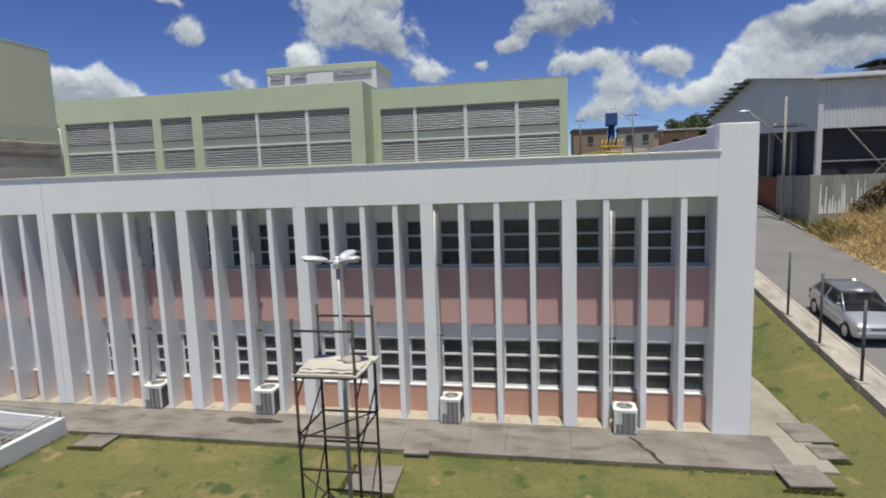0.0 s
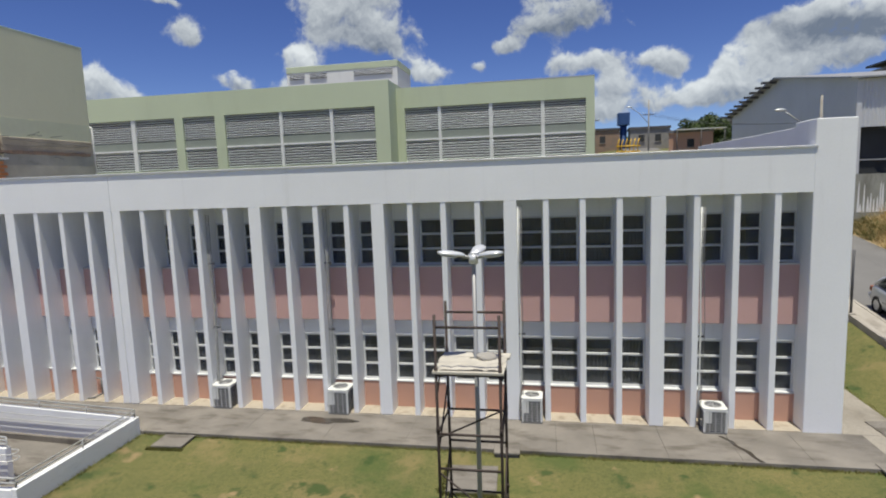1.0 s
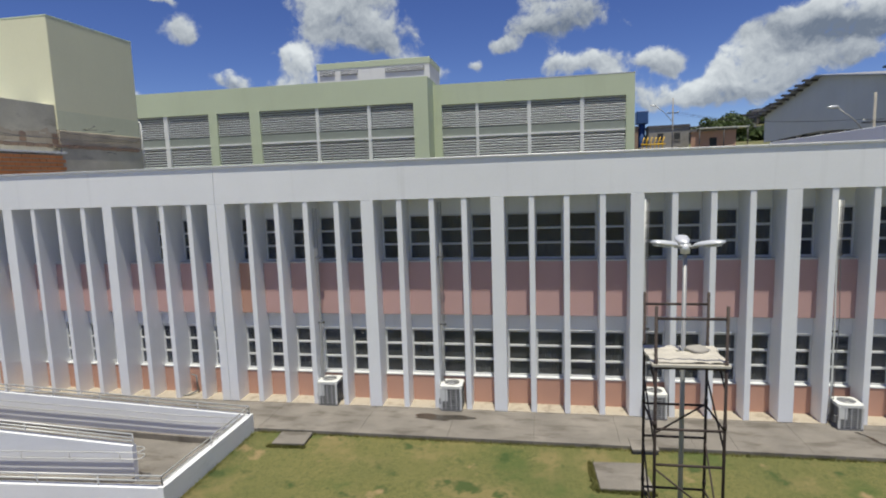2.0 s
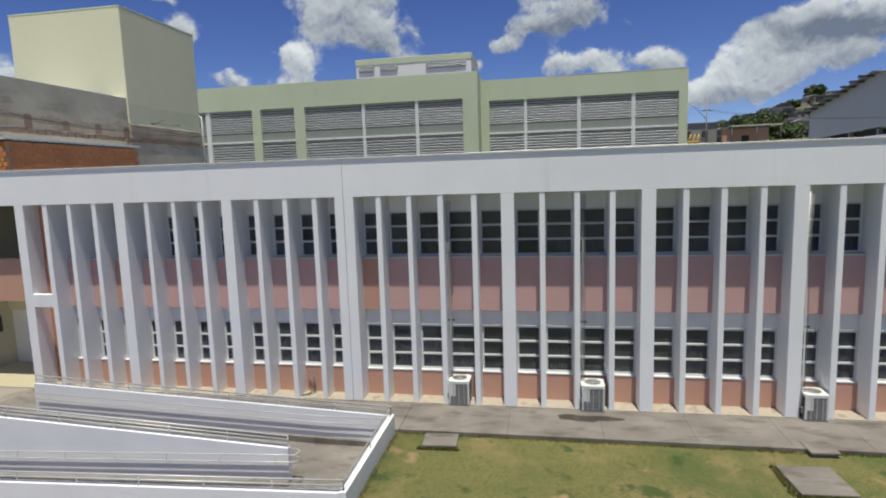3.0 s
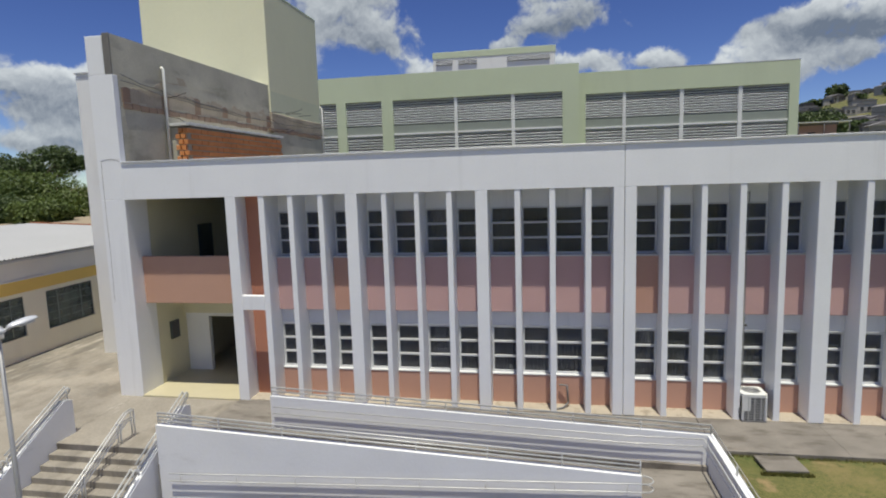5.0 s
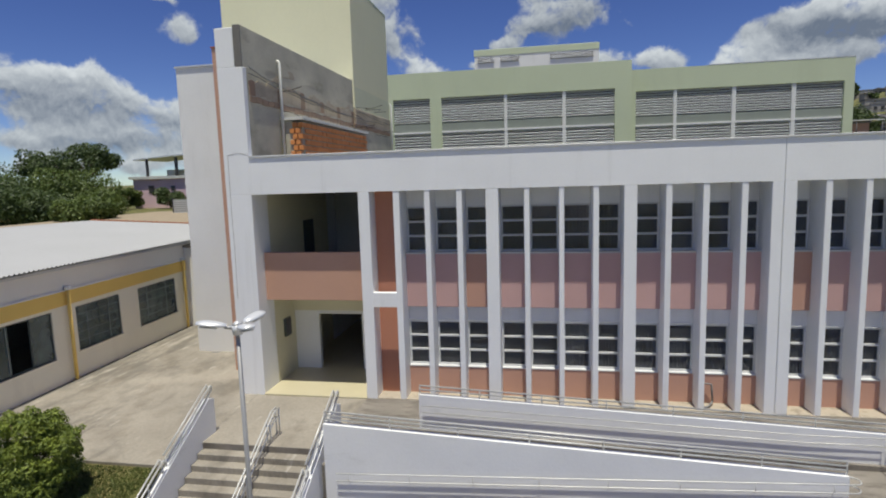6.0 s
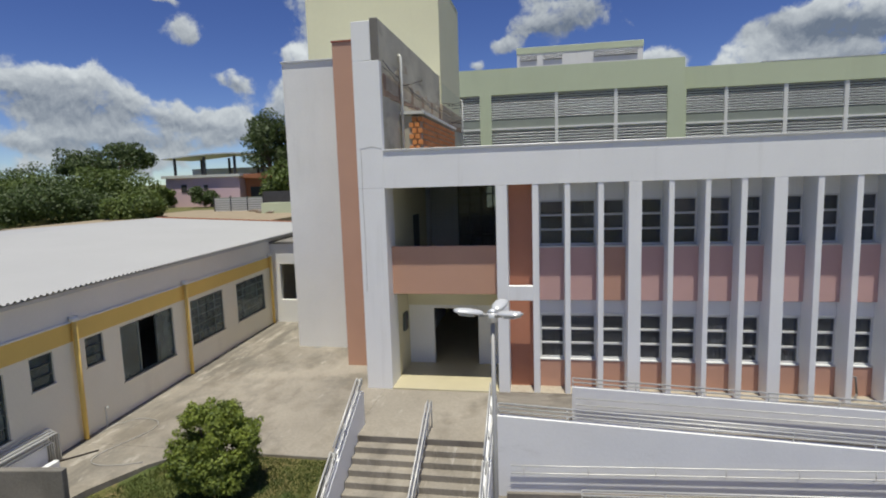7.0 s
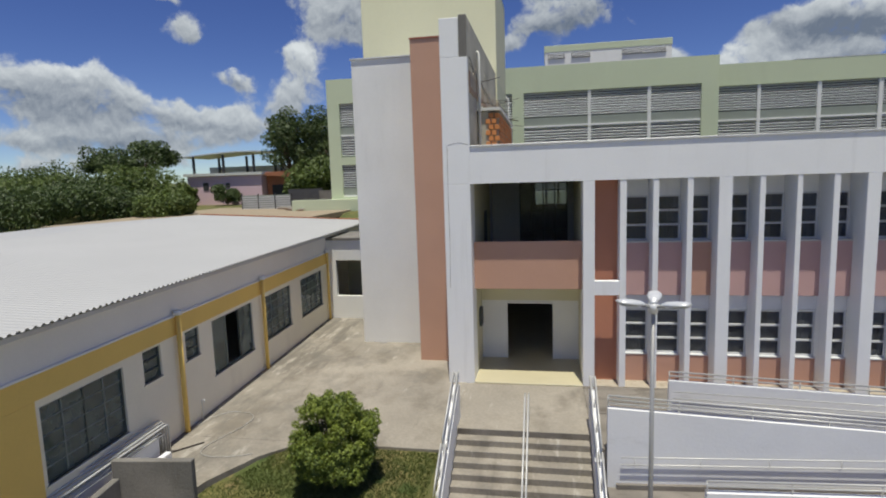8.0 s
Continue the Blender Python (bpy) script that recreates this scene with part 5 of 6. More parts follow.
def street_lamp(loc, h, turn, label):
    ob = thing("street_lamp", loc, label, "street lamp", "three-headed court lamps", rz=turn)
    bm = bmesh.new()
    tube(bm, (0, 0, 0), (0, 0, h - 0.1), 0.046, 14, 0.034)
    part("pole", bm, LAMPGREY, ob)
    part("base_plate", bx(-0.14, 0.14, -0.14, 0.14, 0, 0.02, 0.004), LAMPGREY, ob)
    bm = bmesh.new()
    tube(bm, (0, 0, h - 0.16), (0, 0, h + 0.0), 0.075, 14, 0.085)
    tube(bm, (0, 0, h + 0.0), (0, 0, h + 0.05), 0.085, 14, 0.03)
    part("hub", bm, LAMPSHELL, ob)
    for k in range(3):
        m = Matrix.Rotation(radians(120 * k), 4, "Z") @ Matrix.Translation((0.06, 0, h - 0.05)) @ Matrix.Rotation(radians(-9), 4, "Y")
        bm = bmesh.new()
        tube(bm, (0, 0, 0), (0.14, 0, 0), 0.028, 10)
        bmesh.ops.transform(bm, matrix=m, verts=list(bm.verts))
        arm = part("arm", bm, LAMPGREY, ob)
        bm = bmesh.new()
        st = [(0.10, 0.045, 0.05), (0.17, 0.085, 0.085), (0.32, 0.12, 0.10), (0.48, 0.115, 0.085), (0.56, 0.075, 0.05)]
        loops = []
        for x, w, t in st:
            loops.append([bm.verts.new((x, w * math.cos(a), 0.02 + (t * 0.62 if math.sin(a) > 0 else t * 0.3) * math.sin(a))) for a in [2 * math.pi * i / 14 for i in range(14)]])
        for p, q in zip(loops, loops[1:]):
            for i in range(14):
                j = (i + 1) % 14
                bm.faces.new((p[i], p[j], q[j], q[i]))
        bm.faces.new(loops[0][::-1])
        bm.faces.new(loops[-1])
        bmesh.ops.recalc_face_normals(bm, faces=list(bm.faces))
        bmesh.ops.transform(bm, matrix=m, verts=list(bm.verts))
        head = part("lamp_head", bm, LAMPSHELL, ob, smooth=True)
        bm = bmesh.new()
        box(bm, 0.24, 0.5, -0.08, 0.08, -0.03, -0.012)
        bevel(bm, 0.006)
        bmesh.ops.transform(bm, matrix=m, verts=list(bm.verts))
        part("lens", bm, LENS, head)


street_lamp((0.60, -7.99, -1.34), 5.78, 78, "grey three-headed lamp post in front of the steps")
street_lamp((23.80, -6.25, -0.12), 5.80, 84, "grey three-headed lamp post rising through a scaffold")

sc = thing("scaffold", (23.23, -6.97, -0.12), "dark rusted tube scaffold tower with a plank deck", "scaffold")
W, D, H = 1.04, 1.04, 4.92
for x, y in ((0, 0), (W, 0), (0, D), (W, D)):
    part("post", tubes([[(x, y, 0), (x, y, H)]], 0.025, 10), RUST, sc)
    for z in (1.5, 3.0, 4.0):
        part("coupler", tubes([[(x, y, z - 0.05), (x, y, z + 0.05)]], 0.032, 10), RUST, sc)
for y in (0, D):
    for z in (0.75, 1.35, 2.32, 2.92, 3.93, 4.72):
        part("crossbar", tubes([[(0, y, z), (W, y, z)]], 0.022, 8), RUST, sc)
for x in (0, W):
    for z in (1.35, 2.92, 3.93):
        part("crossbar", tubes([[(x, 0, z), (x, D, z)]], 0.018, 8), RUST, sc)
    part("brace", tubes([[(x, 0, 2.6), (x, D, 3.45)]], 0.015, 8), RUST, sc)
    part("brace", tubes([[(x, 0, 1.0), (x, D, 2.25)]], 0.015, 8), RUST, sc)
    part("brace", tubes([[(x, 0.0, 3.55), (x, 0.45, 3.93)]], 0.015, 8), RUST, sc)
part("brace", tubes([[(0, 0, 2.85), (W, D, 2.95)]], 0.015, 8), RUST, sc)
part("brace", tubes([[(0, 0, 2.25), (W, 0, 1.4)]], 0.015, 8), RUST, sc)
part("brace", tubes([[(0, D, 1.3), (W, D, 0.1)]], 0.015, 8), RUST, sc)
deck = thing("scaffold_deck", (23.23, -6.97, 3.83), "pale worn boards laid across a scaffold", "deck", "")
for k in range(4):
    if k in (2,):
        part("board", bx(-0.06, 0.46, -0.04 + k * 0.27, 0.21 + k * 0.27, 0.0, 0.045, 0.006), PLANK, deck)
        part("board", bx(0.70, W + 0.06, -0.04 + k * 0.27, 0.21 + k * 0.27, 0.0, 0.045, 0.006), PLANK, deck)
    else:
        part("board", bx(-0.06 + 0.02 * (k % 2), W + 0.06 + 0.015 * k, -0.04 + k * 0.27, 0.21 + k * 0.27, 0.0, 0.045, 0.006), PLANK, deck)
sheet = thing("folded_sheet", (23.28, -6.95, 3.876), "pale crumpled sheet lying on the scaffold boards", "sheet")
vs, fs = [], []
for j in range(9):
    for i in range(13):
        x, y = i / 12 * 1.0, j / 8 * 0.55
        vs.append((x, y, 0.012 + 0.05 * abs(noise.noise(Vector((x * 4, y * 5, 2)))) + 0.02 * abs(noise.noise(Vector((x * 11, y * 9, 5))))))
for j in range(8):
    for i in range(12):
        fs.append((j * 13 + i, j * 13 + i + 1, (j + 1) * 13 + i + 1, (j + 1) * 13 + i))
mesh_ob("cloth", vs, fs, PLANK, sheet)
bag = thing("cement_bag", (24.0, -6.35, 3.876), "pale half-empty sack on the scaffold boards", "sack")
bm = bmesh.new()
bmesh.ops.create_icosphere(bm, subdivisions=3, radius=0.15)
for v in bm.verts:
    v.co.z *= 0.45
    v.co.x *= 1.2
    v.co += v.normal * 0.05 * noise.noise(v.co * 6)
    v.co.z = max(v.co.z, -0.055)
bmesh.ops.translate(bm, vec=(0, 0, 0.055), verts=list(bm.verts))
part("sack", bm, MORTAR, bag, smooth=True)

# ---------------------------------------------------------------- small things by the annex
meter = thing("wall_cabinet", (-3.37, 1.55, 1.42), "dark grey wall cabinet on the cream side wall", "cabinet")
part("body", bx(0.0, 0.09, 0, 0.42, 0, 0.62, 0.008), DARKFRAME, meter)
part("door", bx(0.09, 0.10, 0.02, 0.40, 0.02, 0.60, 0.004), DARKSTEEL, meter)

gwall_ob = thing("concrete_screen", (-10.15, -7.52, -0.05), "short weathered grey concrete screen wall", "wall", rz=7)
part("panel", bx(0, 1.75, 0, 0.16, -0.6, 0.88, 0.015), OLDCONC, gwall_ob)
part("panel", bx(0.0, 0.16, -2.2, 0.0, -0.8, 0.5, 0.015), OLDCONC, gwall_ob)
part("rail_tube", tubes([[(0.1, 0.08, 0.35), (0.1, -2.2, 0.1)]], 0.03, 8), RAIL, gwall_ob)

lr = thing("annex_ramp", (0, 0, 0), "low white ramp wall with grouped tube handrails beside the annex", "ramp")
part("ramp_wall", bx(-10.52, -10.36, -12.5, -5.75, -0.9, 0.50, 0.015), RAMPWHITE, lr)
part("kerb", bx(-10.20, -10.05, -6.9, -5.75, -0.5, 0.16, 0.015), RAMPWHITE, lr)
for k in range(4):
    xk, zk = -10.50 + 0.075 * k, 0.84 - 0.035 * k
    part("handrail", tubes([[(xk, -5.50, 0.02), (xk, -5.50, zk - 0.07), (xk, -5.53, zk - 0.02), (xk, -5.59, zk), (xk, -12.4, zk - 0.12)]], 0.024, 8), RAIL, lr)
    part("handrail", tubes([[(xk, -5.66, 0.02), (xk, -5.66, zk - 0.22), (xk, -5.70, zk - 0.18), (xk, -12.4, zk - 0.30)]], 0.020, 8), RAIL, lr)

tap = thing("garden_tap", (-10.62, -3.6, 0.0), "grey standpipe tap beside the annex wall", "tap")
part("pipe", tubes([[(0, 0, 0), (0, 0, 0.55), (0.08, 0, 0.58), (0.08, 0, 0.5)]], 0.018, 8), PIPEWHITE, tap)
hosew = thing("garden_hose", (0, 0, 0), "thin pale hose looped over the concrete", "hose")
pts = [(-10.5, -3.6, 0.03)]
for k in range(40):
    t = k / 39
    pts.append((-10.1 + 1.6 * t + 0.5 * math.sin(t * 7), -3.7 - 1.4 * t + 0.8 * math.sin(t * 5 + 1), 0.0))
part("tube", tubes([pts], 0.008, 5), HOSEGREY, hosew)
pole_l = thing("steel_rod", (0, 0, 0), "dark steel bar lying on the concrete", "bar")
part("rod", tubes([[(-10.35, -5.6, 0.0), (-9.75, -4.9, 0.0)]], 0.018, 6), RUST, pole_l)
drain = thing("drain_grate", (-7.6, 4.05, -0.02), "small dark drain grate at the foot of the wall", "grate")
part("grate", bx(-0.14, 0.14, -0.06, 0.06, 0, 0.012, 0.004), ACDARK, drain)

# ---------------------------------------------------------------- plants


def foliage(name, clumps, count, size, material, parent, seed, flat=0.35, aspect=0.5):
    """Many small pointed leaves spread through the outer part of each clump."""
    r = np.random.RandomState(seed)
    vol = np.array([c[3] ** 2 for c in clumps])
    pick = r.choice(len(clumps), count, p=vol / vol.sum())
    cc = np.array([c[:4] for c in clumps])[pick]
    d = r.normal(size=(count, 3))
    d /= np.linalg.norm(d, axis=1)[:, None]
    rad = cc[:, 3] * (0.55 + 0.5 * r.rand(count) ** 0.6)
    p = cc[:, :3] + d * rad[:, None] * np.array([1, 1, 0.82])
    n = d + r.normal(size=(count, 3)) * 0.7 + np.array([0, 0, flat])
    n /= np.linalg.norm(n, axis=1)[:, None]
    u = np.cross(n, r.normal(size=(count, 3)))
    u /= np.linalg.norm(u, axis=1)[:, None]
    v = np.cross(n, u)
    s_ = size * (0.6 + 0.8 * r.rand(count))[:, None]
    droop = n * s_ * 0.18
    a, b, c, e = p - u * s_, p + v * s_ * aspect - droop * 0, p + u * s_ - droop, p - v * s_ * aspect
    verts = np.stack([a, b, c, e], 1).reshape(-1, 3)
    faces = [(4 * i, 4 * i + 1, 4 * i + 2, 4 * i + 3) for i in range(count)]
    return mesh_ob(name, verts.tolist(), faces, material, parent)


def tree(loc, h, trunk_h, crown_r, crown_h, material, label, seed, leaves=5000, leaf=0.32, spread=1.0, clump_r=0.30, count=26):
    r = random.Random(seed)
    ob = thing("tree", loc, label, "tree", "distant trees")
    bm = bmesh.new()
    top = Vector((r.uniform(-0.3, 0.3), r.uniform(-0.3, 0.3), trunk_h))
    tube(bm, (0, 0, -0.4), top * 0.5, h * 0.028, 10, h * 0.022)
    tube(bm, top * 0.5, top, h * 0.022, 10, h * 0.018)
    clumps = []
    for k in range(count):
        a = 2 * math.pi * k * 0.618 + r.uniform(-0.4, 0.4)
        q = math.sqrt(r.random()) * crown_r * 0.82
        zz = trunk_h + (h - trunk_h) * r.uniform(0.12, 0.9) * (1 - 0.35 * (q / crown_r) ** 2) 
        c = Vector((q * math.cos(a) * spread, q * math.sin(a) * spread, zz))
        rr = crown_r * clump_r * r.uniform(0.75, 1.3)
        clumps.append((c.x, c.y, c.z, rr))
        if k % 2 == 0:
            mid = top.lerp(c, 0.5) + Vector((0, 0, -0.12 * h * r.random()))
            tube(bm, top * r.uniform(0.75, 1.0), mid, h * 0.013, 7, h * 0.009)
            tube(bm, mid, c, h * 0.009, 6, h * 0.004)
    part("trunk", bm, BARK, ob)
    foliage("crown", clumps, leaves, leaf, material, ob, seed)
    return ob


tree((-48.6, 42, 3.9), 7.9, 4.6, 5.0, 3.2, LEAFDARK, "broad spreading dark green tree with bare limbs below", 11, 9500, 0.17, 1.12, 0.20, 44)
tree((-68.5, 46, 3.9), 5.3, 0.9, 7.0, 4.6, LEAFDARK, "low dense dark green tree", 12, 14000, 0.19, 1.0, 0.33, 40)
tree((-43.0, 36, 3.9), 4.9, 0.8, 4.4, 3.6, LEAFMID, "yellowish green bushy tree", 13, 10000, 0.16, 1.0, 0.33, 34)
tree((-57.0, 38, 3.9), 3.9, 0.5, 6.0, 3.0, LEAFMID, "low green tree in a thicket", 14, 10000, 0.16, 1.0, 0.33, 34)
tree((-50.0, 36, 3.9), 3.4, 0.4, 5.0, 3.0, LEAFDARK, "low dark tree in a thicket", 15, 10000, 0.16, 1.0, 0.33, 30)
tree((-66.0, 36, 3.9), 3.2, 0.4, 6.5, 3.0, LEAFDARK, "low dark tree in a thicket", 16, 10000, 0.16, 1.0, 0.33, 34)
tree((-77.0, 42, 3.9), 4.2, 0.4, 7.5, 3.0, LEAFDARK, "low dark tree in a thicket", 26, 10000, 0.16, 1.0, 0.33, 34)
tree((-39.5, 34, 3.9), 2.4, 0.3, 3.2, 2.0, LEAFMID, "shrubby green growth beside a fence", 17, 5000, 0.16, 1.0, 0.33, 26)
tree((-37.5, 61, 3.9), 13.6, 4.5, 4.6, 9.0, LEAFDARK, "tall dark eucalyptus-like tree behind the houses", 18, 13000, 0.19, 1.0, 0.30, 40)
tree((-31.0, 62, 3.9), 14.6, 4.5, 5.0, 9.0, LEAFDARK, "tall dark tree beside the green building", 19, 13000, 0.19, 1.0, 0.30, 40)
tree((-29.0, 48, 3.9), 6.0, 1.0, 3.6, 5.0, LEAFMID, "leafy green tree behind a yard", 20, 5000, 0.22, 1.0, 0.33, 26)
tree((-46.8, 48.2, 3.9), 3.0, 0.4, 1.7, 2.0, LEAFMID, "small shrub before a pink wall", 21, 2500, 0.16, 1.0, 0.36, 14)
tree((-40.5, 47.8, 3.9), 2.6, 0.4, 1.8, 2.0, LEAFDARK, "small shrub before a pink wall", 22, 2500, 0.16, 1.0, 0.36, 14)
tree((47.5, 74, 9.7), 5.0, 1.2, 3.4, 4.0, LEAFDARK, "dark tree beside the town houses", 23, 4500, 0.24, 1.0, 0.33, 22)

for k, (x, y, h, r_) in enumerate(((-34, 27, 2.0, 2.6), (-41, 28, 2.2, 4.2), (-48, 27, 2.4, 4.6), (-56, 28, 2.6, 5.0), (-64, 28, 2.8, 5.4), (-73, 30, 3.2, 6.0), (-84, 34, 3.0, 7.5))):
    tree((x, y, ground_z(x, y)), h + 0.6, 0.4, r_, 2.4, LEAFDARK if k % 3 else LEAFMID, "low dense tree in a thicket behind the annex", 120 + k, 9000, 0.15, 1.0, 0.32, 36)

# round shrub on the little lawn
bush = thing("bush", (-5.78, -6.02, -0.12), "clipped round shrub with yellow-green leaf tips", "bush")
rb = random.Random(40)
bm = bmesh.new()
clumps = []
for k in range(110):
    a = rb.uniform(0, 2 * math.pi)
    zz = 0.25 + 1.62 * rb.random()
    prof = 0.78 * (1 - abs((zz - 0.92) / 1.05) ** 2.6) + 0.08
    q = prof * (0.35 + 0.65 * math.sqrt(rb.random()))
    c = (q * math.cos(a), q * math.sin(a), zz)
    clumps.append((*c, rb.uniform(0.16, 0.27)))
    if k % 4 == 0:
        tube(bm, (0, 0, 0.02), (c[0] * 0.5, c[1] * 0.5, c[2] * 0.55), 0.022, 6, 0.014)
        tube(bm, (c[0] * 0.5, c[1] * 0.5, c[2] * 0.55), c, 0.014, 5, 0.005)
part("stems", bm, BARK, bush)
foliage("crown", clumps, 26000, 0.042, LEAFBUSH, bush, 41, 0.5, 0.40)
outer = [(c[0] * rb.uniform(1.1, 1.3), c[1] * rb.uniform(1.1, 1.3), c[2] * 1.06 + 0.05, 0.10) for c in clumps if rb.random() < 0.5]
tagged(foliage("shoot_leaves", outer, 3000, 0.045, LEAFBUSH, bush, 42, 0.9, 0.3), kind="stuff")


def blades(name, count, spot, hmin, hmax, width, material, seed, lean=0.5):
    """Single blades; spot gives a place for two random numbers, or None."""
    r = random.Random(seed)
    vs, fs = [], []
    while len(fs) < count:
        p = spot(r)
        if p is None:
            continue
        a = r.uniform(0, 6.283)
        h = r.uniform(hmin, hmax)
        dx, dy = math.cos(a) * width, math.sin(a) * width
        lx, ly = r.gauss(0, lean) * h, r.gauss(0, lean) * h
        k = len(vs)
        vs += [(p[0] - dx, p[1] - dy, p[2] - 0.01), (p[0] + dx, p[1] + dy, p[2] - 0.01), (p[0] + lx, p[1] + ly, p[2] + h)]
        fs.append((k, k + 1, k + 2))
    return mesh_ob(name, vs, fs, material)


EDGES = [(13.5, 33.0, -1.93, -1.84), (14.15, 15.25, -2.72, -2.62), (22.6, 23.9, -3.95, -3.85), (22.5, 22.66, -3.9, -2.6), (33.5, 34.5, -0.34, -0.27), (33.6, 34.4, -1.24, -1.15), (34.12, 34.25, 0.8, 13.0), (32.4, 33.6, -2.62, -2.5), (13.36, 13.46, -9.0, -2.0)]


def lawn_spot(r):
    a, b, c, d = r.choice(EDGES[:1] * 4 + EDGES)
    x, y = r.uniform(a, b), r.uniform(c, d)
    return x, y, ground_z(x, y)


def court_spot(r):
    x, y = r.uniform(-8.6, -3.65), r.uniform(-9.5, -4.6)
    if (x + 7.2) < -0.6 and y > -6.6 + (x + 8.6) * 1.4:
        return None
    return x, y, ground_z(x, y)


tagged(blades("grass_tufts", 7000, lawn_spot, 0.03, 0.10, 0.012, GRASSBLADE, 50), "short uneven grass of the lawn", "grass", kind="stuff")
tagged(blades("grass_tufts", 34000, court_spot, 0.03, 0.075, 0.012, LUSH, 51), "short grass round the shrub", "grass", kind="stuff")

# ---------------------------------------------------------------- road side


def sloped(name, x0, x1, ya, yb, up, thick, material, label, category, step=2.0):
    """A strip that follows the road's climb."""
    bm = bmesh.new()
    n = int((yb - ya) / step)
    rows = []
    for k in range(n + 1):
        y = ya + (yb - ya) * k / n
        z = road_z(y) + up
        rows.append([bm.verts.new(c) for c in ((x0, y, z), (x1, y, z), (x1, y, z - thick), (x0, y, z - thick))])
    for p, q in zip(rows, rows[1:]):
        for i in range(4):
            j = (i + 1) % 4
            bm.faces.new((p[i], p[j], q[j], q[i]))
    bm.faces.new(rows[0])
    bm.faces.new(rows[-1][::-1])
    bmesh.ops.recalc_face_normals(bm, faces=list(bm.faces))
    return tagged(part(name, bm, material), label, category, kind="structure")


sloped("road", 37.1, 42.45, -14, 84, -0.02, 0.5, ROADMAT, "grey worn asphalt street climbing the slope", "road")
sloped("sidewalk", 36.35, 37.0, -14, 70, 0.10, 0.5, PAVEMENT, "pale concrete pavement beside the street", "pavement")
sloped("kerb", 37.0, 37.12, -14, 70, 0.12, 0.5, PAVEMENT, "pale concrete kerb", "kerb")
sloped("fence_plinth", 36.15, 36.35, -14, 40, 0.13, 0.6, PAVEMENT, "low concrete plinth under the fence posts", "plinth")
sloped("far_kerb", 42.45, 42.58, 22, 70, 0.10, 0.5, PAVEMENT, "concrete kerb on the far side", "kerb")
patch = part("paving_patch", bx(36.5, 36.98, 8.5, 9.6, 0, 0.01), TERRACOTTA)
patch.matrix_basis = pose(0, 0, road_z(9.05) + 0.105 - 0.13 * 9.05, 0, 0, 0) @ Matrix(((1, 0, 0, 0), (0, 1, 0, 0), (0, 0.13, 1, 0), (0, 0, 0, 1)))
tagged(patch, "reddish patch in the pavement", "paving", kind="structure")

fence = thing("wire_fence", (0, 0, 0), "dark steel posts of a wire fence along the pavement", "fence")
for k in range(-2, 4):
    y = -0.3 + 2.63 * k
    part("post", tubes([[(36.25, y, road_z(y)), (36.25, y, road_z(y) + 2.55)]], 0.045, 10), DARKSTEEL, fence)
    part("footing", bx(36.12, 36.38, y - 0.13, y + 0.13, road_z(y) - 0.3, road_z(y) + 0.16, 0.01), PAVEMENT, fence)
for h in (0.25, 2.45):
    part("wire", tubes([[(36.25, -5.56, road_z(-5.56) + h), (36.25, 7.6, road_z(7.6) + h)]], 0.002, 4), DARKSTEEL, fence)


def wheel(parent, x, y, z, side):
    bm = bmesh.new()
    prof = [(0.20, -0.085), (0.27, -0.09), (0.29, -0.06), (0.29, 0.06), (0.27, 0.09), (0.20, 0.085)]
    loops = []
    for i in range(24):
        t = 2 * math.pi * i / 24
        loops.append([bm.verts.new((x + w, y + rr * math.cos(t), z + rr * math.sin(t))) for rr, w in prof])
    for i in range(24):
        p, q = loops[i], loops[(i + 1) % 24]
        for k in range(5):
            bm.faces.new((p[k], p[k + 1], q[k + 1], q[k]))
    bmesh.ops.recalc_face_normals(bm, faces=list(bm.faces))
    w_ = part("wheel", bm, TYRE, parent, smooth=True)
    part("rim", tubes([[(x + side * 0.02, y, z), (x + side * 0.075, y, z)]], 0.205, 20), RAIL, w_)


def car(loc, rz, label):
    """A small three-door hatchback; nose towards local -y."""
    ob = thing("car", loc, label, "car", rz=rz)
    hw = 0.80
    # stations: y, sill z, belt z, half width, crown
    st = [(-1.93, 0.40, 0.52, 0.50, 0.00), (-1.90, 0.32, 0.60, 0.62, 0.01), (-1.82, 0.26, 0.68, 0.71, 0.02), (-1.66, 0.22, 0.745, 0.76, 0.03), (-1.40, 0.20, 0.80, 0.785, 0.045),
          (-1.15, 0.20, 0.85, 0.795, 0.045), (-0.95, 0.20, 0.89, hw, 0.035), (-0.6, 0.20, 0.925, hw, 0.02), (0.2, 0.20, 0.945, hw, 0.0), (0.9, 0.20, 0.955, hw, 0.0),
          (1.35, 0.21, 0.955, 0.79, 0.0), (1.62, 0.23, 0.945, 0.765, 0.0), (1.76, 0.28, 0.90, 0.72, 0.0), (1.84, 0.36, 0.80, 0.66, 0.0), (1.86, 0.44, 0.70, 0.58, 0.0)]
    half = [(0.88, 0.0), (0.965, 0.10), (1.0, 0.34), (1.0, 0.56), (0.985, 0.76), (0.945, 0.91), (0.87, 0.985), (0.55, 1.0)]
    bm = bmesh.new()
    loops = []
    for y, z0, z1, w, crown in st:
        right = [(w * a, z0 + (z1 - z0) * c + (crown * 0.6 if a < 0.9 and c > 0.9 else 0.0)) for a, c in half]
        ring_ = right + [(0.0, z1 + crown)] + [(-a, c) for a, c in reversed(right)]
        loops.append([bm.verts.new((a, y, c)) for a, c in ring_])
    m_ = len(loops[0])
    for p, q in zip(loops, loops[1:]):
        for i in range(m_):
            j = (i + 1) % m_
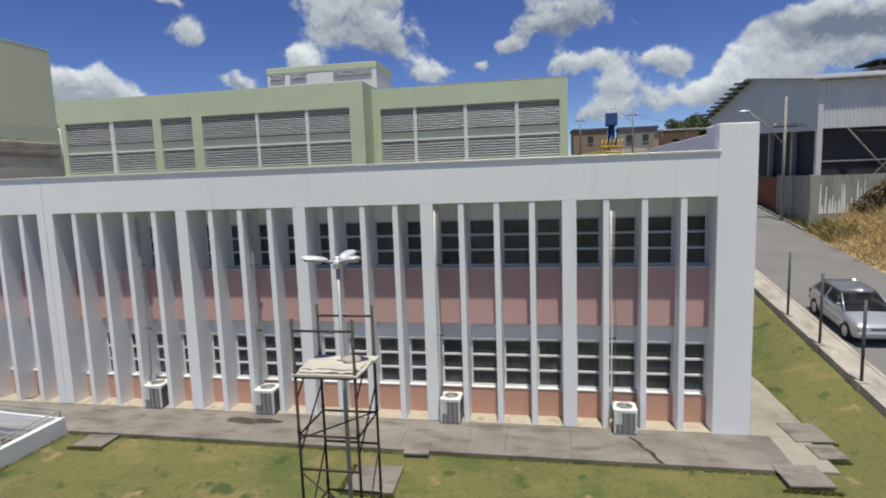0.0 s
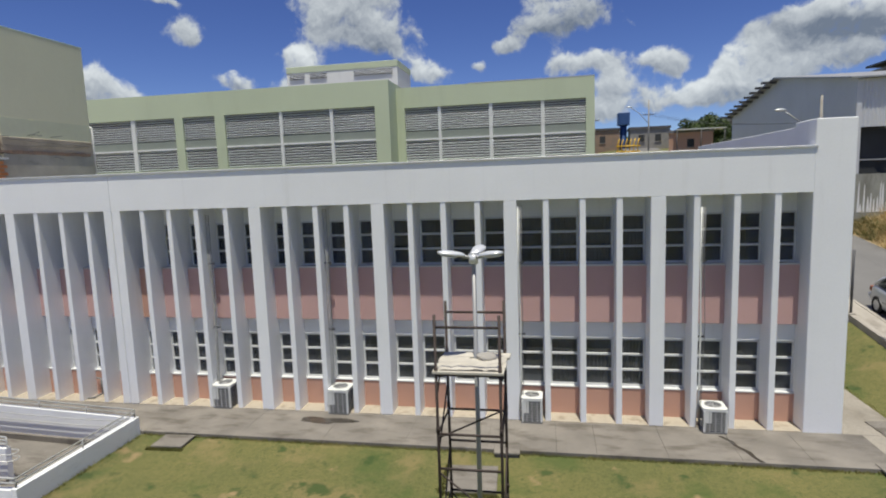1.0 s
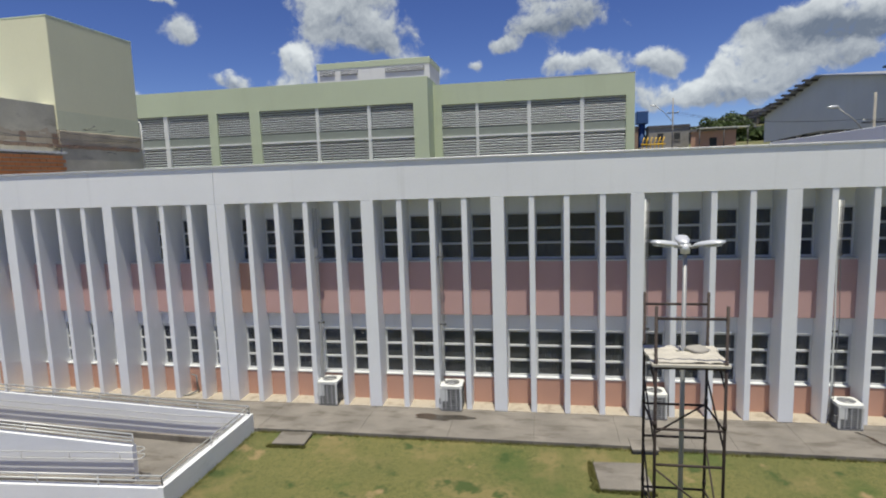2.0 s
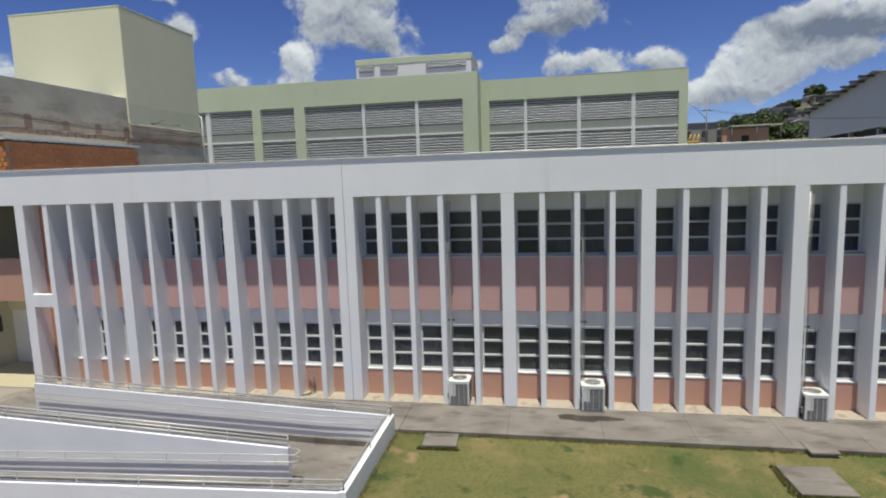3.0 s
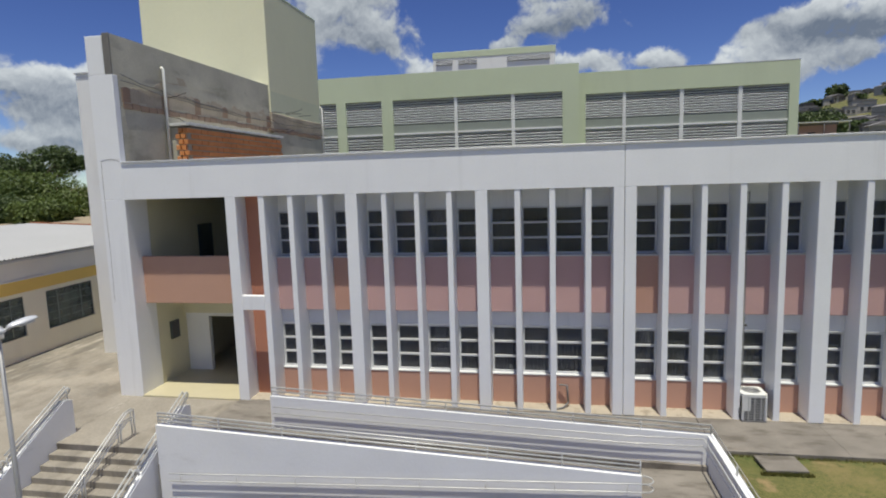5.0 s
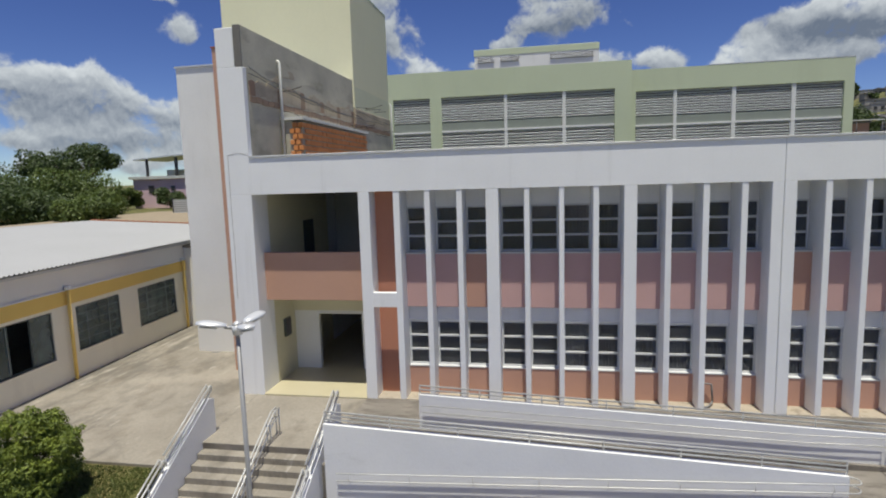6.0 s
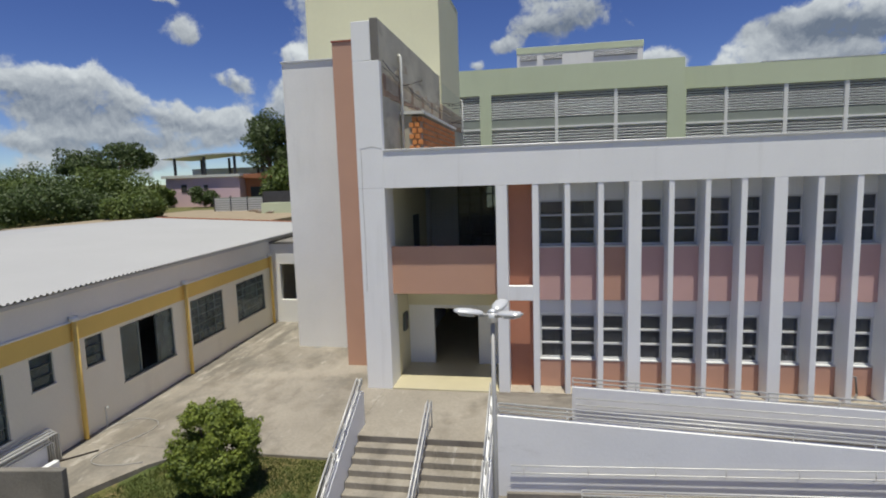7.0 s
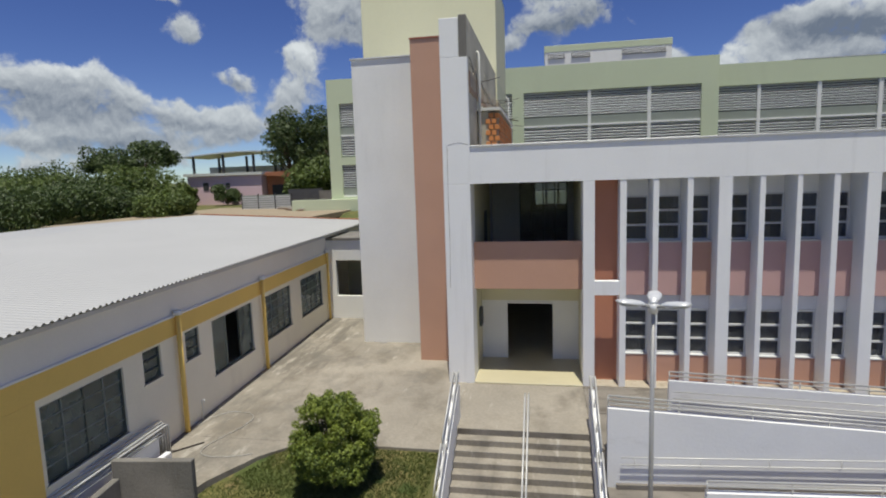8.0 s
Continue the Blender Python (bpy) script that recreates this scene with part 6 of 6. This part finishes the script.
            bm.faces.new((p[i], p[j], q[j], q[i]))
    bm.faces.new(loops[0])
    bm.faces.new(loops[-1][::-1])
    bmesh.ops.recalc_face_normals(bm, faces=list(bm.faces))
    part("body", bm, CARPAINT, ob, "silver painted bodywork", smooth=True)
    for s_ in (-1, 1):
        for yw in (-1.18, 1.16):
            part("wheel_arch", tubes([[(s_ * 0.74, yw, 0.30), (s_ * 0.797, yw, 0.30)]], 0.335, 24), TYRE, ob)
        part("side_trim", bx(s_ * 0.805 - 0.012, s_ * 0.805 + 0.012, -0.80, 0.78, 0.50, 0.555, 0.006), ACDARK, ob)
        part("door_seam", bx(s_ * 0.799 - 0.004, s_ * 0.799 + 0.004, 0.60, 0.61, 0.30, 0.93), ACDARK, ob)
    # cabin: roof shell and glass
    roof = [(-0.32, 1.345, 0.60), (0.1, 1.415, 0.63), (0.9, 1.405, 0.63), (1.45, 1.31, 0.60)]
    bm = bmesh.new()
    loops = []
    for y, z, w in roof:
        loops.append([bm.verts.new(c) for c in ((-w, y, z - 0.05), (-w * 0.8, y, z), (w * 0.8, y, z), (w, y, z - 0.05))])
    for p, q in zip(loops, loops[1:]):
        for i in range(3):
            bm.faces.new((p[i], p[i + 1], q[i + 1], q[i]))
    bmesh.ops.solidify(bm, geom=list(bm.faces), thickness=0.03)
    part("roof", bm, CARPAINT, ob, smooth=True)

    def quad(name, pts, m, parent, th=0.012):
        b2 = bmesh.new()
        b2.faces.new([b2.verts.new(p) for p in pts])
        bmesh.ops.solidify(b2, geom=list(b2.faces), thickness=th)
        return part(name, b2, m, parent)

    quad("windscreen", [(-0.71, -0.96, 0.92), (0.71, -0.96, 0.92), (0.56, -0.30, 1.335), (-0.56, -0.30, 1.335)], CARGLASS, ob)
    quad("rear_window", [(-0.62, 1.70, 0.98), (-0.54, 1.46, 1.28), (0.54, 1.46, 1.28), (0.62, 1.70, 0.98)], CARGLASS, ob)
    for s_ in (-1, 1):
        quad("side_window", [(s_ * 0.735, -0.52, 0.97), (s_ * 0.735, 0.42, 0.99), (s_ * 0.585, 0.38, 1.35), (s_ * 0.56, -0.18, 1.32)], CARGLASS, ob)
        quad("side_window", [(s_ * 0.735, 0.50, 0.99), (s_ * 0.70, 1.42, 1.01), (s_ * 0.56, 1.22, 1.31), (s_ * 0.585, 0.46, 1.35)], CARGLASS, ob)
        part("pillar", tubes([[(s_ * 0.75, -0.93, 0.92), (s_ * 0.59, -0.28, 1.335)]], 0.03, 6), CARPAINT, ob)
        part("pillar", tubes([[(s_ * 0.74, 0.46, 0.97), (s_ * 0.59, 0.42, 1.36)]], 0.03, 6), CARPAINT, ob)
        part("pillar", tubes([[(s_ * 0.69, 1.58, 0.98), (s_ * 0.55, 1.33, 1.32)]], 0.055, 6), CARPAINT, ob)
        part("mirror", bx(s_ * 0.80 - 0.07, s_ * 0.80 + 0.07, -0.62, -0.54, 0.97, 1.09, 0.02), CARPAINT, ob)
        h_ = bx(s_ * 0.56 - 0.16, s_ * 0.56 + 0.16, -1.90, -1.74, 0.60, 0.72, 0.02)
        part("headlight", h_, LENS, ob)
        t_ = bx(s_ * 0.64 - 0.10, s_ * 0.64 + 0.10, 1.74, 1.86, 0.66, 0.86, 0.02)
        part("tail_light", t_, RUSTGATE, ob)
        part("door_handle", bx(s_ * 0.80 - 0.02, s_ * 0.80 + 0.02, 0.22, 0.36, 0.80, 0.83, 0.006), DARKSTEEL, ob)
        wheel(ob, s_ * 0.725, -1.18, 0.29, s_)
        wheel(ob, s_ * 0.725, 1.16, 0.29, s_)
    part("bumper", bx(-0.74, 0.74, -1.96, -1.80, 0.34, 0.54, 0.04), CARPAINT, ob)
    part("bumper", bx(-0.74, 0.74, 1.80, 1.92, 0.38, 0.56, 0.04), CARPAINT, ob)
    part("grille", bx(-0.36, 0.36, -1.915, -1.86, 0.60, 0.68, 0.008), ACDARK, ob)
    part("dashboard", bx(-0.66, 0.66, -0.6, -0.2, 0.7, 0.95, 0.03), ACDARK, ob)
    part("seat", bx(-0.6, -0.12, 0.15, 0.3, 0.5, 1.15, 0.05), ACDARK, ob)
    part("seat", bx(0.12, 0.6, 0.15, 0.3, 0.5, 1.15, 0.05), ACDARK, ob)
    part("underbody", bx(-0.6, 0.6, -1.5, 1.5, 0.16, 0.24), ACDARK, ob)
    return ob


CARGLASS = glass_mat("car_glass", (0.16, 0.18, 0.18), 0.05, 0.06, 1.22)
the_car = car((38.45, 7.2, road_z(7.2) - 0.01), 0, "small silver three-door hatchback parked at the kerb")
the_car.matrix_basis = pose(38.16, 7.0, road_z(7.0) - 0.01, 7.4, 0, 0)

# warehouse with open sides
wh = thing("warehouse", (0, 0, 0), "grey metal-clad warehouse with open dark bays", "warehouse")
WX, WX2 = 43.4, 70.0


def gable(y):
    return 12.1 + (13.95 - 12.1) * (1 - abs(y - 34.7) / 11.7)


bm = bmesh.new()
prism(bm, [(23.0, 9.1), (34.7, 9.7), (46.4, 9.4), (46.4, gable(46.4)), (34.7, gable(34.7)), (23.0, gable(23.0))], WX, WX + 0.08, "x")
part("gable_cladding", bm, METALSHEET, wh)
vs, fs = [], []
n = 240
for k in range(n + 1):
    x = WX + 0.1 + (WX2 - WX - 0.1) * k / n
    o = 0.05 if k % 2 else 0.0
    vs += [(x, 23.0 - o, 9.2), (x, 23.0 - o, 12.05)]
for k in range(n):
    fs.append((2 * k, 2 * k + 2, 2 * k + 3, 2 * k + 1))
mesh_ob("side_cladding", vs, fs, METALSHEET, wh)
bm = bmesh.new()
prism(bm, [(22.6, 12.05), (34.7, 13.97), (46.8, 12.05), (46.8, 12.15), (34.7, 14.08), (22.6, 12.15)], WX - 0.5, WX2, "x")
part("roof", bm, LAMPGREY, wh)
for k in range(9):
    y = 35.5 + k * 1.35
    part("purlin_end", bx(WX - 1.1, WX, y - 0.12, y + 0.12, gable(y) - 0.12, gable(y) + 0.06), DARKSTEEL, wh)
part("corner_post", bx(WX - 0.05, WX + 0.25, 22.9, 23.2, 3.0, 12.0), METALSHEET, wh)
for y in (27, 31, 34.7, 39, 43):
    part("column", bx(WX + 0.1, WX + 0.4, y - 0.15, y + 0.15, 3.0, 9.6), LAMPGREY, wh)
for x in (49, 55, 61, 67):
    part("column", bx(x, x + 0.3, 23.1, 23.4, 3.0, 9.3), LAMPGREY, wh)
# opaque sheets whose dark colour stands in for the shade of the open bays
part("dark_fill", bx(WX + 0.5, WX + 0.55, 23.5, 46, 3.0, 9.6), NEARBLACK, wh, "near-black sheet that paints the dark interior behind the columns")
part("dark_fill", bx(WX + 0.5, WX2, 23.5, 23.55, 3.0, 9.3), NEARBLACK, wh)
part("beam", bx(WX, WX2, 22.95, 23.2, 7.2, 7.28), LAMPGREY, wh)
for a, b in (((45.0, 23.0, 4.5), (49.0, 23.0, 9.2)), ((45.0, 23.0, 9.2), (49.0, 23.0, 4.5)), ((49.3, 23.0, 4.5), (55, 23.0, 9.2)), ((49.3, 23.0, 9.2), (55, 23.0, 4.5))):
    part("brace", tubes([[a, b]], 0.05, 6), OLDCONC, wh)
part("floor", bx(WX, WX2, 23.0, 46.4, 2.6, 4.2), CONCRETE, wh)
bwall = thing("boundary_wall", (0, 0, 0), "weathered grey block wall with pale pilasters and white streaks", "wall")
for k, (ya, yb) in enumerate(((22.6, 25.2), (25.2, 27.6))):
    part("panel", bx(43.0, 43.15, ya, yb, 2.4, 6.4), BLOCKWALL, bwall)
for y in (22.6, 25.2, 27.5, 31.5):
    part("pilaster", bx(42.93, 43.2, y - 0.12, y + 0.12, 2.4, 6.45, 0.01), PAVEMENT, bwall)
part("panel", bx(43.0, 62, 22.45, 22.6, 2.4, 6.4), BLOCKWALL, bwall)
st_r = random.Random(6)
for k in range(17):
    x = 43.4 + k * 0.17 + st_r.uniform(-0.05, 0.05)
    hgt = st_r.uniform(0.5, 2.1)
    bm = bmesh.new()
    prism(bm, [(x, 4.1), (x + st_r.uniform(0.06, 0.2), 4.1), (x + 0.09, 4.1 + hgt), (x + 0.05, 4.1 + hgt * 0.9)], 22.44, 22.452)
    part("paint_streak", bm, WHITE2, bwall)
gate = thing("metal_gate", (42.98, 27.7, 3.4), "red oxide painted sheet metal gate", "gate")
part("leaf", bx(0, 0.06, 0, 3.6, 0, 2.9, 0.01), RUSTGATE, gate)
for k in range(9):
    part("rib", bx(-0.03, 0.0, 0.2 + 0.4 * k, 0.24 + 0.4 * k, 0.05, 2.85), RUSTGATE, gate)


def power_pole(loc, h, arm, label):
    ob = thing("utility_pole", loc, label, "utility pole", "street poles")
    bm = bmesh.new()
    tube(bm, (0, 0, 0), (0, 0, h), 0.11, 12, 0.075)
    part("pole", bm, MORTAR, ob)
    part("crossarm", bx(-0.7, 0.7, -0.05, 0.05, h - 1.9, h - 1.8), DARKSTEEL, ob)
    for x in (-0.6, 0.0, 0.6):
        part("insulator", tubes([[(x, 0, h - 1.8), (x, 0, h - 1.65)]], 0.04, 8), PIPEWHITE, ob)
    if arm:
        part("lamp_arm", tubes([[(0, 0, h - 3.0), (-1.2, 0, h - 1.6), (-2.2, -0.2, h - 0.9)]], 0.04, 8), LAMPGREY, ob)
        bm = bmesh.new()
        bmesh.ops.create_icosphere(bm, subdivisions=2, radius=0.3)
        bmesh.ops.transform(bm, matrix=Matrix.Translation((-2.5, -0.2, h - 0.8)) @ Matrix.Diagonal((1.3, 0.6, 0.32, 1)), verts=list(bm.verts))
        part("lamp_head", bm, LAMPSHELL, ob, smooth=True)
    return ob


power_pole((42.3, 24.9, 3.4), 8.0, True, "concrete utility pole with a curved lamp arm")
power_pole((38.2, 63, 8.2), 8.0, True, "distant concrete utility pole with a lamp arm")
power_pole((31.9, 70, 9.0), 7.4, False, "distant bare concrete utility pole")
wires = thing("power_lines", (0, 0, 0), "thin dark overhead cables", "cable")
for dx in (-0.6, 0.0, 0.6):
    pts = []
    for k in range(13):
        t = k / 12
        pts.append((42.3 + dx + (38.2 - 42.3) * t, 24.9 + (63 - 24.9) * t, 9.75 + (14.5 - 9.75) * t - 1.2 * 4 * t * (1 - t) * 0.5))
    part("cable", tubes([pts], 0.012, 4), DARKSTEEL, wires)
    pts = [(42.3 + dx + 12 * k / 8, 24.9 - 6 * k / 8, 9.75 - 2.2 * (k / 8) * (1.4 - k / 8)) for k in range(9)]
    part("cable", tubes([pts], 0.012, 4), DARKSTEEL, wires)

# dry grass on the bank


def bank_spot(r):
    x, y = r.uniform(42.6, 53), r.uniform(2, 22.3)
    return x, y, ground_z(x, y)


tagged(blades("dry_grass", 16000, bank_spot, 0.25, 0.85, 0.03, STRAW, 60, 0.9), "dry straw-coloured grass on the bank", "grass", kind="stuff")


def weed_spot(r):
    x, y = r.uniform(42.6, 44.2), r.uniform(19, 25)
    return x, y, ground_z(x, y)


tagged(blades("green_weeds", 1500, weed_spot, 0.2, 0.7, 0.03, GRASSBLADE, 61, 0.6), "green weeds at the foot of a wall", "grass", kind="stuff")
hedge = thing("creeper", (47.5, 21.9, 4.2), "dry brown creeper hanging over the wall", "plant")
part("stems", tubes([[(0, 0, 0), (0.3, 0.2, 1.2), (0.2, 0.4, 2.2)], [(1.5, 0, 0), (1.2, 0.2, 1.2), (1.5, 0.4, 2.2)]], 0.04, 6), BARK, hedge)
foliage("crown", [(x * 0.62 - 1.9, 0.1, 0.3 + 0.52 * (x % 5), 0.62) for x in range(22)], 9000, 0.11, DRYLEAF, hedge, 62)

# bank soil
bm = bmesh.new()
n = 20
rows = []
for k in range(n + 1):
    y = -4 + 27 * k / n
    rows.append([bm.verts.new((x, y, ground_z(x, y) + 0.03)) for x in (42.5, 43.5, 44.5, 45.5, 47, 50, 54)])
for p, q in zip(rows, rows[1:]):
    for i in range(6):
        bm.faces.new((p[i], p[i + 1], q[i + 1], q[i]))
tagged(part("bank", bm, DRYGRASS, smooth=True), "straw-covered earth bank above the street", "ground", kind="structure")

# ---------------------------------------------------------------- houses behind


def house(loc, w, d, h, rz, wall_m, roof_m, label, pitched=True, wins=2):
    ob = thing("house", loc, label, "house", "town houses", rz=rz)
    part("wall", bx(-w / 2, w / 2, -d / 2, d / 2, -2.0, h), wall_m, ob)
    bm = bmesh.new()
    if pitched:
        prism(bm, [(-w / 2 - 0.3, h), (w / 2 + 0.3, h), (0, h + w * 0.16)], -d / 2 - 0.3, d / 2 + 0.3)
    else:
        box(bm, -w / 2 - 0.15, w / 2 + 0.15, -d / 2 - 0.15, d / 2 + 0.15, h, h + 0.35)
    part("roof", bm, roof_m, ob)
    for k in range(wins):
        x = -w / 2 + w * (k + 0.7) / (wins + 0.4)
        wd = part("window", bx(x - 0.45, x + 0.45, -d / 2 - 0.04, -d / 2 + 0.02, h - 2.0, h - 0.9), NEARBLACK, ob)
        part("sill", bx(x - 0.5, x + 0.5, -d / 2 - 0.1, -d / 2, h - 2.08, h - 2.0), PAVEMENT, wd)
    return ob


tr = random.Random(77)
for k in range(210):
    u, v = tr.random(), tr.random()
    y = 94 + 190 * v
    x = 18 + y * (0.16 + 0.56 * u)
    if x > 56 and y < 100:
        continue
    far = 0.75 + 0.25 * (y - 94) / 190
    house((x, y, ground_z(x, y)), far * tr.uniform(3.6, 6.8), far * tr.uniform(3.6, 6.0), tr.uniform(1.7, 2.9), tr.uniform(-25, 25), HOUSEWALL, HOUSEROOF, "small brick and plaster town house on the hillside", tr.random() < 0.65, tr.choice([1, 2, 3]))
for k in range(90):
    y = 105 + 175 * tr.random()
    x = 18 + y * (0.16 + 0.56 * tr.random())
    tree((x, y, ground_z(x, y)), tr.uniform(1.8, 3.4), 0.4, tr.uniform(2.2, 4.6), 3, LEAFDARK, "dark tree among the hillside houses", 200 + k, 1100, 0.5, 1.0, 0.36, 14)
rz_ = ground_z(128.8, 250)
tree((128.8, 250, rz_), max(5.0, 40.6 - rz_), max(2.0, 35.5 - rz_), 4.2, 4, LEAFDARK, "round dark tree on the ridge among houses", 299, 3000, 0.5, 1.0, 0.34, 24)
# nearer walls of the town
house((34.0, 84, 8.6), 5.4, 5, 5.3, 3, DULLBRICK, HOUSEROOF, "unplastered dull brick house", False, 1)
house((41.5, 83, 8.6), 6.0, 5, 5.2, -4, MORTAR, HOUSEROOF, "grey and brown plastered house", False, 2)
house((45.3, 71, 8.6), 5.6, 5, 3.6, -14, PEACH, HOUSEROOF, "brown house with a pale flat awning", False, 1)
aw = thing("awning", (44.6, 69, 12.5), "long pale sheet awning on thin posts", "awning")
part("sheet", bx(-2.0, 4.4, -1.5, 1.5, 0, 0.12), PIPEWHITE, aw)
for x in (-1.9, 1.2, 4.2):
    part("post", tubes([[(x, -1.4, -3.9), (x, -1.4, 0)]], 0.07, 6), DARKSTEEL, aw)
tank = thing("water_tank", (37.5, 82.4, 8.6), "blue plastic water tank on a column", "tank")
part("column", tubes([[(0, 0, 0), (0, 0, 6.0)]], 0.55, 14), BLUETANK, tank)
part("drum", bx(-0.9, 0.9, -0.9, 0.9, 6.0, 8.1, 0.12), BLUETANK, tank)
play = thing("playground_frame", (35.2, 60, 8.0), "yellow painted steel play frame", "playground")
for k in range(6):
    part("bar", tubes([[(-1.2 + 0.48 * k, 0, 0), (-1.2 + 0.48 * k, 0, 2.6), (-1.0 + 0.48 * k, 0, 3.2)]], 0.07, 6), YELLOWTOY, play)
part("beam", tubes([[(-1.4, 0, 2.3), (1.5, 0, 2.3)]], 0.1, 6), YELLOWTOY, play)
part("beam", tubes([[(-1.4, 0, 1.6), (1.5, 0, 1.6)]], 0.1, 6), YELLOWTOY, play)
bl = thing("apartment_block", (80.5, 90, 10), "grey roof-top block far behind the warehouse", "building")
part("wall", bx(-2.2, 6, -3, 3, 0, 12.3), HOUSEWALL, bl)
part("roof", bx(-2.6, 6.4, -3.4, 3.4, 12.9, 13.2), DARKSTEEL, bl)
for k in range(4):
    part("post", bx(-2.0 + 2.2 * k, -1.8 + 2.2 * k, -3, -2.8, 12.3, 12.9), DARKSTEEL, bl)
    part("window", bx(-1.7 + 2.0 * k, -0.7 + 2.0 * k, -3.05, -2.95, 10.6, 11.7), NEARBLACK, bl)

# pink house, yard and open shed
pk = thing("pink_house", (-42.0, 52.5, 3.9), "low faded pink house with a pale flat roof", "house")
part("wall", bx(-5.2, 5.2, -2.5, 3, -1, 3.75), PINKWALL, pk)
part("roof", bx(-5.6, 5.5, -2.8, 3.3, 3.75, 4.1), PIPEWHITE, pk)
part("window", bx(0.2, 0.8, -2.55, -2.45, 2.2, 2.8), NEARBLACK, pk)
part("window", bx(-3.0, -2.2, -2.55, -2.45, 1.9, 2.9), NEARBLACK, pk)
oh = thing("orange_house", (-33.4, 51.8, 3.9), "ochre house with a terracotta roof and open porch", "house")
part("wall", bx(-3.3, 0.2, -0.5, 3, -1, 3.6), TERRACOTTA, oh)
part("porch_wall", bx(0.2, 3.3, 1.2, 3, -1, 3.2), PEACH, oh)
# solid dark slab; the shade inside the opening is put into its colour
part("opening", bx(-2.6, -0.4, -0.56, -0.48, 0.0, 2.4), NEARBLACK, oh)
bm = bmesh.new()
prism(bm, [(-3.6, 3.6), (3.6, 3.2), (3.6, 3.4), (0.0, 4.1), (-3.6, 4.0)], -1.2, 3.4)
part("roof", bm, TERRACOTTA, oh)
for x in (0.3, 1.6, 3.1):
    part("porch_post", bx(x - 0.1, x + 0.1, -1.0, -0.8, -1, 3.3), PEACH, oh)
os_ = thing("open_shed", (-48.5, 66, 3.9), "open shed with a long pale metal roof on posts", "shed")
vs, fs = [], []
for k in range(17):
    t = k / 16
    x = -8 + 19.5 * t
    z = 7.0 + 0.75 * math.sin(math.pi * min(1, t * 1.05)) * (0.5 + 0.5 * t)
    vs += [(x, -4, z), (x, 4, z), (x, 4, z - 0.18), (x, -4, z - 0.18)]
for k in range(16):
    a = 4 * k
    for i in range(4):
        j = (i + 1) % 4
        fs.append((a + i, a + j, a + 4 + j, a + 4 + i))
mesh_ob("roof", vs, fs, LAMPSHELL, os_)
for x in (-6, -1, 4, 8.5):
    for y in (-3.5, 3.5):
        part("post", bx(x - 0.15, x + 0.15, y - 0.15, y + 0.15, -0.5, 7.1), DARKSTEEL, os_)
part("side_sheet", bx(-8, 11, 3.8, 3.9, 4.4, 5.5), METALSHEET, os_)
mf = thing("sheet_fence", (-31.3, 35.4, 3.4), "grey corrugated sheet metal fence with rails", "fence")
for k in range(8):
    part("rail", bx(0.05, 5.3, -0.04, 0.0, 0.15 + 0.22 * k, 0.27 + 0.22 * k), METALSHEET, mf)
part("sheet", bx(0, 5.35, 0.0, 0.04, 0.0, 1.95), GREYPANEL, mf)
for x in (0, 1.8, 3.6, 5.3):
    part("post", bx(x - 0.05, x + 0.05, -0.08, 0.06, -0.3, 2.1), DARKSTEEL, mf)
dg = thing("dark_gate", (-26.0, 39.5, 3.9), "dark corrugated sheet yard wall", "wall")
part("sheet", bx(-2.2, 1.6, 0, 0.08, 0, 1.9), DARKSTEEL, dg)
part("sheet", bx(1.7, 4.4, -1, -0.92, 0, 1.7), OLDCONC, dg)
lot = part("yard_earth", bx(-36, -18, 16.5, 39, 3.6, 3.98), EARTH)
tagged(lot, "bare reddish building ground behind the annex", "ground", kind="structure")
for k in range(7):
    x, y = tr.uniform(-27, -21), tr.uniform(29.5, 36)
    pl = thing("timber_pile", (x, y, 3.98), "loose weathered boards on bare earth", "timber", "yard timber", rz=tr.uniform(-40, 40))
    part("board", bx(-0.8, 0.8, -0.1, 0.1, 0, 0.12, 0.01), WOODBEAM, pl)
    part("board", bx(-0.6, 0.9, 0.05, 0.25, 0.12, 0.22, 0.01), PLANK, pl)
